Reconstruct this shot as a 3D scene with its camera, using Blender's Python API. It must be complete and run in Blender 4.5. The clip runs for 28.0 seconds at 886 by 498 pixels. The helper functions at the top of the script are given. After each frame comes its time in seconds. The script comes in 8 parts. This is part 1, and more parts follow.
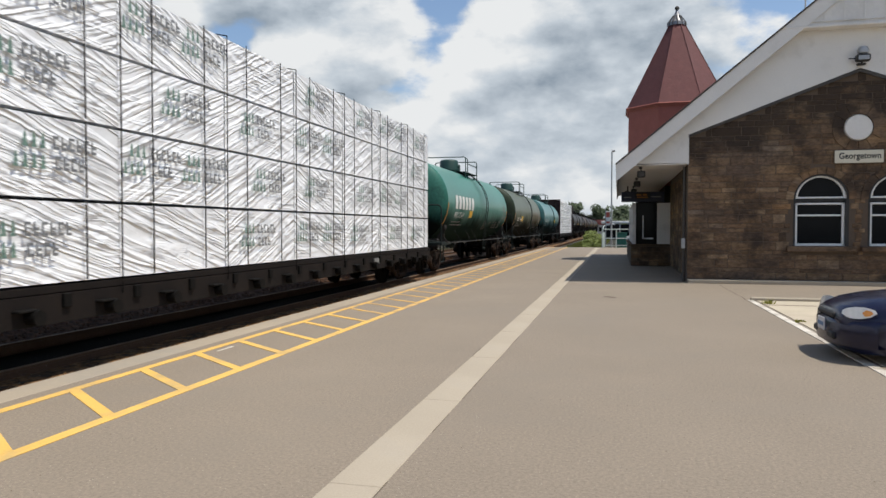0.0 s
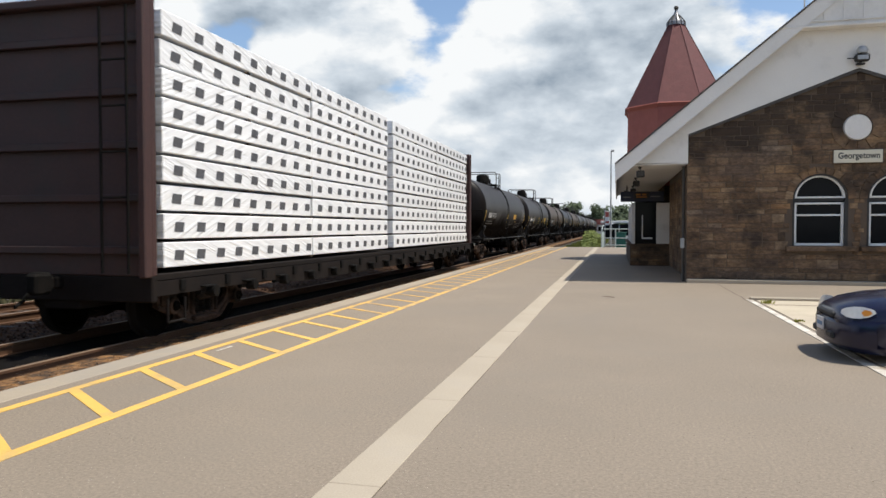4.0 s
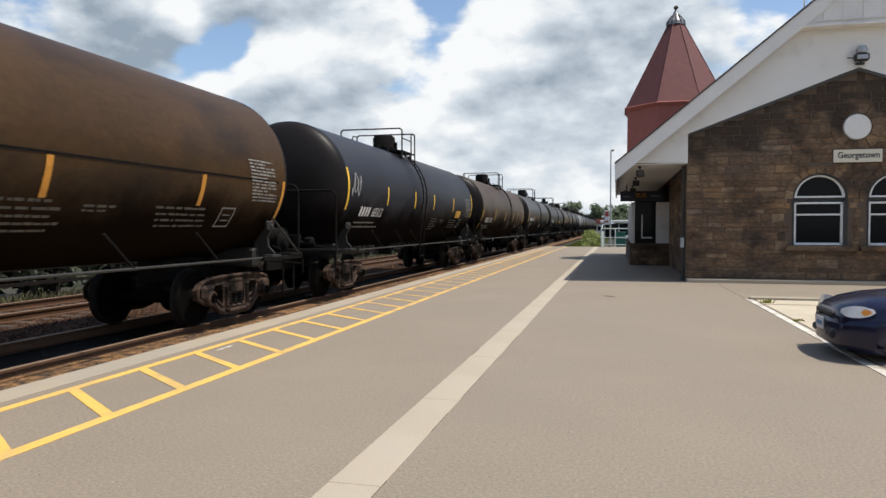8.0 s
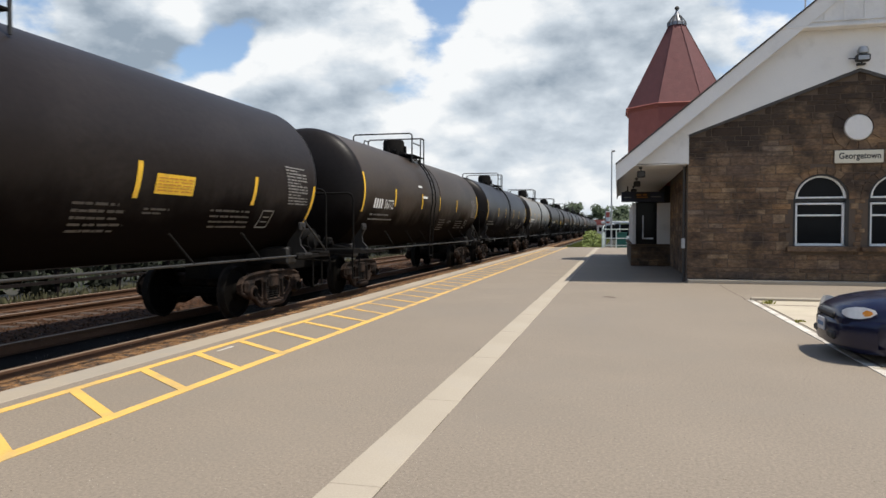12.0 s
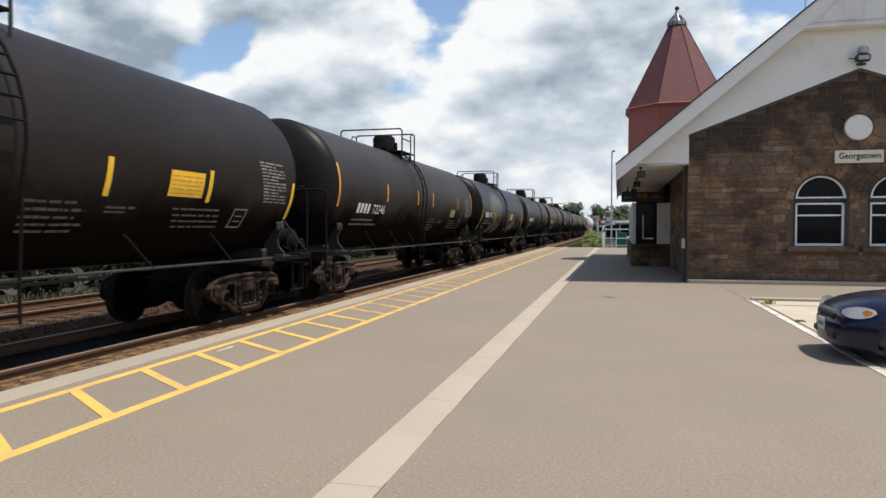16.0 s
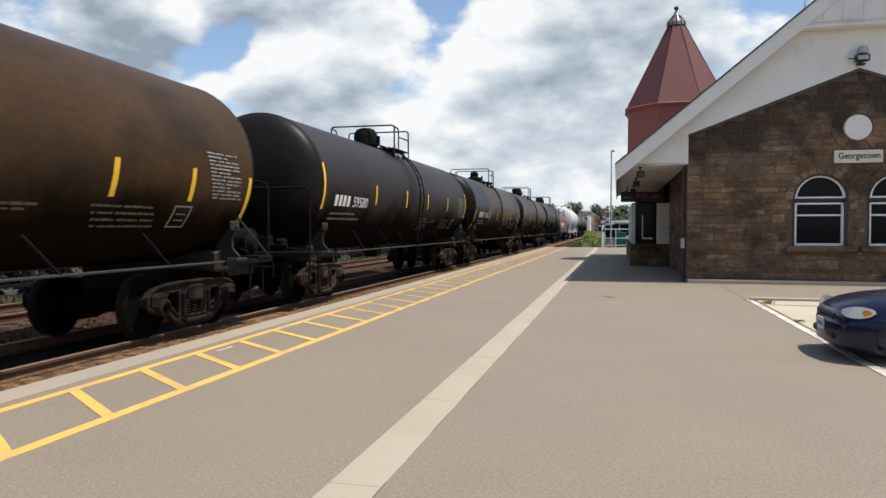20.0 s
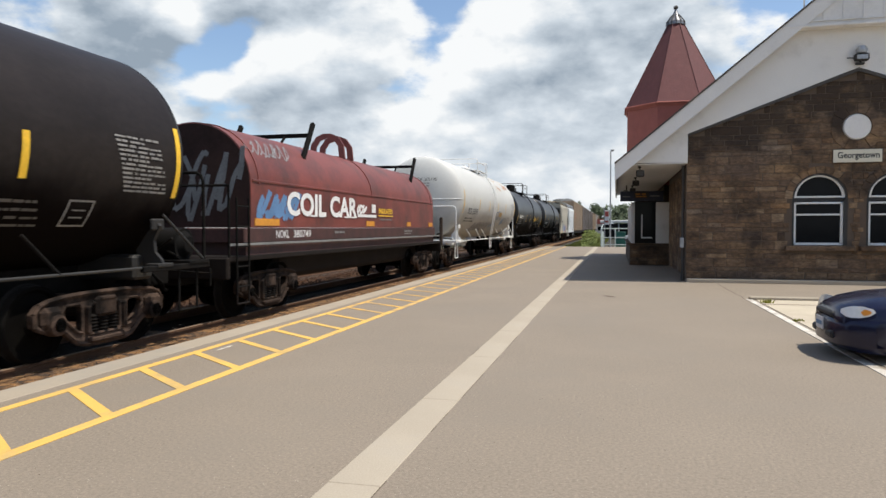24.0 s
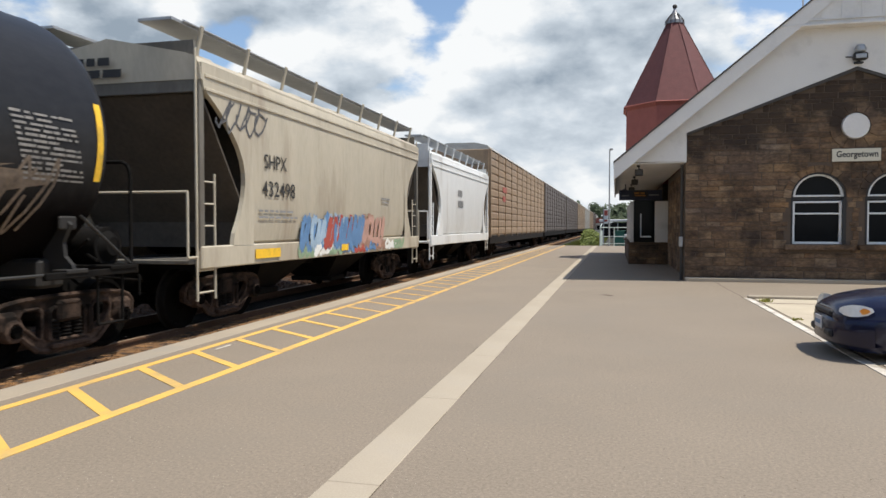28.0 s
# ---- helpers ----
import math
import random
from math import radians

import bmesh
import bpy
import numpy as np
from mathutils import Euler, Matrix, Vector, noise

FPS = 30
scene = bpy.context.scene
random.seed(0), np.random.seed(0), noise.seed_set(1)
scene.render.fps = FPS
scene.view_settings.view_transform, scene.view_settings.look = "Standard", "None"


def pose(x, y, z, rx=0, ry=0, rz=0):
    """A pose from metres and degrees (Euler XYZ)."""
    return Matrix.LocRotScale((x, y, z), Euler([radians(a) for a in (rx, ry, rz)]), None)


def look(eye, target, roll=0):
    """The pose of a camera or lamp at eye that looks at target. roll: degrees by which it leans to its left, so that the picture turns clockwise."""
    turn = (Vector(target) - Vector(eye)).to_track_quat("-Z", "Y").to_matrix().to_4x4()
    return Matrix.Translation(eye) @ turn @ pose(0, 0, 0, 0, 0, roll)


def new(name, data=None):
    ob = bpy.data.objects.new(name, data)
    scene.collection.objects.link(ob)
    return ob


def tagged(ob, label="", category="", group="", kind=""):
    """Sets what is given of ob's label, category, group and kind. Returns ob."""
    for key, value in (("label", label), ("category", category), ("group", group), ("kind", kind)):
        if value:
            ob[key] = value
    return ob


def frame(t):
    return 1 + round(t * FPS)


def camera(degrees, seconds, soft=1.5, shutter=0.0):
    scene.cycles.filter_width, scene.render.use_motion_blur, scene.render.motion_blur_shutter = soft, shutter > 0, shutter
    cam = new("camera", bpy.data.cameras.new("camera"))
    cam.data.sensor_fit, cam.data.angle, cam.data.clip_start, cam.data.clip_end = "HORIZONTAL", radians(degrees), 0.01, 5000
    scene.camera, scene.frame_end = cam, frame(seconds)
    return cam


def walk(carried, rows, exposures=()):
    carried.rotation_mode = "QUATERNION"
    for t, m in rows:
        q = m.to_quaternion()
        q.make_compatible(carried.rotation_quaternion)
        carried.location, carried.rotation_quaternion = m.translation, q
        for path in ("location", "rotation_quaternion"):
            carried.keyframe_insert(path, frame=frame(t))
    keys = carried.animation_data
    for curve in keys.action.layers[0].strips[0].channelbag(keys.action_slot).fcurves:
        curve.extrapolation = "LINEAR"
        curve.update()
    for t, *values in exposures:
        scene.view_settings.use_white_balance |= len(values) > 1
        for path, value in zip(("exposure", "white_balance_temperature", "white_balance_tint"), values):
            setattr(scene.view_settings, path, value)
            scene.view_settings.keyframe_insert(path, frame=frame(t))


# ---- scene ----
from mathutils.geometry import tessellate_polygon

# ---- camera ----
cam = camera(63.78, 28.0, soft=1.5, shutter=0.06)
EYE = (0.0, 0.0, 1.6)
DRIFT = [(0, 0.04, 0.03), (2, 0.0, 0.03), (3.2, -0.03, 0.0), (5.6, 0.02, 0.03), (7.2, -0.04, -0.03), (9.6, -0.03, -0.03),
         (11, 0.03, 0.03), (16, 0.04, 0.03), (18.4, 0.0, -0.01), (20, 0.0, 0.02), (21.4, 0.0, 0.02), (23.6, -0.05, -0.03),
         (25.4, -0.04, -0.03), (26.2, -0.06, -0.1), (28, -0.13, -0.11)]
walk(cam, [(t, pose(*EYE, 88.304 + b, 0, 13.736 + a)) for t, a, b in DRIFT], exposures=[(0, -0.10), (0.7, -0.07), (1.4, 0.0), (2.2, 0.09), (3, 0.11), (28, 0.11)])

# ---- world and sun ----
SUN_EL = radians(67)
world = bpy.data.worlds.new("sky")
scene.world = world
world.use_nodes = True


def build_sky():
    nt = world.node_tree
    nt.nodes.clear()
    N, L = nt.nodes.new, nt.links.new

    def math_node(op, a, b=None):
        n = N("ShaderNodeMath")
        n.operation = op
        for i, v in enumerate((a, b)):
            if v is None:
                continue
            if isinstance(v, (int, float)):
                n.inputs[i].default_value = v
            else:
                L(v, n.inputs[i])
        return n.outputs[0]

    sky = N("ShaderNodeTexSky")
    sky.sky_type, sky.sun_disc, sky.sun_elevation, sky.sun_rotation = "NISHITA", False, SUN_EL, radians(90)
    sky.air_density, sky.dust_density, sky.ozone_density = 1.0, 0.8, 2.0
    co = N("ShaderNodeTexCoord").outputs["Generated"]

    def wobble(vector):
        """Bend the puffs a little."""
        n, k, add = N("ShaderNodeTexNoise"), N("ShaderNodeVectorMath"), N("ShaderNodeVectorMath")
        n.inputs["Scale"].default_value, n.inputs["Detail"].default_value = 9.0, 4
        k.operation, add.operation = "SCALE", "ADD"
        k.inputs["Scale"].default_value = 0.09
        L(vector, n.inputs["Vector"])
        L(n.outputs["Color"], k.inputs[0])
        L(vector, add.inputs[0])
        L(k.outputs[0], add.inputs[1])
        return add.outputs[0]

    def cloud_density(shift):
        """Heaped cloud over directions of the sky: billows at two scales and the large heaps and gaps of CLOUDS."""
        m = N("ShaderNodeMapping")
        m.inputs["Location"].default_value = shift
        L(co, m.inputs["Vector"])
        stretch = N("ShaderNodeMapping")
        stretch.inputs["Scale"].default_value = (1, 1, 1.9)
        L(m.outputs[0], stretch.inputs["Vector"])
        total = None
        for scale, detail, rough, gain in ((5.0, 8, 0.54, 1.0), (15.0, 9, 0.64, 0.62)):
            n = N("ShaderNodeTexNoise")
            n.inputs["Scale"].default_value, n.inputs["Detail"].default_value, n.inputs["Roughness"].default_value = scale, detail, rough
            L(stretch.outputs[0], n.inputs["Vector"])
            term = math_node("MULTIPLY", math_node("SUBTRACT", n.outputs["Fac"], 0.5), gain)
            total = term if total is None else math_node("ADD", total, term)
        for scale, gain in ((11.0, 0.42), (26.0, 0.22)):
            puff = N("ShaderNodeTexVoronoi")
            puff.feature, puff.inputs["Scale"].default_value, puff.inputs["Smoothness"].default_value = "SMOOTH_F1", scale, 0.35
            L(wobble(stretch.outputs[0]), puff.inputs["Vector"])
            total = math_node("ADD", total, math_node("MULTIPLY", math_node("SUBTRACT", 0.42, puff.outputs["Distance"]), gain))
        for az, el, wide, weight in CLOUDS:
            d = Vector((math.sin(radians(az)) * math.cos(radians(el)), math.cos(radians(az)) * math.cos(radians(el)), math.sin(radians(el))))
            far = N("ShaderNodeVectorMath")
            far.operation = "DISTANCE"
            L(m.outputs[0], far.inputs[0])
            far.inputs[1].default_value = d
            q = math_node("DIVIDE", far.outputs["Value"], radians(wide))
            total = math_node("ADD", total, math_node("MULTIPLY", math_node("POWER", 2.718, math_node("MULTIPLY", math_node("MULTIPLY", q, q), -1.0)), weight))
        sep = N("ShaderNodeSeparateXYZ")
        L(m.outputs[0], sep.inputs[0])
        # thicker towards the horizon, broken overhead
        return math_node("ADD", total, math_node("MAXIMUM", math_node("MULTIPLY", math_node("SUBTRACT", 0.30, sep.outputs[2]), 0.75), -0.06))

    dense = cloud_density((0, 0, 0))
    above = cloud_density((0.008, 0, 0.035))
    mask = N("ShaderNodeMapRange")
    mask.interpolation_type = "SMOOTHSTEP"
    mask.inputs[1].default_value, mask.inputs[2].default_value = -0.10, 0.20
    L(dense, mask.inputs[0])
    ramp = N("ShaderNodeValToRGB")
    e = ramp.color_ramp.elements
    e[0].position, e[0].color = 0.0, (0.97, 0.99, 1.0, 1)
    e[1].position, e[1].color = 1.0, (0.32, 0.39, 0.47, 1)
    mid = e.new(0.42)
    mid.color = (0.66, 0.73, 0.80, 1)
    deep = N("ShaderNodeMapRange")
    deep.inputs[1].default_value, deep.inputs[2].default_value = -0.12, 1.25
    # billows give the shade its texture; towards the horizon the cloud pales
    tex = N("ShaderNodeTexNoise")
    tex.inputs["Scale"].default_value, tex.inputs["Detail"].default_value, tex.inputs["Roughness"].default_value = 9.0, 8, 0.55
    mt = N("ShaderNodeMapping")
    mt.inputs["Scale"].default_value = (1, 1, 1.7)
    L(co, mt.inputs["Vector"])
    L(mt.outputs[0], tex.inputs["Vector"])
    tex2 = N("ShaderNodeTexNoise")
    tex2.inputs["Scale"].default_value, tex2.inputs["Detail"].default_value, tex2.inputs["Roughness"].default_value = 20.0, 6, 0.55
    L(mt.outputs[0], tex2.inputs["Vector"])
    sp = N("ShaderNodeSeparateXYZ")
    L(co, sp.inputs[0])
    low = math_node("MULTIPLY", math_node("MAXIMUM", math_node("SUBTRACT", 0.16, sp.outputs[2]), 0.0), 1.5)
    billow = math_node("ADD", math_node("MULTIPLY", math_node("SUBTRACT", tex.outputs["Fac"], 0.5), 1.5), math_node("MULTIPLY", math_node("SUBTRACT", tex2.outputs["Fac"], 0.5), 0.5))
    shaded = math_node("ADD", math_node("MULTIPLY", math_node("SUBTRACT", above, dense), 1.2), math_node("MULTIPLY", math_node("MINIMUM", above, 0.3), 0.7))
    toned = math_node("SUBTRACT", math_node("ADD", math_node("ADD", shaded, 0.16), billow), low)
    for az, el, wide, weight in TONES:
        d = Vector((math.sin(radians(az)) * math.cos(radians(el)), math.cos(radians(az)) * math.cos(radians(el)), math.sin(radians(el))))
        far = N("ShaderNodeVectorMath")
        far.operation = "DISTANCE"
        L(co, far.inputs[0])
        far.inputs[1].default_value = d
        q = math_node("DIVIDE", far.outputs["Value"], radians(wide))
        toned = math_node("ADD", toned, math_node("MULTIPLY", math_node("POWER", 2.718, math_node("MULTIPLY", math_node("MULTIPLY", q, q), -1.0)), weight))
    L(toned, deep.inputs[0])
    L(deep.outputs[0], ramp.inputs[0])
    bg1, bg2, mix, out = N("ShaderNodeBackground"), N("ShaderNodeBackground"), N("ShaderNodeMixShader"), N("ShaderNodeOutputWorld")
    L(sky.outputs[0], bg1.inputs[0])
    bg1.inputs[1].default_value = SKY_STRENGTH
    L(ramp.outputs[0], bg2.inputs[0])
    bg2.inputs[1].default_value = CLOUD_STRENGTH
    L(mask.outputs[0], mix.inputs[0])
    L(bg1.outputs[0], mix.inputs[1])
    L(bg2.outputs[0], mix.inputs[2])
    L(mix.outputs[0], out.inputs[0])


SKY_STRENGTH, CLOUD_STRENGTH = 0.145, 0.90
# azimuth from the tracks, height and width in degrees, weight
TONES = [(-18.0, 17.6, 2.0, 0.6), (-30.5, 17.0, 2.0, 0.3), (-25.4, 17.8, 2.6, 0.85), (-21.1, 18.0, 2.6, 0.8), (-29.6, 17.8, 2.2, 0.7), (-38.0, 14.6, 3.0, 0.45), (-36.5, 12.4, 2.4, 0.4), (-34.5, 13.8, 1.8, 0.25), (-40.0, 16.5, 3.0, 0.45), (-25.9, 13.9, 2.2, -0.5), (-21.6, 14.6, 2.4, -0.55), (-18.2, 13.9, 1.8, -0.45),
         (-22.9, 10.7, 2.4, 0.3), (-26.4, 10.4, 1.8, 0.2), (-19.6, 11.2, 1.8, 0.2), (-10.7, 14.3, 2.2, -0.5), (-8.5, 15.9, 2.0, -0.3), (-12.6, 12.0, 1.8, -0.35), (-3.2, 13.1, 3.0, 0.5), (-5.8, 11.6, 2.2, 0.35), (-15.0, 9.8, 2.4, -0.3), (0.2, 14.3, 3.5, 0.35), (3.6, 14.0, 3.5, 0.35), (-9.0, 9.0, 2.5, 0.25)]
CLOUDS = [(-30.6, 13.5, 1.2, -0.62), (-29.3, 14.5, 1.0, -0.36), (-32.8, 12.4, 1.2, -0.45), (-30.6, 17.0, 1.6, 0.6), (-34.0, 16.0, 1.6, 0.4), (-13.2, 17.2, 1.3, -0.10), (-15.4, 15.6, 1.4, 0.16), (-18.2, 17.0, 1.8, 0.6),
          (-37.5, 15.0, 3.4, 0.5), (-33.6, 15.0, 1.5, 0.5), (-25.4, 17.8, 2.2, 0.5), (-21.0, 18.1, 2.2, 0.45), (-29.0, 17.9, 1.8, 0.4), (-26.0, 13.2, 2.2, 0.5), (-20.8, 13.9, 3.0, 0.55), (-22.9, 10.5, 4.0, 0.45), (-28.2, 11.0, 1.8, 0.4), (-31.6, 10.7, 1.2, 0.4),
          (-10.4, 14.3, 2.6, 0.45), (-8.5, 16.2, 3.0, 0.4), (-3.6, 13.0, 5, 0.3), (1.5, 13.5, 6, 0.3), (-9.4, 9.0, 6, 0.3), (-35, 6, 5, 0.2), (-13, 5, 7, 0.25), (0, 20, 6, 0.25), (2, 9, 6, 0.2)]
build_sky()
sun = new("sun", bpy.data.lights.new("sun", "SUN"))
sun.data.energy, sun.data.angle, sun.data.color = 5.0, radians(0.53), (1.0, 0.945, 0.85)
SUN_TURN = radians(2.5)
sun.matrix_world = look((40, -3, 90), (40 - math.cos(SUN_EL) * math.cos(SUN_TURN), -3 + math.cos(SUN_EL) * math.sin(SUN_TURN), 90 - math.sin(SUN_EL)))


# ---- materials ----
def mat(name, color, rough=0.6, metal=0.0, vary=0.15, scale=3.0, fine=40.0, bump=0.0, dirt=None, dirt_amount=0.0, stretch=(1, 1, 1), spec=0.5, per_object=0.0, coarse=1.0):
    """A surface with colour variation at two scales, and dirt where asked for."""
    m = bpy.data.materials.new(name)
    m.use_nodes = True
    nt = m.node_tree
    N, L = nt.nodes.new, nt.links.new
    p = nt.nodes["Principled BSDF"]
    p.inputs["Roughness"].default_value, p.inputs["Metallic"].default_value = rough, metal
    p.inputs["Specular IOR Level"].default_value = spec
    co = N("ShaderNodeTexCoord").outputs["Object"]
    mp = N("ShaderNodeMapping")
    mp.inputs["Scale"].default_value = stretch
    L(co, mp.inputs["Vector"])
    n1, n2 = N("ShaderNodeTexNoise"), N("ShaderNodeTexNoise")
    for n, s, d in ((n1, scale, 5), (n2, fine, 3)):
        n.inputs["Scale"].default_value, n.inputs["Detail"].default_value = s, d
        L(mp.outputs[0], n.inputs["Vector"])
    add = N("ShaderNodeMath")
    add.operation = "ADD"
    weigh = N("ShaderNodeMapRange")
    weigh.inputs[3].default_value, weigh.inputs[4].default_value = 0.5 - coarse / 2, 0.5 + coarse / 2
    L(n1.outputs["Fac"], weigh.inputs[0])
    L(weigh.outputs[0], add.inputs[0])
    L(n2.outputs["Fac"], add.inputs[1])
    rng = N("ShaderNodeMapRange")
    rng.inputs[1].default_value, rng.inputs[2].default_value, rng.inputs[3].default_value, rng.inputs[4].default_value = 0.6, 1.4, 1 - vary, 1 + vary
    L(add.outputs[0], rng.inputs[0])
    last = rng.outputs[0]
    if per_object:
        info = N("ShaderNodeObjectInfo")
        r2 = N("ShaderNodeMapRange")
        r2.inputs[3].default_value, r2.inputs[4].default_value = 1 - per_object, 1 + per_object
        L(info.outputs["Random"], r2.inputs[0])
        mul = N("ShaderNodeMath")
        mul.operation = "MULTIPLY"
        L(last, mul.inputs[0])
        L(r2.outputs[0], mul.inputs[1])
        last = mul.outputs[0]
    scaled = N("ShaderNodeVectorMath")
    scaled.operation = "SCALE"
    scaled.inputs[0].default_value = color
    L(last, scaled.inputs["Scale"])
    col = scaled.outputs[0]
    if dirt:
        n3 = N("ShaderNodeTexNoise")
        n3.inputs["Scale"].default_value, n3.inputs["Detail"].default_value, n3.inputs["Roughness"].default_value = scale * 0.6, 8, 0.65
        mp3 = N("ShaderNodeMapping")
        mp3.inputs["Location"].default_value = (4.2, 1.3, 7.7)
        mp3.inputs["Scale"].default_value = stretch
        L(co, mp3.inputs["Vector"])
        L(mp3.outputs[0], n3.inputs["Vector"])
        r3 = N("ShaderNodeMapRange")
        r3.inputs[1].default_value, r3.inputs[2].default_value = 0.62 - dirt_amount * 0.3, 0.85 - dirt_amount * 0.3
        L(n3.outputs["Fac"], r3.inputs[0])
        mx = N("ShaderNodeMix")
        mx.data_type = "RGBA"
        L(r3.outputs[0], mx.inputs["Factor"])
        L(col, mx.inputs["A"])
        mx.inputs["B"].default_value = (*dirt, 1)
        col = mx.outputs["Result"]
    L(col, p.inputs["Base Color"])
    if bump:
        b = N("ShaderNodeBump")
        b.inputs["Strength"].default_value, b.inputs["Distance"].default_value = 1.0, bump
        L(add.outputs[0], b.inputs["Height"])
        L(b.outputs[0], p.inputs["Normal"])
    return m


M = {}
M["asphalt"] = mat("asphalt", (0.210, 0.170, 0.126), 0.85, vary=0.95, scale=0.5, fine=38, bump=0.0003, dirt=(0.195, 0.162, 0.124), dirt_amount=0.4, spec=0.6, coarse=0.12)
for node in M["asphalt"].node_tree.nodes:
    if node.bl_idname == "ShaderNodeTexNoise" and node.inputs["Scale"].default_value > 20:
        node.inputs["Detail"].default_value, node.inputs["Roughness"].default_value = 9, 0.85
M["concrete"] = mat("concrete", (0.33, 0.28, 0.215), 0.9, vary=0.12, scale=0.8, fine=60, bump=0.003, dirt=(0.26, 0.24, 0.21), dirt_amount=0.4, spec=0.2)
M["concrete_pale"] = mat("concrete_pale", (0.365, 0.315, 0.245), 0.9, vary=0.12, scale=0.9, fine=70, bump=0.003, dirt=(0.33, 0.30, 0.26), dirt_amount=0.4, spec=0.2)
M["grit_pale"] = mat("grit_pale", (0.36, 0.32, 0.27), 0.9, vary=0.3, scale=3, fine=40)
M["yellow_paint"] = mat("yellow_paint", (0.66, 0.40, 0.09), 0.7, vary=0.12, scale=3, fine=60, dirt=(0.42, 0.30, 0.13), dirt_amount=0.45)
M["yellow_worn"] = mat("yellow_worn", (0.62, 0.37, 0.09), 0.8, vary=0.2, scale=3, fine=50, dirt=(0.27, 0.21, 0.14), dirt_amount=0.55)
M["white_paint"] = mat("white_paint", (0.69, 0.67, 0.635), 0.6, vary=0.05, scale=1.2, fine=30, dirt=(0.5, 0.48, 0.44), dirt_amount=0.2)
M["white_line"] = mat("white_line", (0.60, 0.56, 0.49), 0.8, vary=0.15, scale=4, fine=40, dirt=(0.33, 0.29, 0.24), dirt_amount=0.65)
M["bay_concrete"] = mat("bay_concrete", (0.45, 0.39, 0.29), 0.9, vary=0.15, scale=0.9, fine=50, bump=0.003, dirt=(0.36, 0.30, 0.23), dirt_amount=0.5)
M["ballast"] = mat("ballast", (0.088, 0.044, 0.023), 0.95, spec=0.1, vary=0.6, scale=14, fine=60, bump=0.03, dirt=(0.022, 0.014, 0.010), dirt_amount=0.75)
M["rusty_ballast"] = mat("rusty_ballast", (0.24, 0.122, 0.044), 0.95, vary=0.6, scale=10, fine=45, bump=0.02, dirt=(0.030, 0.018, 0.011), dirt_amount=0.75)
# near-black bed and near-track ties: the train's shade put into their colour
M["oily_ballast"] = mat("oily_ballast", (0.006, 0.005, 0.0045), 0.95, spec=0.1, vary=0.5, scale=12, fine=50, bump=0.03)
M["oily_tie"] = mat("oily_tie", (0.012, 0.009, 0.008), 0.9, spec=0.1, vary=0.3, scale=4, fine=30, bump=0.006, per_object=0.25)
M["ground"] = mat("ground", (0.017, 0.019, 0.008), 0.95, vary=0.35, scale=0.25, fine=6, bump=0.03, dirt=(0.042, 0.032, 0.02), dirt_amount=0.6)
M["rail_steel"] = mat("rail_steel", (0.085, 0.040, 0.018), 0.75, 0.1, vary=0.2, scale=3, fine=30)
M["rail_head"] = mat("rail_head", (0.19, 0.125, 0.08), 0.65, 0.25, vary=0.1, scale=3, fine=30)
M["tie_wood"] = mat("tie_wood", (0.06, 0.04, 0.028), 0.9, vary=0.3, scale=4, fine=30, bump=0.006, stretch=(1, 6, 6), per_object=0.25)
M["stone"] = mat("stone", (0.235, 0.155, 0.092), 0.9, vary=0.28, scale=2.2, fine=16, bump=0.025, dirt=(0.075, 0.055, 0.042), dirt_amount=0.62, per_object=0.35, spec=0.25)


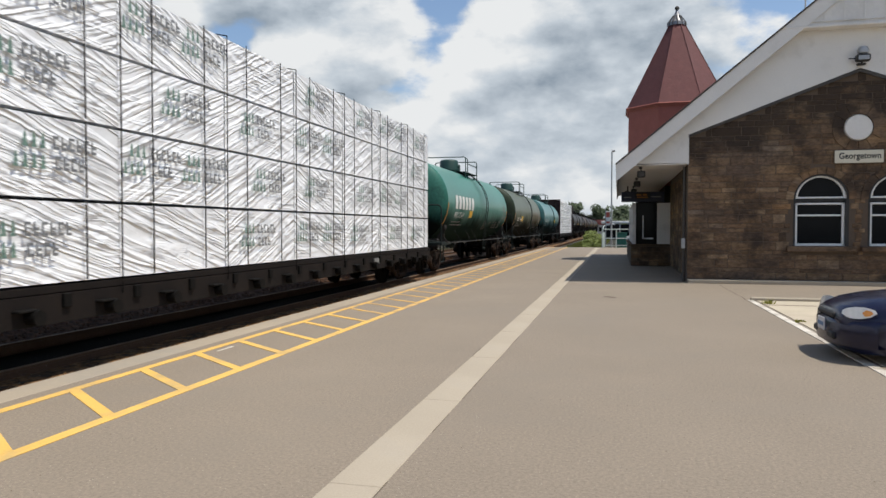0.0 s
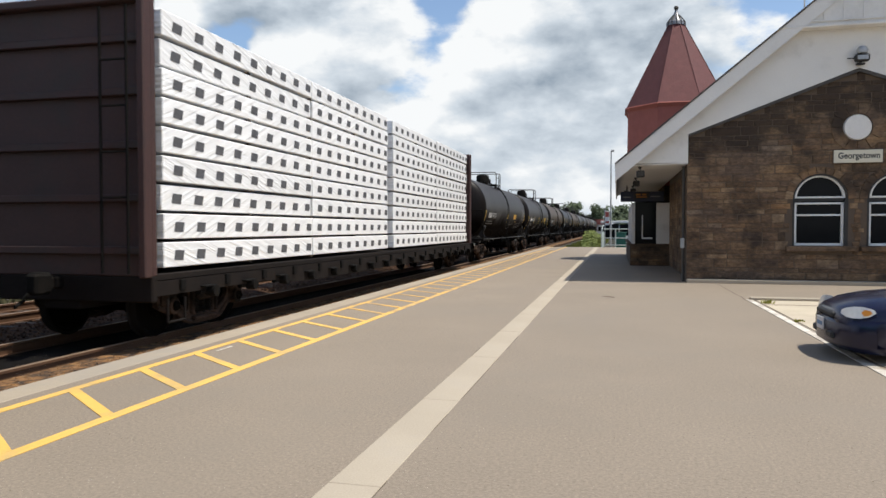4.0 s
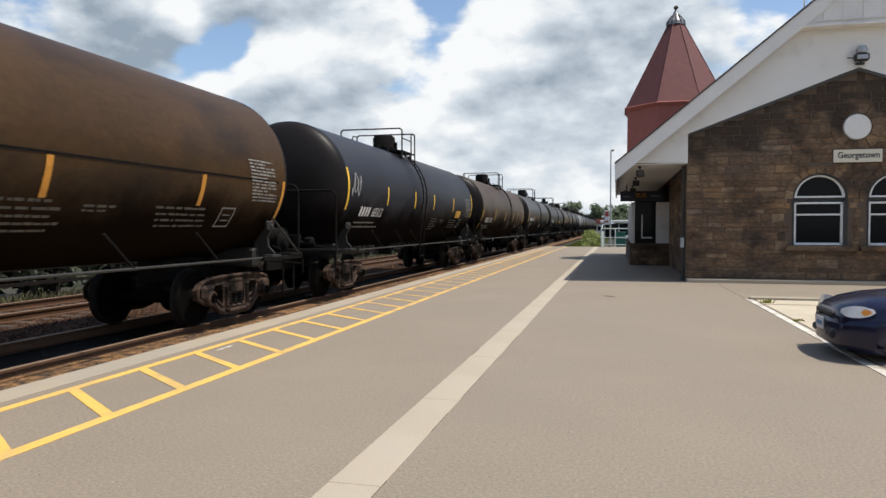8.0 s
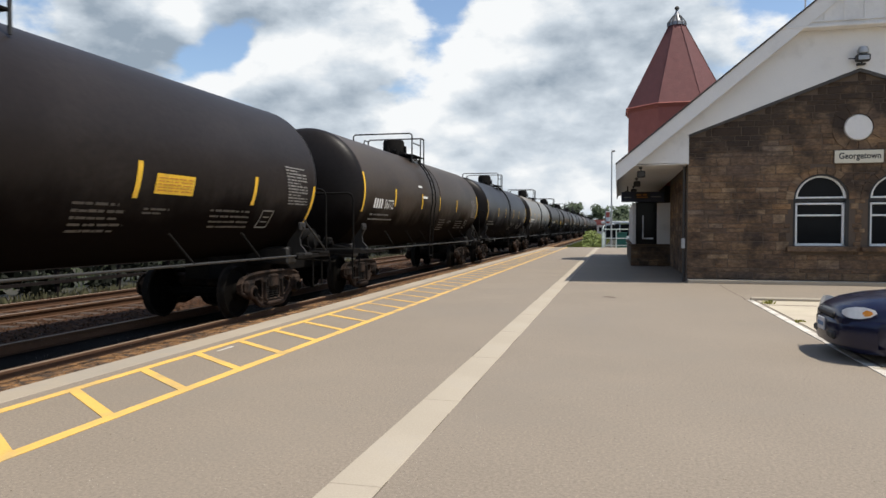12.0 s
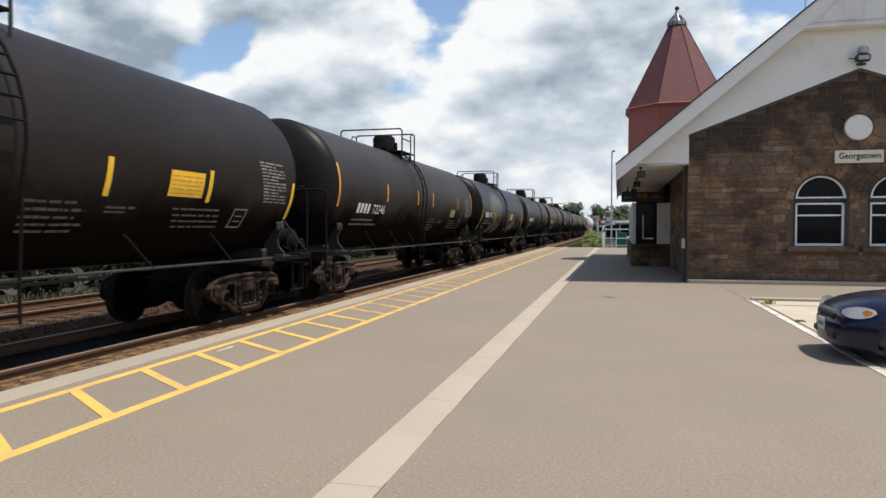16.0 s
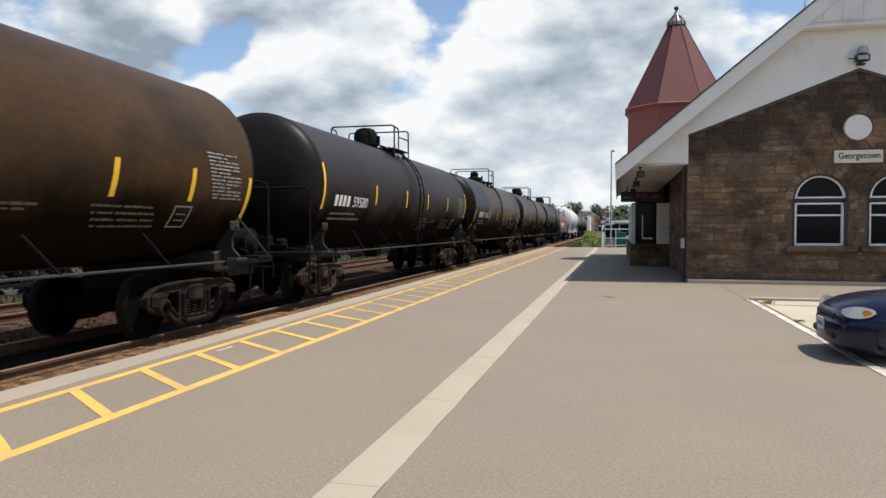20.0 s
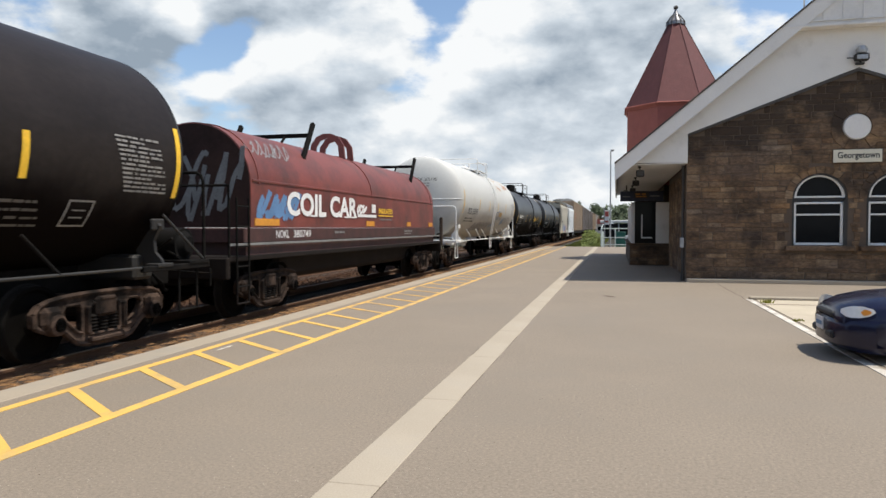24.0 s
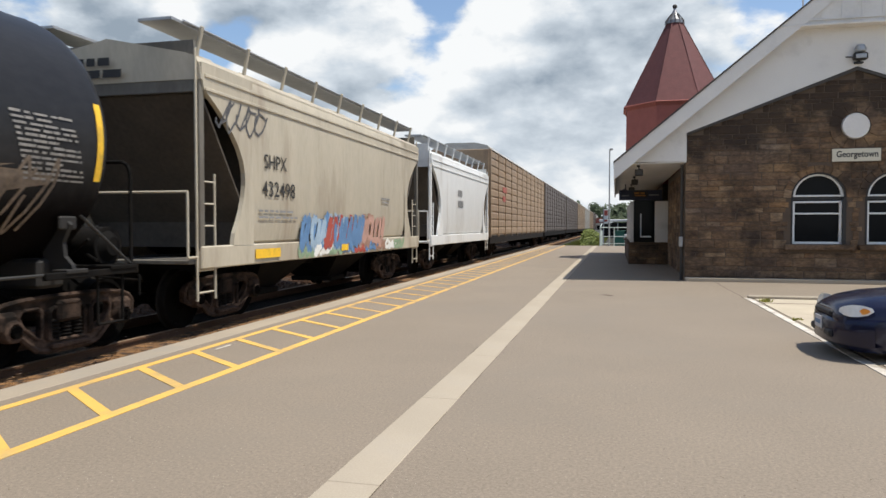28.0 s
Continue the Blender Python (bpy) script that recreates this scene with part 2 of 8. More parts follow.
def stone_mat(name, tones, stain):
    """Weathered rubble: a tone for each stone, grain, dark stains that run over several stones, and the verge's painted
    shadow.
    """
    m = bpy.data.materials.new(name)
    m.use_nodes = True
    nt = m.node_tree
    N, L = nt.nodes.new, nt.links.new
    p = nt.nodes["Principled BSDF"]
    p.inputs["Roughness"].default_value, p.inputs["Specular IOR Level"].default_value = 0.92, 0.2
    where = N("ShaderNodeNewGeometry").outputs["Position"]
    ramp = N("ShaderNodeValToRGB")
    e = ramp.color_ramp.elements
    e[0].position, e[0].color = 0.0, (*tones[0], 1)
    e[1].position, e[1].color = 1.0, (*tones[-1], 1)
    for i, t in enumerate(tones[1:-1]):
        e.new((i + 1) / (len(tones) - 1)).color = (*t, 1)
    L(N("ShaderNodeObjectInfo").outputs["Random"], ramp.inputs[0])
    def noise_at(scale, detail, stretch):
        mp, n = N("ShaderNodeMapping"), N("ShaderNodeTexNoise")
        mp.inputs["Scale"].default_value = stretch
        L(where, mp.inputs["Vector"])
        L(mp.outputs[0], n.inputs["Vector"])
        n.inputs["Scale"].default_value, n.inputs["Detail"].default_value, n.inputs["Roughness"].default_value = scale, detail, 0.65
        return n.outputs["Fac"]
    grain, blot = noise_at(9, 6, (1, 1, 2.2)), noise_at(1.1, 7, (1, 1, 1.3))
    r1 = N("ShaderNodeMapRange")
    r1.inputs[1].default_value, r1.inputs[2].default_value, r1.inputs[3].default_value, r1.inputs[4].default_value = 0.3, 0.7, 0.62, 1.35
    L(grain, r1.inputs[0])
    sc = N("ShaderNodeVectorMath")
    sc.operation = "SCALE"
    L(ramp.outputs[0], sc.inputs[0])
    L(r1.outputs[0], sc.inputs["Scale"])
    r2 = N("ShaderNodeMapRange")
    r2.inputs[1].default_value, r2.inputs[2].default_value, r2.inputs[4].default_value = 0.43, 0.64, 0.9
    sep = N("ShaderNodeSeparateXYZ")
    L(where, sep.inputs[0])

    def calc(op, a, b=0.0):
        k = N("ShaderNodeMath")
        k.operation = op
        for i, v in enumerate((a, b)):
            if isinstance(v, (int, float)):
                k.inputs[i].default_value = v
            else:
                L(v, k.inputs[i])
        return k.outputs[0]

    # warmer and greyer beds of stone
    hue, bed = N("ShaderNodeMix"), N("ShaderNodeMapRange")
    hue.data_type, hue.blend_type = "RGBA", "MULTIPLY"
    bed.inputs[1].default_value, bed.inputs[2].default_value = 0.38, 0.62
    L(noise_at(0.45, 4, (1, 1, 2.6)), bed.inputs[0])
    shades = N("ShaderNodeValToRGB")
    shades.color_ramp.elements[0].color, shades.color_ramp.elements[1].color = (0.74, 0.74, 0.80, 1), (1.28, 1.16, 0.98, 1)
    L(bed.outputs[0], shades.inputs[0])
    hue.inputs["Factor"].default_value = 1.0
    L(sc.outputs[0], hue.inputs["A"])
    L(shades.outputs[0], hue.inputs["B"])
    # the roof verge's shadow, painted slantwise over the gable stones
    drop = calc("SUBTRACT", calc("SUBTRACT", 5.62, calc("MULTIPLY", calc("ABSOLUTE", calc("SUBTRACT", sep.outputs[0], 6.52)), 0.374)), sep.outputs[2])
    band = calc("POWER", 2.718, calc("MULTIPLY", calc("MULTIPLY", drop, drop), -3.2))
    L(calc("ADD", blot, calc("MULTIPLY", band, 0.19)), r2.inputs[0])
    mx = N("ShaderNodeMix")
    mx.data_type = "RGBA"
    L(r2.outputs[0], mx.inputs["Factor"])
    L(hue.outputs["Result"], mx.inputs["A"])
    mx.inputs["B"].default_value = (*stain, 1)
    L(mx.outputs["Result"], p.inputs["Base Color"])
    b = N("ShaderNodeBump")
    b.inputs["Strength"].default_value, b.inputs["Distance"].default_value = 1.0, 0.02
    L(grain, b.inputs["Height"])
    L(b.outputs[0], p.inputs["Normal"])
    return m


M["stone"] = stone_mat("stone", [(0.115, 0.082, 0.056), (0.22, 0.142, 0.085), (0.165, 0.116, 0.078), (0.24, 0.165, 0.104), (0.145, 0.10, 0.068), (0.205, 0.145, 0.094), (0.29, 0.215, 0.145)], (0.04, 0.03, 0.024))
M["mortar"] = mat("mortar", (0.105, 0.076, 0.054), 0.95, vary=0.2, scale=4, fine=40, bump=0.006)
M["coping"] = mat("coping", (0.06, 0.055, 0.05), 0.8, vary=0.2, scale=4, fine=30)
M["roof_shingle"] = mat("roof_shingle", (0.07, 0.06, 0.055), 0.9, vary=0.3, scale=6, fine=40, bump=0.01)
M["tower_red"] = mat("tower_red", (0.112, 0.031, 0.029), 0.75, vary=0.18, scale=3, fine=25, bump=0.012, per_object=0.12)
M["tower_wall"] = mat("tower_wall", (0.34, 0.105, 0.08), 0.8, vary=0.15, scale=3, fine=25, bump=0.012)
M["lead"] = mat("lead", (0.22, 0.22, 0.23), 0.5, 0.6, vary=0.3, scale=6, fine=30)
M["glass"] = mat("glass", (0.008, 0.009, 0.010), 0.08, vary=0.1, scale=1, fine=4, spec=0.07)
M["black_metal"] = mat("black_metal", (0.018, 0.017, 0.016), 0.55, vary=0.3, scale=4, fine=30)
M["grey_metal"] = mat("grey_metal", (0.35, 0.36, 0.37), 0.45, 0.5, vary=0.15, scale=4, fine=30)
M["white_metal"] = mat("white_metal", (0.72, 0.72, 0.70), 0.45, vary=0.08, scale=4, fine=30)
M["truck_iron"] = mat("truck_iron", (0.060, 0.040, 0.030), 0.9, spec=0.1, vary=0.6, scale=3.5, fine=30, bump=0.006, dirt=(0.010, 0.008, 0.007), dirt_amount=0.85, per_object=0.5)
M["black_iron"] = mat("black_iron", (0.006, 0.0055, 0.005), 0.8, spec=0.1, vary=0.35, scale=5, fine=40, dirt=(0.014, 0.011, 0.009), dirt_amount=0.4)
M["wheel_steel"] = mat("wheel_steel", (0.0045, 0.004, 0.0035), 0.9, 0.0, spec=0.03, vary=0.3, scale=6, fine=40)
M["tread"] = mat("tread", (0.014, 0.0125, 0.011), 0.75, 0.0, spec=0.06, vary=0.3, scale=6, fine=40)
M["pipe_grey"] = mat("pipe_grey", (0.022, 0.0215, 0.020), 0.6, vary=0.25, scale=2, fine=20, dirt=(0.028, 0.023, 0.019), dirt_amount=0.4)
M["strap_grey"] = mat("strap_grey", (0.010, 0.009, 0.008), 0.7, vary=0.3, scale=3, fine=20, dirt=(0.02, 0.016, 0.013), dirt_amount=0.5)
M["dark_grass"] = mat("dark_grass", (0.035, 0.05, 0.014), 0.8, vary=0.45, scale=3, fine=20)
M["shade_leaf"] = mat("shade_leaf", (0.007, 0.009, 0.004), 0.8, vary=0.6, scale=1.5, fine=12, spec=0.2)
M["weeds"] = mat("weeds", (0.26, 0.26, 0.045), 0.7, vary=0.45, scale=3, fine=20)
M["bush_green"] = mat("bush_green", (0.15, 0.185, 0.035), 0.7, vary=0.55, scale=1.6, fine=12)
M["far_foliage"] = mat("far_foliage", (0.06, 0.085, 0.04), 0.8, vary=0.5, scale=0.6, fine=4)
M["bark"] = mat("bark", (0.09, 0.065, 0.045), 0.9, vary=0.3, scale=6, fine=40)
M["sign_cream"] = mat("sign_cream", (0.62, 0.58, 0.46), 0.6, vary=0.06)
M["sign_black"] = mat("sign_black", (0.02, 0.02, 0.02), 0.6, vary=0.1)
M["sign_navy"] = mat("sign_navy", (0.012, 0.016, 0.035), 0.5, vary=0.15)
M["stripe_yellow"] = mat("stripe_yellow", (0.78, 0.47, 0.03), 0.5, vary=0.15, scale=5, fine=30, dirt=(0.3, 0.2, 0.05), dirt_amount=0.3)
M["stripe_orange"] = mat("stripe_orange", (0.55, 0.24, 0.03), 0.55, vary=0.25, scale=5, fine=30)
M["stripe_white"] = mat("stripe_white", (0.72, 0.72, 0.68), 0.5, vary=0.12, scale=5, fine=30)
M["letter_white"] = mat("letter_white", (0.68, 0.68, 0.66), 0.6, vary=0.12, scale=5, fine=40)
M["letter_dim"] = mat("letter_dim", (0.17, 0.168, 0.162), 0.7, vary=0.3, scale=5, fine=40)
M["stencil_dim"] = mat("stencil_dim", (0.085, 0.075, 0.066), 0.7, vary=0.4, scale=5, fine=40)
M["panel_pale"] = mat("panel_pale", (0.22, 0.21, 0.195), 0.7, vary=0.4, scale=5, fine=40)
M["label_faded"] = mat("label_faded", (0.30, 0.29, 0.13), 0.6, vary=0.3, scale=5, fine=40)
M["letter_black"] = mat("letter_black", (0.02, 0.02, 0.02), 0.7, vary=0.2, scale=5, fine=40)
M["green_trim"] = mat("green_trim", (0.012, 0.019, 0.018), 0.6, spec=0.2, vary=0.2)
M["rail_green"] = mat("rail_green", (0.012, 0.05, 0.042), 0.5, vary=0.2)
M["green_paint"] = mat("green_paint", (0.025, 0.13, 0.09), 0.5, vary=0.15)


def paint(name, color, soot_shade=0.45, rough=0.42, soot_color=(0.014, 0.011, 0.009), dirt_shade=0.9, shine=0.12, spill=0.55, above=None, dust=None, blot=None, vary=0.26):
    """Tank paint: sooty blotches, dirt with painted shade on the lower shell, an oil spill under the hatch.
    above: (height, colour) of a paler upper shell; dust: (from, to, colour) along the car; blot: (along, height, half
    length, half height, colour)."""
    color = tuple(c * 0.62 for c in color)
    m = mat(name, color, rough, spec=shine, vary=vary, scale=0.9, fine=13, dirt=soot_color, dirt_amount=soot_shade, stretch=(1, 0.55, 1), bump=0.0015)
    nt = m.node_tree
    N, L = nt.nodes.new, nt.links.new
    co, p = N("ShaderNodeTexCoord").outputs["Object"], nt.nodes["Principled BSDF"]
    sep = N("ShaderNodeSeparateXYZ")
    L(co, sep.inputs[0])

    def calc(op, a, b=0.0):
        k = N("ShaderNodeMath")
        k.operation = op
        for n, v in enumerate((a, b)):
            if isinstance(v, (int, float)):
                k.inputs[n].default_value = v
            else:
                L(v, k.inputs[n])
        return k.outputs[0]

    def ragged(scale, stretch, detail=7):
        mp, n = N("ShaderNodeMapping"), N("ShaderNodeTexNoise")
        mp.inputs["Scale"].default_value = stretch
        L(co, mp.inputs["Vector"])
        L(mp.outputs[0], n.inputs["Vector"])
        n.inputs["Scale"].default_value, n.inputs["Detail"].default_value, n.inputs["Roughness"].default_value = scale, detail, 0.62
        return n.outputs["Fac"]

    def step(value, a, b, top=1.0):
        r = N("ShaderNodeMapRange")
        r.interpolation_type = "SMOOTHSTEP"
        r.inputs[1].default_value, r.inputs[2].default_value, r.inputs[4].default_value = a, b, top
        L(value, r.inputs[0])
        return r.outputs[0]

    def lay(factor, tone):
        mix = N("ShaderNodeMix")
        mix.data_type = "RGBA"
        L(factor, mix.inputs["Factor"])
        L(p.inputs["Base Color"].links[0].from_socket, mix.inputs["A"])
        mix.inputs["B"].default_value = (*tone, 1)
        L(mix.outputs["Result"], p.inputs["Base Color"])

    along, height = sep.outputs[1], sep.outputs[2]
    if above:
        lay(step(calc("ADD", height, calc("MULTIPLY", ragged(2.2, (1, 0.5, 1)), 0.35)), above[0] + 0.06, above[0] + 0.28, 0.9), above[1])
    if dust:
        q = calc("ADD", calc("ABSOLUTE", calc("SUBTRACT", along, (dust[0] + dust[1]) / 2)), calc("MULTIPLY", ragged(1.6, (1, 1, 1)), 0.8))
        half = (dust[1] - dust[0]) / 2 + 0.4
        lay(calc("SUBTRACT", 0.85, step(q, half - 0.15, half + 0.15, 0.85)), dust[2])
    if blot:
        u = calc("DIVIDE", calc("SUBTRACT", along, blot[0]), blot[2])
        v = calc("DIVIDE", calc("SUBTRACT", height, blot[1]), blot[3])
        d = calc("ADD", calc("ADD", calc("MULTIPLY", u, u), calc("MULTIPLY", v, v)), calc("MULTIPLY", ragged(1.8, (1, 1, 1)), 0.9))
        lay(calc("SUBTRACT", 0.9, step(d, 1.0, 1.75, 0.9)), blot[4])
    # oil that has run down from the hatch
    if spill:
        q = calc("ADD", calc("ABSOLUTE", calc("ADD", along, 0.15)), calc("MULTIPLY", ragged(1.7, (1, 1, 0.25)), 1.3))
        lay(calc("SUBTRACT", spill, step(q, 0.85, 1.7, spill)), (0.012, 0.009, 0.008))
    # dirt and painted shade on the lower shell, darker downwards, ragged upper edge
    low_dirt_shade = step(calc("SUBTRACT", calc("MULTIPLY", ragged(1.1, (1, 0.8, 0.5)), 1.0), height), -2.0, -1.15, dirt_shade)
    lay(low_dirt_shade, (0.0042, 0.0031, 0.0026))
    # the darkened part is matt
    L(calc("MULTIPLY", calc("SUBTRACT", 1.0, low_dirt_shade), shine), p.inputs["Specular IOR Level"])
    L(calc("ADD", calc("MULTIPLY", low_dirt_shade, 0.95 - rough), rough), p.inputs["Roughness"])
    return m


# ---- mesh tools ----
class Shape:
    """Vertices and faces of one mesh, gathered from simple solids."""

    def __init__(self):
        self.v, self.f = [], []

    def add(self, verts, faces):
        n = len(self.v)
        self.v += [tuple(p) for p in verts]
        self.f += [tuple(i + n for i in f) for f in faces]
        return self

    def box(self, c, s, b=0.0, turn=None):
        """A box of size s round c, its edges chamfered by b, turned by degrees (rx, ry, rz)."""
        hx, hy, hz = s[0] / 2, s[1] / 2, s[2] / 2
        b = min(b, hx * 0.9, hy * 0.9, hz * 0.9)
        V, F = [], []
        if b <= 0:
            V = [(x, y, z) for x in (-hx, hx) for y in (-hy, hy) for z in (-hz, hz)]
            F = [(0, 1, 3, 2), (4, 6, 7, 5), (0, 4, 5, 1), (2, 3, 7, 6), (0, 2, 6, 4), (1, 5, 7, 3)]
        else:
            ix = {}
            for sx in (-1, 1):
                for sy in (-1, 1):
                    for sz in (-1, 1):
                        for a in range(3):
                            d = [hx - b, hy - b, hz - b]
                            d[a] += b
                            ix[sx, sy, sz, a] = len(V)
                            V.append((sx * d[0], sy * d[1], sz * d[2]))
            for a in range(3):
                o = [i for i in range(3) if i != a]
                for s1 in (-1, 1):
                    q = []
                    for p, r in ((-1, -1), (1, -1), (1, 1), (-1, 1)):
                        k = [0, 0, 0]
                        k[a], k[o[0]], k[o[1]] = s1, p, r
                        q.append(ix[(*k, a)])
                    F.append(tuple(q) if (s1 > 0) == (a != 1) else tuple(reversed(q)))
                for p in (-1, 1):
                    for r in (-1, 1):
                        k1, k2 = [0, 0, 0], [0, 0, 0]
                        k1[a], k2[a] = -1, 1
                        for k in (k1, k2):
                            k[o[0]], k[o[1]] = p, r
                        F.append((ix[(*k1, o[0])], ix[(*k2, o[0])], ix[(*k2, o[1])], ix[(*k1, o[1])]))
            for sx in (-1, 1):
                for sy in (-1, 1):
                    for sz in (-1, 1):
                        F.append(tuple(ix[sx, sy, sz, a] for a in range(3)))
        m = Matrix.Translation(c) @ (pose(0, 0, 0, *turn) if turn else Matrix())
        return self.add([m @ Vector(p) for p in V], F)

    def cyl(self, a, b, r, seg=10, r2=None, cap=True):
        a, b = Vector(a), Vector(b)
        q = (b - a).to_track_quat("Z", "Y").to_matrix()
        r2 = r if r2 is None else r2
        V = []
        for p, rr in ((a, r), (b, r2)):
            V += [p + q @ Vector((rr * math.cos(2 * math.pi * i / seg), rr * math.sin(2 * math.pi * i / seg), 0)) for i in range(seg)]
        F = [(i, (i + 1) % seg, seg + (i + 1) % seg, seg + i) for i in range(seg)]
        if cap:
            F += [tuple(reversed(range(seg))), tuple(range(seg, 2 * seg))]
        return self.add(V, F)

    def tube(self, pts, r, seg=6):
        for a, b in zip(pts, pts[1:]):
            self.cyl(a, b, r, seg)
        return self

    def lathe(self, profile, seg=32, axis="y", at=(0, 0, 0), start=0.0, turn=2 * math.pi):
        """Profile of (along, radius) turned round an axis through at."""
        n, V, F = len(profile), [], []
        full = turn > 6.28
        m = seg if full else seg + 1
        for i in range(m):
            a = start + turn * i / seg
            for s, r in profile:
                p = (r * math.cos(a), s, r * math.sin(a)) if axis == "y" else (s, r * math.cos(a), r * math.sin(a)) if axis == "x" else (r * math.cos(a), r * math.sin(a), s)
                V.append((p[0] + at[0], p[1] + at[1], p[2] + at[2]))
        for i in range(seg):
            j = (i + 1) % m
            for k in range(n - 1):
                F.append((i * n + k, i * n + k + 1, j * n + k + 1, j * n + k))
        return self.add(V, F)

    def prism(self, poly, axis, a, b):
        """A flat outline pushed from a to b along an axis; the outline is in the other two axes, in order."""
        n = len(poly)
        def p3(u, v, w):
            return (w, u, v) if axis == "x" else (u, w, v) if axis == "y" else (u, v, w)
        V = [p3(u, v, a) for u, v in poly] + [p3(u, v, b) for u, v in poly]
        F = [tuple(range(n)), tuple(reversed(range(n, 2 * n)))] + [(i, n + i, n + (i + 1) % n, (i + 1) % n) for i in range(n)]
        return self.add(V, F)

    def mesh(self, name, smooth=0):
        me = bpy.data.meshes.new(name)
        me.from_pydata(self.v, [], self.f)
        bm = bmesh.new()
        bm.from_mesh(me)
        bmesh.ops.recalc_face_normals(bm, faces=bm.faces)
        bm.to_mesh(me)
        bm.free()
        if smooth:
            me.shade_smooth()
            me.set_sharp_from_angle(angle=radians(smooth))
        return me


def part(name, shape, material, parent, label="", smooth=0, at=None):
    """ONE mesh object under a thing or a part. shape: a Shape, or a mesh that several parts share."""
    me = shape.mesh(name, smooth) if isinstance(shape, Shape) else shape
    ob = new(name, me)
    ob.parent = parent
    if at:
        ob.matrix_basis = at if isinstance(at, Matrix) else Matrix.Translation(at)
    set_material(ob, material)
    return tagged(ob, label) if label else ob


def set_material(ob, material):
    material = M[material] if isinstance(material, str) else material
    if not ob.data.materials:
        ob.data.materials.append(material)
    ob.material_slots[0].link = "OBJECT"
    ob.material_slots[0].material = material


def thing(name, label, category, at=(0, 0, 0), group="", kind=""):
    ob = new(name)
    ob.matrix_basis = at if isinstance(at, Matrix) else Matrix.Translation(at)
    return tagged(ob, label, category, group, kind)


def solid(name, shape, material, label, category="", kind="", group="", smooth=0, at=None):
    """A thing of one mesh."""
    ob = new(name, shape.mesh(name, smooth) if isinstance(shape, Shape) else shape)
    set_material(ob, material)
    if at:
        ob.matrix_basis = at if isinstance(at, Matrix) else Matrix.Translation(at)
    return tagged(ob, label, category, group, kind)


SHARED = {}


def many(ob):
    """Marks too small to pick apart."""
    ob["kind"] = "stuff"
    return ob



def shared(key, make, smooth=0):
    if key not in SHARED:
        SHARED[key] = make().mesh(key if isinstance(key, str) else key[0], smooth)
    return SHARED[key]


def text_shape(words, height, wide=0.0, bold=0.005):
    """The flat letters of some words: x along, y up, from (0, 0)."""
    cu = bpy.data.curves.new("letters", "FONT")
    cu.body, cu.size, cu.resolution_u, cu.offset = words, 1.0, 3, bold
    ob = bpy.data.objects.new("letters", cu)
    me = bpy.data.meshes.new_from_object(ob)
    v = [tuple(p.co) for p in me.vertices]
    f = [tuple(p.vertices) for p in me.polygons]
    bpy.data.objects.remove(ob)
    bpy.data.curves.remove(cu)
    bpy.data.meshes.remove(me)
    x0, x1, y0, y1 = min(p[0] for p in v), max(p[0] for p in v), min(p[1] for p in v), max(p[1] for p in v)
    k = height / (y1 - y0)
    kx = wide / (x1 - x0) if wide else k
    return [((p[0] - x0) * kx, (p[1] - y0) * k) for p in v], f


# ---- ground, platform and tracks ----
TRACK, TRACK2 = -7.45, -11.75
RAIL_TOP = 0.0
PLATFORM_EDGE = -5.82
BED = -0.32
solid("ground", Shape().add([(-2500, -2500, BED), (2500, -2500, BED), (2500, 2500, BED), (-2500, 2500, BED)], [(0, 1, 2, 3)]), "ground", "flat grass and gravel ground reaching the horizon", kind="structure")
solid("platform", Shape().box((17.25, 20.5, -0.21), (45.50, 81, 0.42)), "asphalt", "worn brown-grey asphalt station platform", kind="structure")
solid("platform_edge", Shape().box((PLATFORM_EDGE + 0.16, 20.5, -0.2), (0.40, 81, 0.408), 0.012), "concrete", "pale concrete edge of the platform", kind="structure")
for name, x, w, material in (("yellow_line", -5.23, 0.11, "yellow_paint"), ("yellow_line", -4.15, 0.125, "yellow_paint")):
    solid(name, Shape().box((x, 0.45, 0.003), (w, 24.9, 0.004)), material, "fresh yellow safety line painted on asphalt", kind="structure")
    solid(name, Shape().box((x, 37, 0.0025), (w, 48.2, 0.003)), "yellow_worn", "worn yellow safety line painted on asphalt", kind="structure")


def rung(y, worn):
    s = Shape()
    a, b, h, w = -5.18, -4.21, 0.002, 0.14
    top = 0.006 if not worn else 0.005
    V = [(a, y + 0.72 - w / 2, 0), (a, y + 0.72 + w / 2, 0), (b, y + w / 2, 0), (b, y - w / 2, 0)]
    return s.add([(p[0], p[1], 0.0005) for p in V] + [(p[0], p[1], top) for p in V], [(0, 1, 2, 3), (4, 7, 6, 5), (0, 4, 5, 1), (1, 5, 6, 2), (2, 6, 7, 3), (3, 7, 4, 0)])


for i in range(-9, 46):
    y = 3.06 + 1.06 * i
    solid("hatch_bar", rung(y, i > 8), "yellow_paint" if i <= 8 else "yellow_worn", "diagonal yellow hatch bar painted on the platform", "road marking", kind="structure")
strip = thing("paving_strip", "pale grey concrete strip set in the platform", "paving", kind="structure")
for i in range(30):
    y = -6 + 2.25 * i
    part("slab", shared("slab", lambda: Shape().box((0, 0, 0), (0.345, 2.243, 0.03), 0.006)), "concrete_pale", strip, at=(-1.575 - 0.0006 * y, y, -0.009))


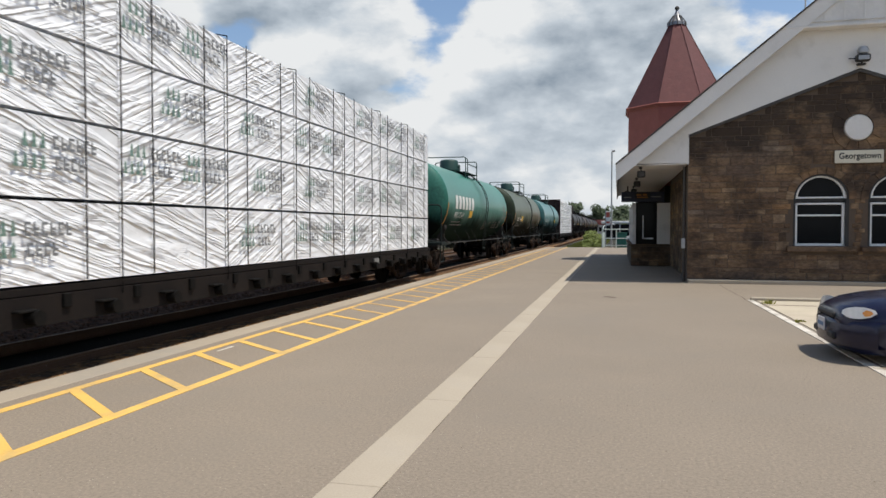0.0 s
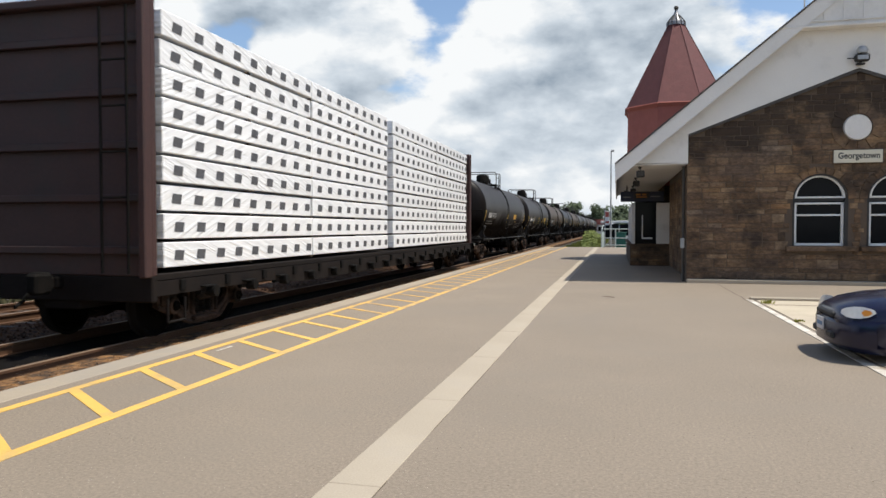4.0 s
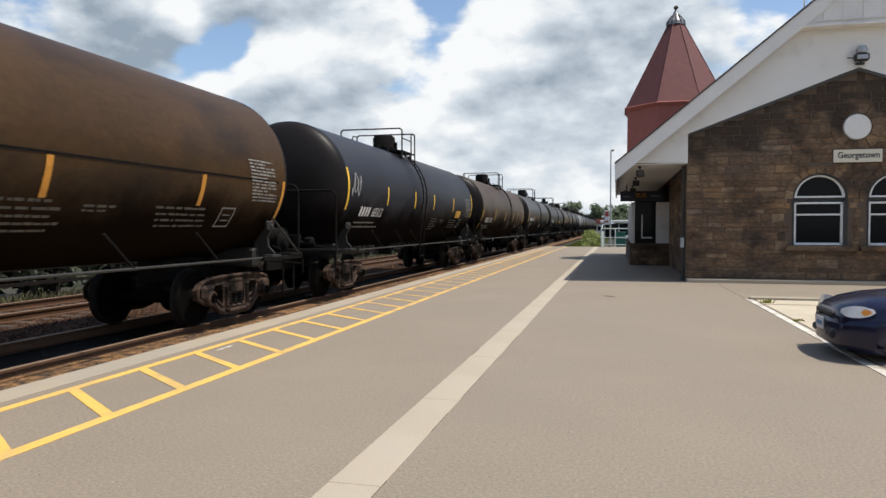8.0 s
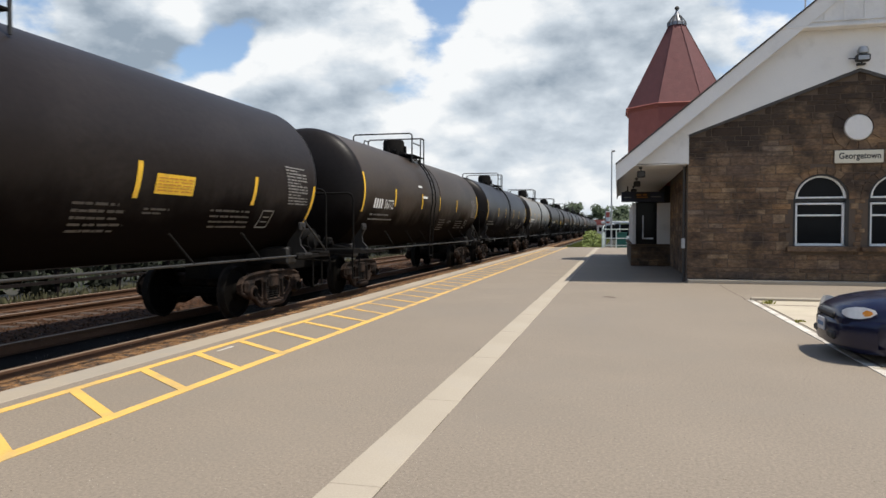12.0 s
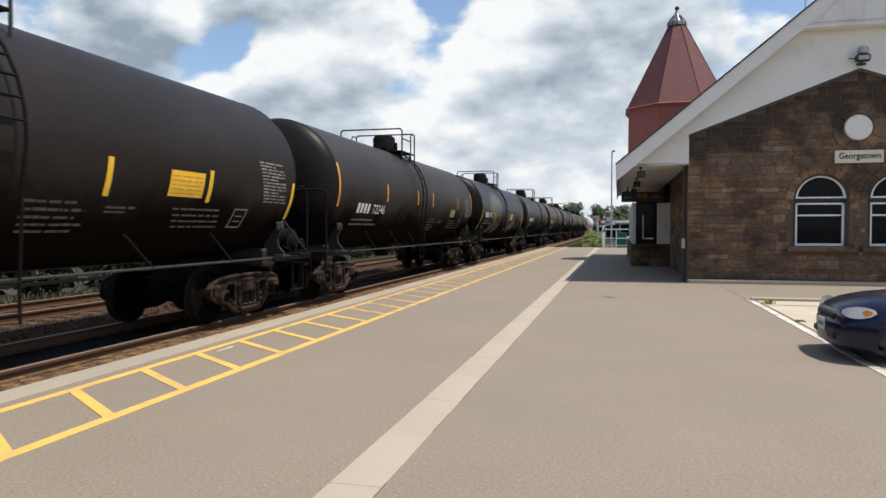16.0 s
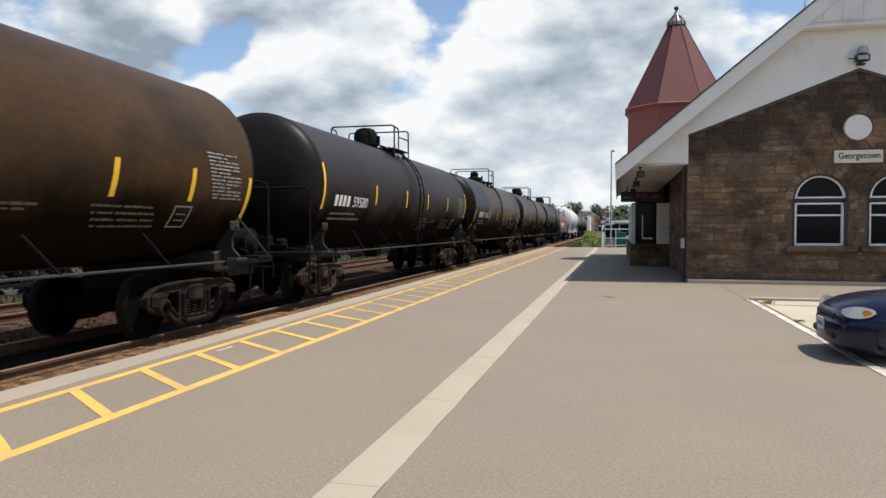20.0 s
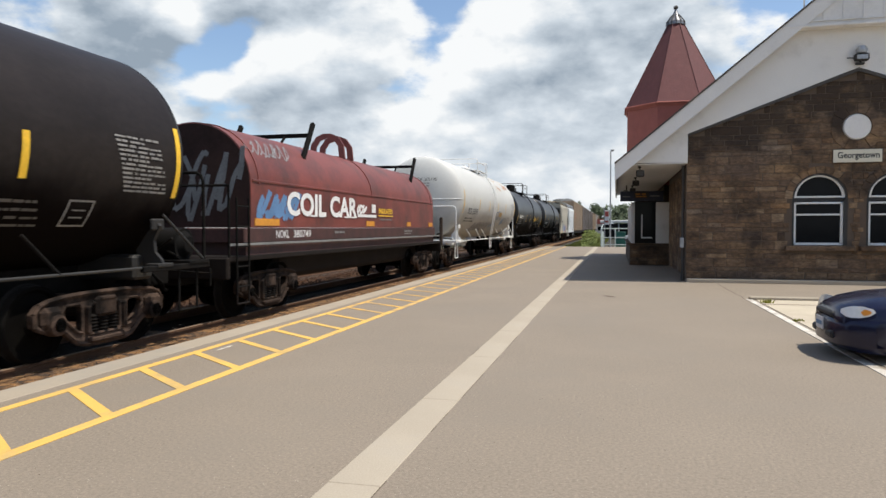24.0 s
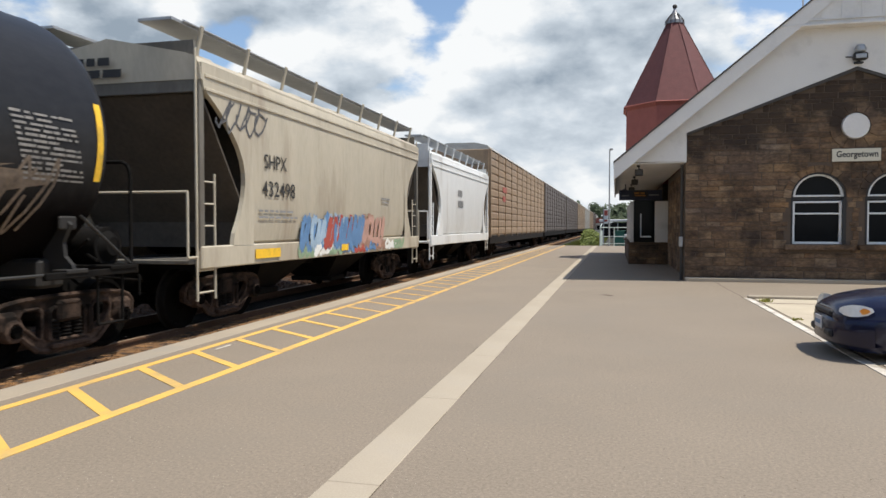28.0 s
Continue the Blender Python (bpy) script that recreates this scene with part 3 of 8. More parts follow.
for dx, odds in ((-0.176, 0.2), (0.178, 0.5)):
    joint = Shape()
    for i in range(120):
        y = -5 + 0.56 * i
        if random.random() < odds:
            w = random.uniform(0.003, 0.008)
            joint.box((-1.575 - 0.0006 * y + dx, y, 0.0015), (w, 0.56, 0.003))
    solid("joint_gap", joint, "mortar", "dark open joint beside the concrete strip", "joint", kind="stuff")


def rail_section():
    return [(-0.07, -0.165), (0.07, -0.165), (0.07, -0.153), (0.012, -0.14), (0.012, -0.045), (0.036, -0.035), (0.036, -0.006), (-0.036, -0.006), (-0.036, -0.035), (-0.012, -0.045), (-0.012, -0.14), (-0.07, -0.153)]


def track(x, near, far, tag):
    bed = [(x - 2.3, BED), (x + 2.3 if x < -9 else x + 1.6, BED), (x + 1.6, -0.175), (x - 1.7, -0.175)]
    if x > -9:
        bed[1], bed[2] = (x + 1.63, BED), (x + 1.63, -0.15)
    solid("ballast_bed", Shape().prism(bed, "y", near, far), "ballast", "rusty crushed-stone ballast between the ties", "ballast", kind="stuff")
    # dark strip laid between the near rails as the train's shade
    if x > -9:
        solid("oily_ballast", Shape().box((x, (near + far) / 2, -0.20), (1.36, far - near, 0.09)), "oily_ballast", "black ballast between the rails, train shade painted in", "ballast", kind="stuff")
    for dx in (-0.753, 0.753):
        r = thing("rail", "rusty steel rail with polished head", "rail", (x + dx, 0, RAIL_TOP), kind="structure")
        part("web", Shape().prism(rail_section(), "y", near, far), "rail_steel", r)
        part("head", Shape().box((0, (near + far) / 2, -0.0055), (0.066, far - near, 0.011), 0.004), "rail_head", r, "polished running surface")
    t = thing("ties", "creosoted timber railway ties", "railway ties", kind="structure")
    me = shared("tie", lambda: Shape().box((0, 0, 0), (2.6, 0.23, 0.18), 0.012))
    n = 0
    y = near + 0.3
    rest = Shape()
    while y < min(far, 160):
        if -2 < y < 60 and n < 120:
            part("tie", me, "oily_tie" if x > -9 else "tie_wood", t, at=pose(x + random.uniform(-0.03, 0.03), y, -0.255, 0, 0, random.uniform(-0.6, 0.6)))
            n += 1
        else:
            rest.box((x, y, -0.255), (2.6, 0.23, 0.18))
        y += 0.53
    part("far_ties", rest, "tie_wood", t)["kind"] = "stuff"


def stones_on(x0, x1, y0, y1, z, count, size):
    """Loose ballast stones as real lumps."""
    s = Shape()
    for i in range(count):
        x, y, r = random.uniform(x0, x1), random.uniform(y0, y1), random.uniform(0.5, 1.0) * size
        c = Vector((x, y, z))
        V = [c + Vector(d) * r * random.uniform(0.7, 1.2) for d in ((1, 0, 0), (-1, 0, 0), (0, 1, 0), (0, -1, 0), (0, 0, 0.8), (0, 0, -0.5))]
        s.add(V, [(0, 2, 4), (2, 1, 4), (1, 3, 4), (3, 0, 4), (2, 0, 5), (1, 2, 5), (3, 1, 5), (0, 3, 5)])
    return s


track(TRACK, -20, 520, "near")
track(TRACK2, -20, 520, "far")
solid("rusty_ballast", Shape().box((-6.25, 120, -0.16), (0.76, 280, 0.13)), "rusty_ballast", "rust-stained gravel between platform and rail", "ballast", kind="stuff")
solid("loose_ballast", stones_on(-6.62, -5.88, 2, 40, -0.10, 5000, 0.03), "rusty_ballast", "loose rusty ballast stones beside the rail", "ballast", kind="stuff")
solid("loose_ballast", stones_on(-14, -9.2, 8, 45, -0.17, 7000, 0.04), "ballast", "loose ballast stones round the far track", "ballast", kind="stuff")

gr_pale, gr_dark = Shape(), Shape()
for k in range(5200):
    y = 2.2 + 9 * random.random() ** 1.6
    x, q = random.uniform(-0.95 * y - 0.4, 0.42 * y + 0.6), random.uniform(0.0022, 0.0050)
    if -5.6 < x < -4.0 and random.random() < 0.5:
        continue
    (gr_pale if k % 7 else gr_dark).add([(x - q, y, 0.001), (x, y - q, 0.001), (x + q, y, 0.001), (x, y + q, 0.001), (x, y, q * 0.9)], [(0, 1, 4), (1, 2, 4), (2, 3, 4), (3, 0, 4)])
solid("loose_grit", gr_pale, "grit_pale", "pale loose grit scattered on the asphalt", "grit", kind="stuff")
solid("loose_grit", gr_dark, "mortar", "dark loose grit scattered on the asphalt", "grit", kind="stuff")
# small marks on the platform
solid("paint_dash", Shape().box((-5.05, 8.45, 0.002), (0.035, 0.38, 0.003)), "white_line", "short white dash painted on the asphalt", "road marking", kind="structure")
crack = Shape()
cx, cy = 2.80, 21.6
while cy > 16.9:
    step = random.uniform(0.15, 0.35)
    nx = 2.80 + random.uniform(-0.03, 0.03)
    crack.add([(cx - 0.012, cy, 0.0015), (cx + 0.012, cy, 0.0015), (nx + 0.012, cy - step, 0.0015), (nx - 0.012, cy - step, 0.0015), (cx, cy, 0.0005), (nx, cy - step, 0.0005)], [(0, 1, 2, 3), (0, 3, 5, 4), (1, 4, 5, 2)])
    cx, cy = nx, cy - step
solid("tar_joint", crack, "mortar", "dark tar joint across the asphalt", "joint", kind="structure")
solid("dark_patch", Shape().prism([(-0.34, 17.05), (-0.2, 17.18), (-0.05, 16.98), (-0.02, 16.78), (-0.12, 16.8), (-0.25, 16.95)], "z", 0.0005, 0.002), "mortar", "small dark stain on the asphalt", "stain", kind="structure")
# ---- train ----
SPEED = 17.2  # metres a second
MOVERS, WHEELS = [], []


def car_root(name, label, y0, group="cars of the freight train"):
    ob = thing(name, label, "railway car", (TRACK, y0, RAIL_TOP), group)
    MOVERS.append((ob, y0))
    return ob


def wheel_mesh():
    s = Shape()
    prof = [(-0.10, 0.03), (-0.10, 0.14), (-0.05, 0.17), (-0.03, 0.38), (-0.07, 0.41), (-0.07, 0.455), (0.045, 0.457), (0.07, 0.485), (0.075, 0.44), (0.07, 0.40), (0.02, 0.37), (0.02, 0.17), (0.09, 0.13), (0.09, 0.03)]
    return s.lathe(prof, 24, "x")


def axle_caps():
    """Bearing end caps with their three bolts, which turn with the axle."""
    s = Shape()
    for e in (-1, 1):
        s.cyl((e * 1.15, 0, 0), (e * 1.19, 0, 0), 0.07, 10)
        for k in range(3):
            a = 2.094 * k
            s.cyl((e * 1.18, 0.042 * math.cos(a), 0.042 * math.sin(a)), (e * 1.21, 0.042 * math.cos(a), 0.042 * math.sin(a)), 0.015, 6)
    return s.v, s.f


def plate(outer, holes, x0, x1):
    """A flat casting in the (along, up) plane with windows through it."""
    s = Shape()
    loops = [outer] + holes
    pts = [q for l in loops for q in l]
    tris = tessellate_polygon([[Vector((a, b, 0)) for a, b in l] for l in loops])
    n = len(pts)
    V = [(x0, a, b) for a, b in pts] + [(x1, a, b) for a, b in pts]
    F = [tuple(t) for t in tris] + [tuple(k + n for k in reversed(t)) for t in tris]
    at = 0
    for l in loops:
        for k in range(len(l)):
            a, b = at + k, at + (k + 1) % len(l)
            F.append((a, b, b + n, a + n))
        at += len(l)
    return s.add(V, F)


def side_frame_shape():
    """A cast truck side frame: arched top chord, dropped spring seat, three windows and two journal boxes."""
    half = [(1.0, 0.39), (1.15, 0.45), (1.16, 0.60), (1.08, 0.69), (0.95, 0.735), (0.70, 0.765), (0.35, 0.78)]
    low = [(0.82, 0.40), (0.70, 0.35), (0.58, 0.25), (0.48, 0.175), (0.32, 0.145)]
    right = list(reversed(low)) + half
    outer = right + [(-a, b) for a, b in reversed(right)]
    middle = [(-0.25, 0.26), (0.25, 0.26), (0.28, 0.30), (0.28, 0.60), (0.23, 0.65), (-0.23, 0.65), (-0.28, 0.60), (-0.28, 0.30)]
    window = [(0.41, 0.30), (0.48, 0.31), (0.68, 0.47), (0.74, 0.58), (0.68, 0.655), (0.45, 0.66), (0.40, 0.60)]
    s = plate(outer, [middle, window, [(-a, b) for a, b in window]], -0.05, 0.035)
    # rolled flange round the casting and its windows
    for l, r in ((outer, 0.034), (window, 0.022), ([(-a, b) for a, b in window], 0.022), (middle, 0.026)):
        s.tube([(0.04, a, b) for a, b in l + l[:1]], r, 6)
    for e in (-1, 1):
        s.box((0.02, e * 0.93, 0.55), (0.20, 0.32, 0.24), 0.05)
        s.lathe([(0.05, 0.001), (0.17, 0.09), (0.15, 0.125), (0.02, 0.135)], 14, "x", (0, e * 0.89, 0.457))
        s.box((0.05, e * 0.33, 0.45), (0.12, 0.05, 0.36), 0.02)
    s.box((0.0, 0, 0.20), (0.24, 0.62, 0.07), 0.02)
    s.box((0.06, 0, 0.70), (0.10, 0.30, 0.05), 0.015)
    return s


def spring_shape():
    prof = [(0.255, 0.001)]
    for k in range(6):
        z = 0.26 + k * 0.042
        prof += [(z, 0.062), (z + 0.011, 0.076), (z + 0.022, 0.062), (z + 0.032, 0.05)]
    return Shape().lathe(prof + [(0.515, 0.001)], 12, "z")


def wheelset_mesh():
    """Two wheels on an axle, with polished treads."""
    if "wheelset" not in SHARED:
        me = Shape().add(*joined(wheel_mesh(), 0.755)).add(*joined(wheel_mesh(), -0.755)).cyl((-1.15, 0, 0), (1.15, 0, 0), 0.075, 12).add(*axle_caps()).mesh("wheelset", 35)
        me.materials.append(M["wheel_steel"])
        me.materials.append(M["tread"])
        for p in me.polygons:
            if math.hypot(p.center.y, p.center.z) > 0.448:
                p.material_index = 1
        SHARED["wheelset"] = me
    return SHARED["wheelset"]


def truck(parent, y, material="truck_iron"):
    """A freight truck under a car: two wheelsets, two side frames, springs and a bolster."""
    t = new("truck")
    t.parent = parent
    t.matrix_basis = Matrix.Translation((0, y, 0))
    t["label"] = "rusty three-piece freight truck"
    for dy in (-0.89, 0.89):
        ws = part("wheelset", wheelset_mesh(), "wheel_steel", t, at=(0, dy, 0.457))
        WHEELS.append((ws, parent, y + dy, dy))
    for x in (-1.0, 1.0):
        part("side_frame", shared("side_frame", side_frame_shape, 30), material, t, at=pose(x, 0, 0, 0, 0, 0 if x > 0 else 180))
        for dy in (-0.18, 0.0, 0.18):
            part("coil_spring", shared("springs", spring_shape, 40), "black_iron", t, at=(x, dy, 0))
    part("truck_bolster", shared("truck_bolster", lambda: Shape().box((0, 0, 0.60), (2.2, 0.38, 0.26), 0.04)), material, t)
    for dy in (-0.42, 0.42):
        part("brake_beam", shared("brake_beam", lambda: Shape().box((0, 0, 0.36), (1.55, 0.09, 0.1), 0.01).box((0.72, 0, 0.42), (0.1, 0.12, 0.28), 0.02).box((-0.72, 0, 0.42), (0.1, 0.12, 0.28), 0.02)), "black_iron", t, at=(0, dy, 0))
    return t


def joined(shape, dx):
    flip = -1 if dx > 0 else 1
    return [(p[0] * flip + dx, p[1], p[2]) for p in shape.v], shape.f


def coupler(parent, y, sign):
    c = part("coupler", shared("coupler", lambda: Shape().box((0, -0.35, 0), (0.15, 0.8, 0.18), 0.03).box((0.03, 0.12, 0), (0.30, 0.22, 0.30), 0.05).box((-0.1, 0.27, 0), (0.10, 0.18, 0.28), 0.03).tube([(0.3, -0.1, -0.02), (0.32, 0.1, -0.25), (0.2, 0.35, -0.3)], 0.025, 6), 30), "black_iron", parent, at=pose(0, y, 0.86, 0, 0, 0 if sign > 0 else 180))
    return c


def bent(shape_v, r, zc, lift=0.012, x_side=1):
    """Flat marks (along, round) laid on the tank's near side: along the car, and up round the shell from its axis height."""
    return [(x_side * (r + lift) * math.cos(h / r), a, zc + (r + lift) * math.sin(h / r)) for a, h in shape_v]


def patch(s, y0, y1, h0, h1, r, zc, lift=0.010):
    n = max(1, int(abs(h1 - h0) / 0.12))
    V = []
    for i in range(n + 1):
        h = h0 + (h1 - h0) * i / n
        V += [(y0, h), (y1, h)]
    s.add(bent(V, r, zc, lift), [(2 * i, 2 * i + 1, 2 * i + 3, 2 * i + 2) for i in range(n)])
    return s


def lettering(words, y, h, height, r, zc, wide=0.0):
    v, f = text_shape(words, height, wide)
    return Shape().add(bent([(y + p[0], h + p[1]) for p in v], r, zc, 0.018), f)


def bars(rows, r, zc):
    """Unreadable stencil lines: (along, up, length, height)."""
    s = Shape()
    for y, h, w, t in rows:
        a = y
        while a < y + w:
            n = min(random.uniform(0.05, 0.22), y + w - a)
            patch(s, a, a + n, h, h + t * random.uniform(0.75, 1.0), r, zc)
            a += n + random.choice((0.018, 0.018, 0.05))
    return s


def mark_block(s, y, h, height, letters, r, zc, wide=0.62):
    """Reporting marks and trade names as plain upright blocks."""
    w = height * wide
    for i in range(letters):
        patch(s, y + i * w * 1.3, y + i * w * 1.3 + w * 0.86, h, h + height, r, zc)
    return s


def bolster_web(e):
    """The waisted bracket that carries one side of the tank on its bolster."""
    s = Shape().prism([(e * 1.05, 1.06), (e * 1.47, 1.06), (e * 1.44, 1.16), (e * 1.34, 1.26), (e * 1.32, 1.42), (e * 1.42, 1.62), (e * 1.36, 1.70), (e * 1.22, 1.52), (e * 1.05, 1.3)], "y", -0.03, 0.03)
    s.box((e * 1.40, 0, 1.09), (0.20, 0.34, 0.05), 0.01).box((e * 1.36, 0.0, 1.64), (0.06, 0.26, 0.16), 0.02)
    return s.v, s.f


def tank_car(y0, straight, look_of, r=1.5, zc=2.56, trim="black_iron", platform=(-1.65, -0.2), stripes="stripe_yellow", number="", name_blocks=4, small=1.0, panel=None,
             rail_color="black_metal", label="", frame_color="black_iron", arc=True, stripe_at=None, rings=(), hoop=None, dome=0.36, graffiti=None, letters="letter_white", housing=None, mark_h=0.30, mark_z=-0.47, num_at=None, placard=True, code="", head_text=False, truck_in=1.0, heads=None, gear=None,
             back=False, stripe_h=(-0.30, 0.16), edge_h=(-0.56, 0.40), num_end=None, notice=None, stencil=None, cap="flat", ladder=None):
    gear = gear or trim
    hs = straight / 2
    car = car_root("tank_car", label, y0)
    head = 0.48
    prof = [(-hs - head, 0.001)]
    prof += [(-hs - head * math.cos(a), r * math.sin(a)) for a in [math.pi / 2 * k / 9 for k in range(1, 9)]]
    prof += [(-hs, r), (-hs + 0.06, r + 0.006), (-hs + 0.12, r)]
    prof += [(-hs + straight * k / 6, r) for k in range(1, 6)]
    prof += [(hs - 0.12, r), (hs - 0.06, r + 0.006), (hs, r)]
    prof += [(hs + head * math.cos(a), r * math.sin(a)) for a in [math.pi / 2 * k / 9 for k in range(8, 0, -1)]] + [(hs + head, 0.001)]
    shell = part("tank_shell", shared(("shell", straight, r, zc), lambda: Shape().lathe(prof, 56, "y", (0, 0, zc)), 40), look_of, car)
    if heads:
        # heads bolted over the shell ends, darker paint holding their shade
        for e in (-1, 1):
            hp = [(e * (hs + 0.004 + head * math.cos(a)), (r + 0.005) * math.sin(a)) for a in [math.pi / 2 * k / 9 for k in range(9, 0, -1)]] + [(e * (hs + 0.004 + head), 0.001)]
            part("tank_head", shared(("head", straight, r, zc, e), lambda: Shape().lathe(hp, 56, "y", (0, 0, zc)), 40), heads, car, "tank head with its shade painted in")
    for yb in rings:
        part("jacket_band", Shape().lathe([(yb - 0.055, r), (yb - 0.05, r + 0.014), (yb + 0.05, r + 0.014), (yb + 0.055, r)], 48, "y", (0, 0, zc)), look_of, car, "", 40)
    # end platforms, stub sills, saddles
    tc = hs - truck_in
    for e in (-1, 1):
        part("stub_sill", shared("stub_sill", lambda: Shape().box((0, 0, 0.88), (0.5, 3.4, 0.42), 0.02)), frame_color, car, at=(0, e * (hs - 0.2), 0))
        part("end_platform", shared("end_platform", lambda: Shape().box((0, 0, 1.10), (3.0, 0.5, 0.05), 0.008).box((0, 0.24, 1.06), (3.0, 0.04, 0.10), 0.008).box((1.45, -0.5, 1.05), (0.07, 1.5, 0.08), 0.01).box((-1.45, -0.5, 1.05), (0.07, 1.5, 0.08), 0.01)), trim, car, at=pose(0, e * (hs + 0.45), 0, 0, 0, 0 if e > 0 else 180))
        part("saddle", shared(("saddle", r), lambda: Shape().box((0, 0, 1.06), (2.3, 0.4, 0.34), 0.04).add(*bolster_web(1)).add(*bolster_web(-1))), "strap_grey" if trim != "white_metal" else trim, car, at=(0, e * (hs - 0.35), 0))
        truck(car, e * tc)
        coupler(car, e * (hs + 1.15), e)
        # hoop rail at the end
        ho = hoop or trim
        y = hs + 0.62
        part("end_hoop", shared(("hoop",), lambda: Shape().tube([(1.46, 0, 1.08), (1.46, 0, 2.28), (1.42, 0, 2.38), (1.34, 0, 2.42), (-1.34, 0, 2.42), (-1.42, 0, 2.38), (-1.46, 0, 2.28), (-1.46, 0, 1.08)], 0.024, 8), 50), ho, car, at=(0, e * y, 0))
        for x in (-1.4, 1.4):
            part("stirrup_step", shared("stirrup", lambda: Shape().tube([(0, -0.22, 1.02), (0, -0.22, 0.42), (0, 0.22, 0.42), (0, 0.22, 1.02)], 0.02, 6)), trim, car, at=(x, e * (hs + 0.3), 0))
    for e in (-1, 1):
        part("brake_pipe", shared("brake_pipe", lambda: Shape().tube([(0.3, -0.6, 0.92), (0.35, 0.35, 0.92), (0.4, 0.6, 0.72), (0.3, 0.8, 0.6)], 0.025).tube([(1.3, -0.3, 1.18), (0.9, -0.1, 1.3), (0.2, 0.05, 1.26), (-0.6, 0.05, 1.26)], 0.02).tube([(1.35, -0.5, 1.45), (0.7, -0.2, 1.16)], 0.018).tube([(0.6, 0.1, 1.15), (0.6, 0.1, 1.5), (0.2, 0.1, 1.5)], 0.018)), gear, car, at=pose(0, e * (hs + 0.5), 0, 0, 0, 0 if e > 0 else 180))
        part("cut_lever", shared("cut_lever", lambda: Shape().tube([(1.5, 0.0, 0.98), (1.45, 0.12, 0.9), (0.3, 0.2, 0.95)], 0.016).tube([(1.5, 0.0, 0.98), (1.5, 0.0, 0.72)], 0.016)), gear, car, at=pose(0, e * (hs + 0.72), 0, 0, 0, 0 if e > 0 else 180))
    part("brake_cylinder", shared("brake_cylinder", lambda: Shape().cyl((0.1, 0, 1.35), (1.18, 0, 1.35), 0.25, 20).cyl((1.18, 0, 1.35), (1.26, 0, 1.35), 0.2, 20, 0.12).box((0.8, 0, 1.16), (0.5, 0.3, 0.14), 0.02), 35), trim, car, at=(0, hs + 0.55, 0))
    if trim != "white_metal":
        part("brake_wheel", shared("brake_wheel", lambda: Shape().lathe([(-0.015, 0.24), (0.0, 0.27), (0.015, 0.24), (0, 0.225), (-0.015, 0.24)], 20, "y").cyl((-0.25, 0, 0), (0.25, 0, 0), 0.012, 5).cyl((0, 0, -0.25), (0, 0, 0.25), 0.012, 5).cyl((0, -0.1, 0), (0, 0.35, 0), 0.02, 6)), gear, car, at=(-0.5, -hs - 0.75, 1.75))
    part("valve_gear", shared("valve_gear", lambda: Shape().box((0.4, 0, 1.3), (0.3, 0.25, 0.3), 0.05).cyl((0.1, 0, 1.25), (0.9, 0, 1.25), 0.05, 8).box((0.75, 0.05, 1.28), (0.2, 0.2, 0.22), 0.04).tube([(0.9, 0, 1.2), (1.3, 0.1, 1.12)], 0.02)), gear, car, at=(0, -hs - 0.5, 0))
    # side running pipe and its struts
    for x in (1.44, -1.44):
        part("side_pipe", shared(("pipe", straight), lambda: Shape().cyl((0, -hs + 0.1, 1.07), (0, hs - 0.1, 1.07), 0.019, 8), 50), "pipe_grey" if trim != "white_metal" else trim, car, at=(x, 0, 0))
    for yb in (-hs + 2.6, -hs + 4.6, -1.0, hs - 4.2, hs - 2.2):
        part("pipe_strut", shared("strut", lambda: Shape().tube([(1.44, 0.0, 1.07), (1.28, -0.36, 1.52)], 0.022, 6)), trim, car, at=(0, yb, 0))
        part("pipe_strut", shared("strut", None), trim, car, at=pose(0, yb, 0, 0, 0, 180))
    part("bottom_outlet", shared("outlet", lambda: Shape().cyl((0, 0, zc - r - 0.3), (0, 0, zc - r + 0.1), 0.22, 14).box((0, 0, zc - r - 0.1), (0.5, 0.5, 0.14), 0.03).cyl((0, -0.9, zc - r - 0.02), (0, 0.9, zc - r - 0.02), 0.05, 8)), trim, car)
    # ladder
    ly = platform[0] + (0.85 if back else 0.4) if platform[1] - platform[0] < 2 else sum(platform) / 2 - 0.1
    ly = ly if ladder is None else ladder
    lad = Shape()
    for dy in (-0.2, 0.2):
        pts = [(1.52, ly + dy, 0.62), (1.52, ly + dy, 1.07)] + [((r + 0.14) * math.cos(a), ly + dy, zc + (r + 0.14) * math.sin(a)) for a in [radians(q) for q in range(-15, 80, 12)]]
        lad.tube(pts, 0.02, 6)
    part("ladder_frame", lad, trim, car)
    for k in range(11):
        a = radians(-12 + 8.2 * k)
        p = ((r + 0.14) * math.cos(a), zc + (r + 0.14) * math.sin(a))
        if k < 2:
            p = (1.52, 0.72 + 0.33 * k)
        part("ladder_rung", shared("rung", lambda: Shape().cyl((0, -0.2, 0), (0, 0.2, 0), 0.016, 6)), trim, car, at=(p[0], ly, p[1]))
    # top platform with rails and fittings
    top = zc + r
    p0, p1 = platform
    for x in (0.42, 0.66, 0.9, -0.42, -0.66, -0.9):
        part("walkway_board", shared(("board", round(p1 - p0, 2)), lambda: Shape().box((0, 0, 0), (0.2, p1 - p0, 0.04), 0.006)), trim, car, at=(x, (p0 + p1) / 2, top - 0.08))
    zr = 4.66 - (4.06 - top) * 0.6
    # the end with side returns: towards the hatch of a reversed car at its near end
    ret, other, sg = (p0, p1, 1) if back else (p1, p0, -1)
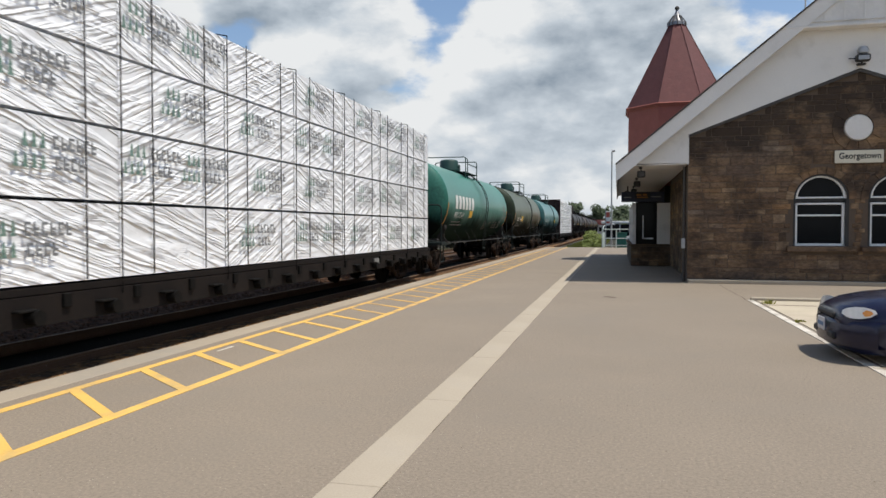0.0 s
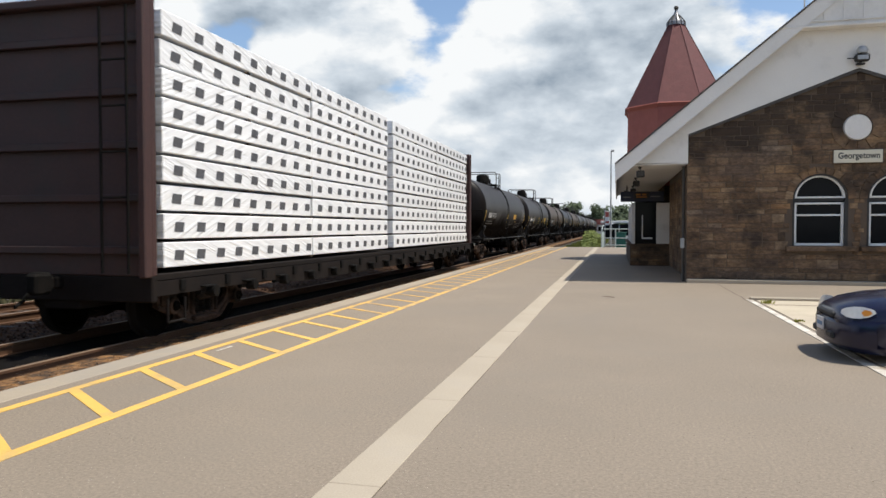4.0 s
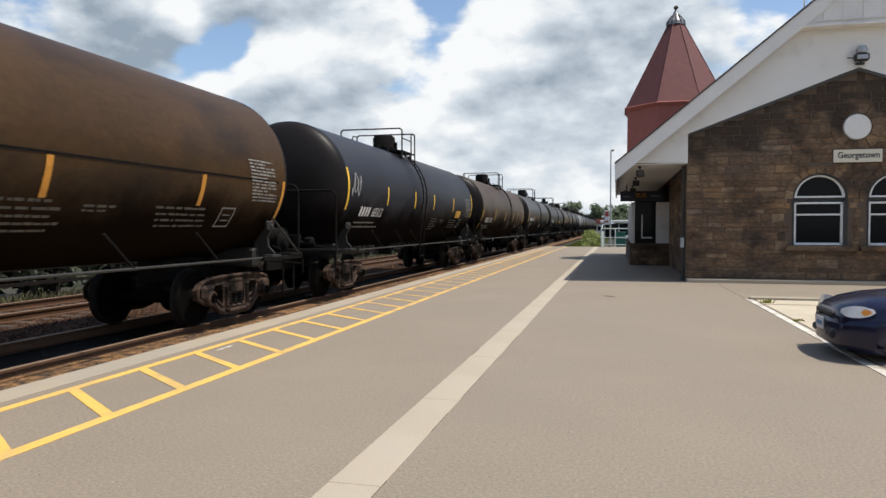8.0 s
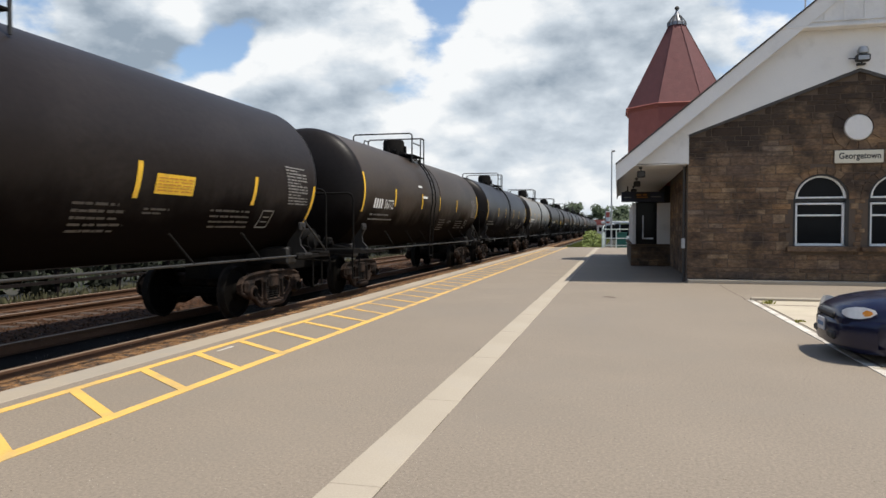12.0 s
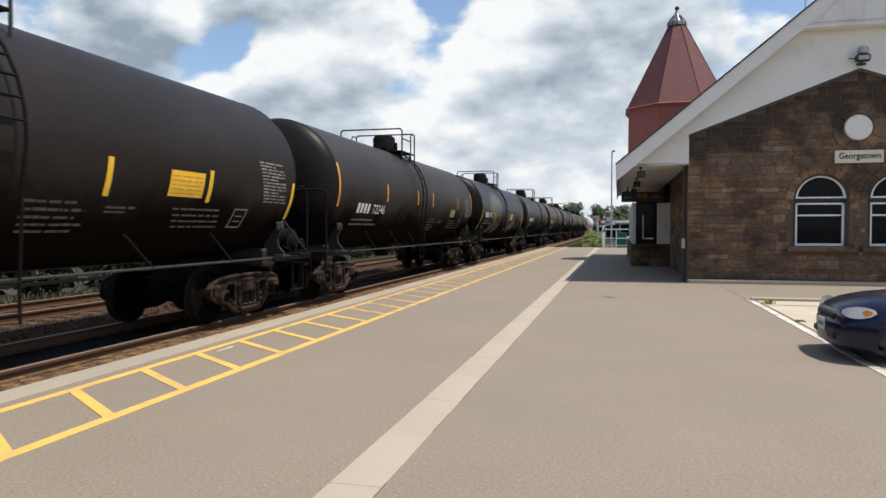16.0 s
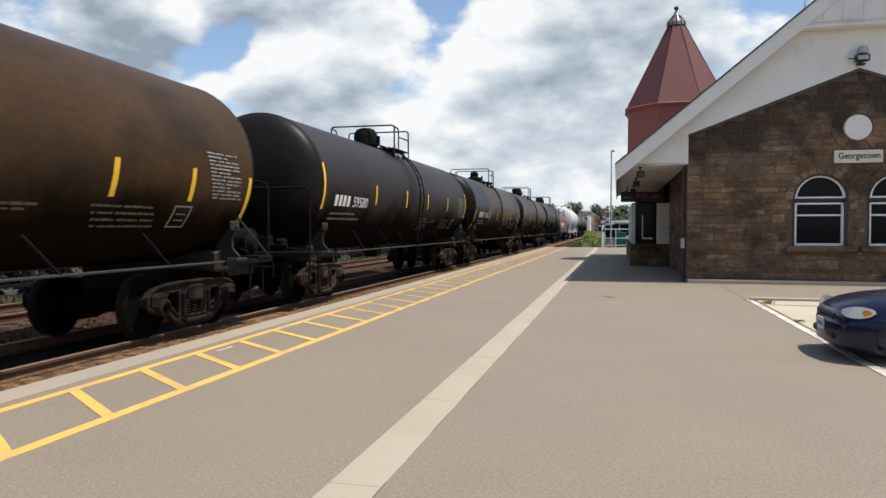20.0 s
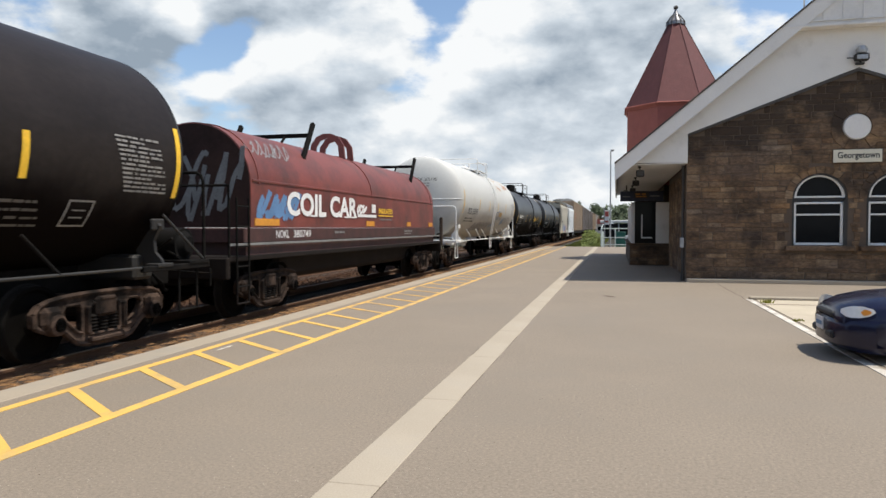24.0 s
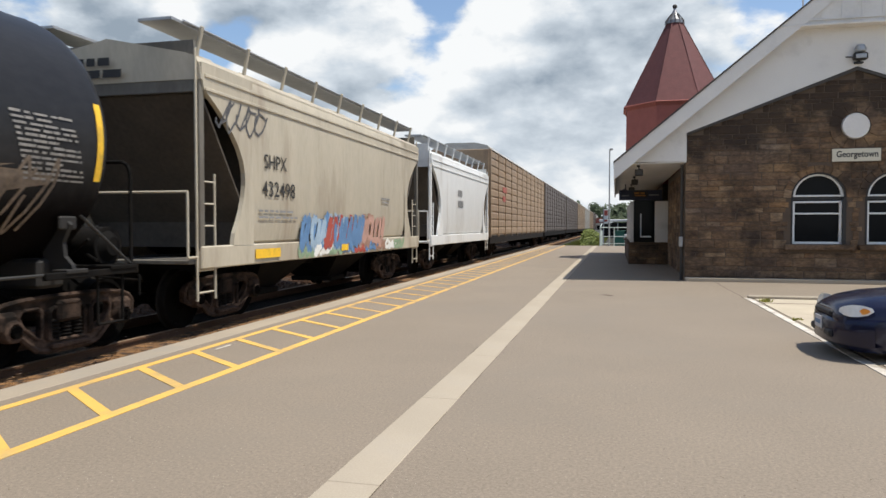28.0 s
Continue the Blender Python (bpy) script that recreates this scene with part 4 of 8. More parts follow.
    for yy in (p0, p1):
        part("cross_rail", Shape().tube([(1.0, yy, top - 0.35), (1.0, yy, zr - 0.06), (0.94, yy, zr), (-0.94, yy, zr), (-1.0, yy, zr - 0.06), (-1.0, yy, top - 0.35)], 0.024, 6), rail_color, car)
    for x in (1.0, -1.0):
        part("side_rail", Shape().tube([(x, other, top + 0.30), (x, ret + sg * 0.42, top + 0.30)], 0.02, 6).tube([(x, ret, zr - 0.04), (x, ret + sg * 0.36, zr - 0.06), (x, ret + sg * 0.42, zr - 0.14), (x, ret + sg * 0.42, top - 0.35)], 0.022, 6), rail_color, car)
    hy = housing if housing is not None else 0.0
    hz = 0.56
    caps = {"low": [(0.10, 1.0), (0.16, 0.9), (0.18, 0.6)], "flat": [(hz - 0.10, 1.0), (hz - 0.03, 0.9), (hz, 0.68)], "round": [(hz - 0.24, 1.0), (hz - 0.12, 0.93), (hz - 0.03, 0.72), (hz + 0.01, 0.42)], "knob": [(0.22, 1.0), (0.26, 0.8), (0.30, 0.55), (hz - 0.14, 0.62), (hz - 0.06, 0.55), (hz, 0.3)]}
    part("manway_housing", shared(("housing", dome, top, cap), lambda: Shape().lathe([(top - 0.2, dome)] + [(top + a, dome * b) for a, b in caps[cap]] + [(top + caps[cap][-1][0], 0.001)], 22, "z").lathe([(top + 0.05, dome), (top + 0.05, dome + 0.08), (top + 0.10, dome + 0.08), (top + 0.10, dome)], 22, "z").box((dome + 0.05, 0, top + 0.2), (0.08, 0.1, 0.26), 0.02), 35), rail_color if rail_color != "black_metal" else "black_iron", car, at=(0, hy, 0))
    part("safety_valve", shared(("valve", top), lambda: Shape().cyl((0, 0, top - 0.1), (0, 0, top + 0.18), 0.11, 12).cyl((0, 0, top + 0.18), (0, 0, top + 0.3), 0.06, 10).cyl((0.3, 0.1, top - 0.1), (0.3, 0.1, top + 0.1), 0.08, 10).cyl((-0.3, -0.05, top - 0.1), (-0.3, -0.05, top + 0.14), 0.07, 10).tube([(0.3, 0.1, top + 0.1), (0.15, 0.3, top + 0.16), (0, 0.35, top + 0.05)], 0.025)), trim, car, at=(0, hy - 0.75 if hy > (p0 + p1) / 2 else hy + 0.75, 0))
    for x in (0.9, -0.9):
        for yy in (p0 + 0.2, p1 - 0.2):
            part("walk_bracket", shared("walk_bracket", lambda: Shape().box((0, 0, 0), (0.07, 0.07, 0.3), 0.008)), trim, car, at=(x, yy, top - 0.28))
    # markings on the near side
    if stripe_at is None:
        stripe_at = (-4.12, -1.7, 1.25, 3.6)
    for yb in stripe_at:
        part("reflector", shared(("stripe", r, zc, stripe_h), lambda: patch(Shape(), -0.05, 0.05, *stripe_h, r, zc)), stripes, car, at=(0, yb, 0))
    if arc:
        for yb in (-hs + 0.06, hs - 0.06):
            part("edge_stripe", shared(("stripe", r, zc, edge_h), lambda: patch(Shape(), -0.05, 0.05, *edge_h, r, zc)), stripes, car, at=(0, yb, 0))
    ny = -hs + 0.75 if num_at is None else num_at
    if number:
        if code:
            part("reporting_mark", lettering(code, ny, mark_z, mark_h, r, zc, name_blocks * mark_h * 0.78), letters, car, "stencilled reporting mark")
        else:
            span = (num_end - ny) * 0.43 if num_end else name_blocks * mark_h * 0.65
            part("reporting_mark", mark_block(Shape(), ny, mark_z, mark_h, name_blocks, r, zc, span / (name_blocks - 0.35) / mark_h / 1.3), letters, car, "plain bars in place of a company mark")
        at = ny + (num_end - ny) * 0.53 if num_end else ny + name_blocks * mark_h * 0.81 + 0.15
        part("car_number", lettering(number, at, mark_z, mark_h, r, zc, num_end - at if num_end else 0.0), letters, car, "stencilled car number")
        if head_text:
            def on_head(v):
                out = []
                for a, h in v:
                    x, z = -0.36 + a, 0.66 + h
                    q = max(0.0, 1 - (x * x + z * z) / (r * r))
                    out.append((x, -hs - 0.52 * math.sqrt(q) - 0.012, zc + z))
                return out
            v, f = text_shape((code + " " if code else "") + number, 0.12 if r < 1.6 else 0.125)
            part("head_number", Shape().add(on_head(v), f), letters, car, "car number on the tank head")
            hb = Shape()
            for k in range(4):
                a = 0.0
                while a < 0.75 - 0.1 * k:
                    n = random.uniform(0.08, 0.2)
                    hb.add(on_head([(a, -0.12 - 0.1 * k), (a + n, -0.12 - 0.1 * k), (a + n, -0.07 - 0.1 * k), (a, -0.07 - 0.1 * k)]), [(0, 1, 2, 3)])
                    a += n + 0.03
            many(part("head_stencil", hb, "letter_dim" if letters != "letter_black" else "tag_grey", car))
    small_rows = [(ny - 0.1, mark_z - 0.20, 1.5, 0.05), (ny - 0.1, mark_z - 0.33, 1.9, 0.05)]
    many(part("stencil", bars(small_rows, r, zc), "letter_dim" if letters != "letter_black" else "letter_black", car, "unreadable small stencil lines"))
    print_rows = [(0.9 + 0.03 * k, -0.70 - 0.10 * k, 0.8 + 0.15 * (k % 2), 0.042) for k in range(5)] + [(2.2, -0.74, 0.55, 0.04), (2.2, -0.80, 0.4, 0.03)] + [(hs - 3.6 + 0.05 * k, -0.72 - 0.10 * k, 1.2, 0.038) for k in range(4)]
    many(part("stencil", bars(stencil if stencil is not None else print_rows, r, zc), "stencil_dim" if letters != "letter_black" else "tag_grey", car, "unreadable faded stencil lines"))
    pa = panel or "panel_pale"
    many(part("data_panel", bars([(hs - 1.35 + 0.02 * k, 0.16 - 0.056 * k, 0.85 - 0.3 * (k % 4 == 1), 0.03) for k in range(13)], r, zc), pa, car, "stencilled data panel"))
    if placard:
        fr = Shape()
        a, b = hs - 1.95, -1.02
        for q in ((a, a + 0.42, b, b + 0.025), (a, a + 0.42, b + 0.34, b + 0.365), (a, a + 0.03, b, b + 0.365), (a + 0.39, a + 0.42, b, b + 0.365), (a + 0.1, a + 0.32, b + 0.12, b + 0.14), (a + 0.1, a + 0.32, b + 0.22, b + 0.24)):
            patch(fr, *q, r, zc)
        part("placard_frame", fr, "panel_pale", car, "metal placard holder")
    if notice:
        y1, y2, h1, h2, hue = notice
        part("yellow_label", patch(Shape(), y1, y2, h1, h2, r, zc, 0.008), hue, car, "yellow notice label")
        many(part("label_text", bars([(y1 + 0.05, h1 + 0.04 + (h2 - h1 - 0.06) / 5 * k, y2 - y1 - 0.1, 0.02) for k in range(5)], r, zc), "stripe_orange", car))
    part("grab_rod", shared("grab_rod", lambda: Shape().tube([(1.30, 0.16, 1.78), (1.46, 0.92, 1.12)], 0.02, 6)), "pipe_grey" if trim != "white_metal" else trim, car, at=(0, hs - 0.3, 0))
    if graffiti:
        for gy, gh, gw, gt, gm in graffiti:
            many(part("graffiti", scrawl(gy, gh, gw, gt, r, zc), gm, car, "scrawled spray-paint tag"))
    return car


def scrawl(y, h, w, t, r, zc, seed=3, thick=0.022):
    """Loops of spray paint laid on the shell."""
    rnd = random.Random(int(y * 100) + seed)
    s = Shape()
    n = max(3, int(w / 0.28))
    for k in range(n):
        cx, cy = y + w * (k + 0.5) / n, h + t / 2
        a = rnd.uniform(0, 6.28)
        pts = []
        for j in range(11):
            a += rnd.uniform(0.3, 0.8)
            pts.append((cx + math.cos(a) * w / n * 0.75, cy + math.sin(a * 1.3) * t * rnd.uniform(0.25, 0.55)))
        for (a0, b0), (a1, b1) in zip(pts, pts[1:]):
            d = Vector((a1 - a0, b1 - b0))
            if d.length < 1e-4:
                continue
            q = Vector((-d.y, d.x)).normalized() * thick
            s.add(bent([(a0 + q.x, b0 + q.y), (a1 + q.x, b1 + q.y), (a1 - q.x, b1 - q.y), (a0 - q.x, b0 - q.y)], r, zc, 0.016), [(0, 1, 2, 3)])
    return s


def stroke(s, pts, r, zc, thick=0.02, lift=0.014):
    """A curved line of spray paint through a few points (along, round) of the shell."""
    path = []
    for k in range(len(pts) - 1):
        a, b, c, d = (Vector(pts[max(0, min(len(pts) - 1, k + j))]) for j in (-1, 0, 1, 2))
        for q in range(6):
            t = q / 6
            path.append(0.5 * (2 * b + (c - a) * t + (2 * a - 5 * b + 4 * c - d) * t * t + (3 * b - a - 3 * c + d) * t ** 3))
    path.append(Vector(pts[-1]))
    for a, b in zip(path, path[1:]):
        d = b - a
        if d.length > 1e-4:
            n = Vector((-d.y, d.x)).normalized() * thick
            s.add(bent([(a.x + n.x, a.y + n.y), (b.x + n.x, b.y + n.y), (b.x - n.x, b.y - n.y), (a.x - n.x, a.y - n.y)], r, zc, lift), [(0, 1, 2, 3)])
    return s


def blot(s, y, h, a, b, r, zc, seed, lift=0.008):
    """A ragged patch of worn paint on the shell."""
    rnd = random.Random(seed)
    n = 26
    rim = [(y + a * math.cos(6.2832 * k / n) * rnd.uniform(0.6, 1.05), h + b * math.sin(6.2832 * k / n) * rnd.uniform(0.6, 1.05)) for k in range(n)]
    mid = [((p + y) / 2, (q + h) / 2) for p, q in rim]
    return s.add(bent(rim + mid + [(y, h)], r, zc, lift), [(k, (k + 1) % n, n + (k + 1) % n, n + k) for k in range(n)] + [(n + k, n + (k + 1) % n, 2 * n) for k in range(n)])


def flat_marks(v, x):
    return [(x, a, h) for a, h in v]


def flat_bars(rows, x):
    s = Shape()
    for y, z, w, t in rows:
        a = y
        while a < y + w:
            n = min(random.uniform(0.12, 0.4), y + w - a)
            s.add(flat_marks([(a, z), (a + n, z), (a + n, z + t), (a, z + t)], x), [(0, 1, 2, 3)])
            a += n + 0.05
    return s


def flat_letters(words, y, z, height, x, wide=0.0):
    v, f = text_shape(words, height, wide)
    return Shape().add(flat_marks([(y + p[0], z + p[1]) for p in v], x), f)


def sheeting(name, color, depth):
    """Taut white plastic sheeting with bundles of thin slanting folds."""
    m = mat(name, color, 0.42, vary=0.04, scale=1.0, fine=6, per_object=0.04)
    nt = m.node_tree
    N, L = nt.nodes.new, nt.links.new
    co = N("ShaderNodeTexCoord").outputs["Object"]
    info = N("ShaderNodeObjectInfo").outputs["Random"]

    def calc(op, a, b):
        k = N("ShaderNodeMath")
        k.operation = op
        for i, v in enumerate((a, b)):
            if isinstance(v, (int, float)):
                k.inputs[i].default_value = v
            else:
                L(v, k.inputs[i])
        return k.outputs[0]

    # the folds wander
    wander, shift, bend = N("ShaderNodeTexNoise"), N("ShaderNodeVectorMath"), N("ShaderNodeVectorMath")
    wander.inputs["Scale"].default_value, wander.inputs["Detail"].default_value = 1.3, 2
    L(co, wander.inputs["Vector"])
    shift.operation, bend.operation = "SCALE", "ADD"
    shift.inputs["Scale"].default_value = 0.09
    L(wander.outputs["Color"], shift.inputs[0])
    L(co, bend.inputs[0])
    L(shift.outputs[0], bend.inputs[1])
    bent_co = bend.outputs[0]

    def folds(turn, scale, size, seed):
        mp, rnd, addv, n = N("ShaderNodeMapping"), N("ShaderNodeVectorMath"), N("ShaderNodeVectorMath"), N("ShaderNodeTexNoise")
        spin = N("ShaderNodeMapping")
        spin.inputs["Rotation"].default_value = (radians(turn), 0, 0)
        mp.inputs["Scale"].default_value = scale
        rnd.operation, addv.operation = "SCALE", "ADD"
        rnd.inputs[0].default_value = (31.0 + seed, 17.0, 23.0)
        L(info, rnd.inputs["Scale"])
        L(bent_co, spin.inputs["Vector"])
        L(spin.outputs[0], mp.inputs["Vector"])
        L(mp.outputs[0], addv.inputs[0])
        L(rnd.outputs[0], addv.inputs[1])
        n.inputs["Scale"].default_value, n.inputs["Detail"].default_value = size, 3
        n.inputs["Distortion"].default_value = 0.25
        L(addv.outputs[0], n.inputs["Vector"])
        return n.outputs["Fac"]

    total, side = 0.0, 1.0
    for turn, across, gain, seed in ((-24, 4.0, 1.0, 1), (17, 4.4, 1.0, 5), (3, 6.0, 0.6, 9)):
        where = N("ShaderNodeMapRange")
        where.interpolation_type = "SMOOTHSTEP"
        where.inputs[1].default_value, where.inputs[2].default_value = 0.44, 0.70
        L(calc("ADD", folds(0, (0.5, 0.7, 1.2), 1.0, seed + 2), calc("MULTIPLY", side, calc("SUBTRACT", calc("GREATER_THAN", info, 0.5), 0.5)) if seed < 9 else 0.0), where.inputs[0])
        side = -side
        line = calc("SUBTRACT", 1.0, calc("MINIMUM", calc("MULTIPLY", calc("ABSOLUTE", calc("SUBTRACT", folds(turn, (0.3, 0.2, across), 1.5, seed), 0.5), 0.0), 9.0), 1.0))
        total = calc("ADD", calc("MULTIPLY", calc("MULTIPLY", line, where.outputs[0]), gain), total)
    b = N("ShaderNodeBump")
    b.inputs["Strength"].default_value, b.inputs["Distance"].default_value = 1.0, depth
    L(total, b.inputs["Height"])
    L(b.outputs[0], nt.nodes["Principled BSDF"].inputs["Normal"])
    return m


M["wrap"] = sheeting("wrap", (0.76, 0.77, 0.785), 0.024)
M["wrap_smooth"] = sheeting("wrap_smooth", (0.80, 0.80, 0.79), 0.006)
M["wrap_print"] = mat("wrap_print", (0.15, 0.155, 0.16), 0.5, vary=0.3, scale=6, fine=30)
M["wrap_green"] = mat("wrap_green", (0.12, 0.20, 0.165), 0.5, vary=0.3, scale=6, fine=30)
M["car_brown"] = mat("car_brown", (0.045, 0.018, 0.015), 0.65, vary=0.2, scale=2, fine=20, dirt=(0.03, 0.02, 0.017), dirt_amount=0.4)
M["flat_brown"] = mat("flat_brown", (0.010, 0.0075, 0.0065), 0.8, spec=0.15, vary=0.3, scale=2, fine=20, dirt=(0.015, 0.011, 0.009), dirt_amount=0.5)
M["coil_red"] = mat("coil_red", (0.175, 0.044, 0.034), 0.5, vary=0.22, scale=1.5, fine=15, dirt=(0.07, 0.028, 0.023), dirt_amount=0.5)
M["hopper_grey"] = mat("hopper_grey", (0.43, 0.385, 0.30), 0.6, vary=0.12, scale=1.2, fine=15, dirt=(0.27, 0.22, 0.16), dirt_amount=0.4, stretch=(1, 1.6, 0.35))
# darker copy of hopper_grey for the end faces, their shade painted in
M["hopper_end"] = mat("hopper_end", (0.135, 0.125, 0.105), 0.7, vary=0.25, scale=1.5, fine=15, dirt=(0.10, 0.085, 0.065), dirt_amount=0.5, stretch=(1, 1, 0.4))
# dark brown grime with the end recess's shade painted in
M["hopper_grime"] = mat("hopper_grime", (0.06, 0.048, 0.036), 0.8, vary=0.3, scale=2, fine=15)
M["hopper_white"] = mat("hopper_white", (0.66, 0.67, 0.66), 0.55, vary=0.08, scale=1.2, fine=15, dirt=(0.4, 0.38, 0.34), dirt_amount=0.25, stretch=(1, 1.6, 0.35))
M["rack_tan"] = mat("rack_tan", (0.29, 0.20, 0.12), 0.6, vary=0.15, scale=1.2, fine=15, dirt=(0.16, 0.11, 0.075), dirt_amount=0.4, stretch=(1, 1.6, 0.4))
M["rack_dark"] = mat("rack_dark", (0.11, 0.085, 0.07), 0.6, vary=0.15, scale=1.2, fine=15, dirt=(0.06, 0.045, 0.035), dirt_amount=0.4, stretch=(1, 1.6, 0.4))
M["rack_grey"] = mat("rack_grey", (0.33, 0.31, 0.27), 0.6, vary=0.15, scale=1.2, fine=15, dirt=(0.18, 0.15, 0.12), dirt_amount=0.4, stretch=(1, 1.6, 0.4))
M["roof_tin"] = mat("roof_tin", (0.42, 0.40, 0.36), 0.5, 0.3, vary=0.15, scale=2, fine=15)
M["tag_red"] = mat("tag_red", (0.36, 0.07, 0.05), 0.6, vary=0.2)
M["tag_dark"] = mat("tag_dark", (0.08, 0.08, 0.085), 0.7, vary=0.5, scale=9, fine=40)
M["tag_blue"] = mat("tag_blue", (0.10, 0.20, 0.36), 0.6, vary=0.3)
M["graffiti_rust"] = mat("graffiti_rust", (0.30, 0.17, 0.12), 0.6, vary=0.3)
M["tag_dull"] = mat("tag_dull", (0.19, 0.185, 0.20), 0.7, vary=0.4, scale=3)
M["tag_faded"] = mat("tag_faded", (0.30, 0.40, 0.50), 0.6, vary=0.25)
M["tag_pink"] = mat("tag_pink", (0.42, 0.25, 0.20), 0.6, vary=0.3)
M["tag_green"] = mat("tag_green", (0.24, 0.33, 0.21), 0.6, vary=0.3)
M["tag_grey"] = mat("tag_grey", (0.22, 0.22, 0.22), 0.6, vary=0.3)


def tree_mark(s, y, z, size, x):
    for k in range(3):
        w = size * (0.5 - 0.1 * k)
        s.add(flat_marks([(y - w / 2, z + size * 0.28 * k), (y + w / 2, z + size * 0.28 * k), (y, z + size * (0.28 * k + 0.42))], x), [(0, 1, 2)])


def wrinkled_pack(length, half, height, seed):
    """A wrapped lumber pack: a soft box with slanting folds in its sheeting."""
    s = Shape()
    ny, nz = 48, 24
    lean = (-1) ** seed * (0.8 + 0.25 * (seed % 3))
    for side in (1, -1):
        V, F = [], []
        for i in range(ny + 1):
            for j in range(nz + 1):
                y, z = -length / 2 + length * i / ny, height * j / nz
                pin = min(1.0, 8 * min(i / ny, 1 - i / ny)) * min(1.0, 5 * min(j / nz, 1 - j / nz))
                q = Vector((y * 0.75 + seed * 7.1, z * 7.5 + y * lean * 1.9, side * 3.0 + seed))
                ridge = 1 - abs(noise.noise(q)) * 2.2
                ridge2 = 1 - abs(noise.noise(q * 2.3 + Vector((3, 1, 5)))) * 2.0
                f = (max(0, ridge) ** 8 * 0.030 + max(0, ridge2) ** 8 * 0.012 - 0.012 + noise.noise(Vector((y * 0.9, z * 1.4, seed * 2.0))) * 0.016) * pin
                V.append((side * (half - 0.012 + f), y, z))
        for i in range(ny):
            for j in range(nz):
                a = i * (nz + 1) + j
                F.append((a, a + nz + 1, a + nz + 2, a + 1))
        s.add(V, F)
    h = half - 0.012
    for q in ([(-h, -length / 2, height), (h, -length / 2, height), (h, length / 2, height), (-h, length / 2, height)], [(-h, -length / 2, 0), (h, -length / 2, 0), (h, length / 2, 0), (-h, length / 2, 0)]):
        s.add(q, [(0, 1, 2, 3)])
    for e in (-1, 1):
        y = e * length / 2
        s.add([(-h, y, 0), (h, y, 0), (h, y, height), (-h, y, height)], [(0, 1, 2, 3)])
    return s


def flat_frame(car, half, colour, deck=0.98, belly=True, w=1.45):
    """Fish-belly side sills, deck, stakes pockets and trucks of a flat car."""
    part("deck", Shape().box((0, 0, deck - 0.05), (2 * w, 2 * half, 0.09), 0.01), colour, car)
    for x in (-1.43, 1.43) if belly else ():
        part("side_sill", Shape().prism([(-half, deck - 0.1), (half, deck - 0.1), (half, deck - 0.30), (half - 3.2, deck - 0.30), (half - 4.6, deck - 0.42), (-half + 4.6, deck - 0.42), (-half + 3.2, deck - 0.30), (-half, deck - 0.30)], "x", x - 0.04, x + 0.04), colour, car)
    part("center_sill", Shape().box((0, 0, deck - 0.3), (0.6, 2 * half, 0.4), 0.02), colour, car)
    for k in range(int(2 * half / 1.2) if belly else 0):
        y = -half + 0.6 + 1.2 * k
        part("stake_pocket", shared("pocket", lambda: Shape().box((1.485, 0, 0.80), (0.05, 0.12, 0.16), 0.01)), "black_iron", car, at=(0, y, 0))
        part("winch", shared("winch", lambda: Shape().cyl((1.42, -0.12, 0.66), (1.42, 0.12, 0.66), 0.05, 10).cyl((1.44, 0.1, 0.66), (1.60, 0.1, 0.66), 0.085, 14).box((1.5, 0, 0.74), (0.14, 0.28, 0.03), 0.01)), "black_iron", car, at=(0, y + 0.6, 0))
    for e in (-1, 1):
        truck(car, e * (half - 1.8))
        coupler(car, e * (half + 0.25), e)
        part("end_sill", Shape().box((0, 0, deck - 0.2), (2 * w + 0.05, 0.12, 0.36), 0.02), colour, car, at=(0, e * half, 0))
        part("sill_step", shared("sill_step", lambda: Shape().tube([(0, -0.2, 0.62), (0, -0.2, 0.3), (0, 0.2, 0.3), (0, 0.2, 0.62)], 0.02, 6)), colour, car, at=(w, e * (half - 0.5), 0))


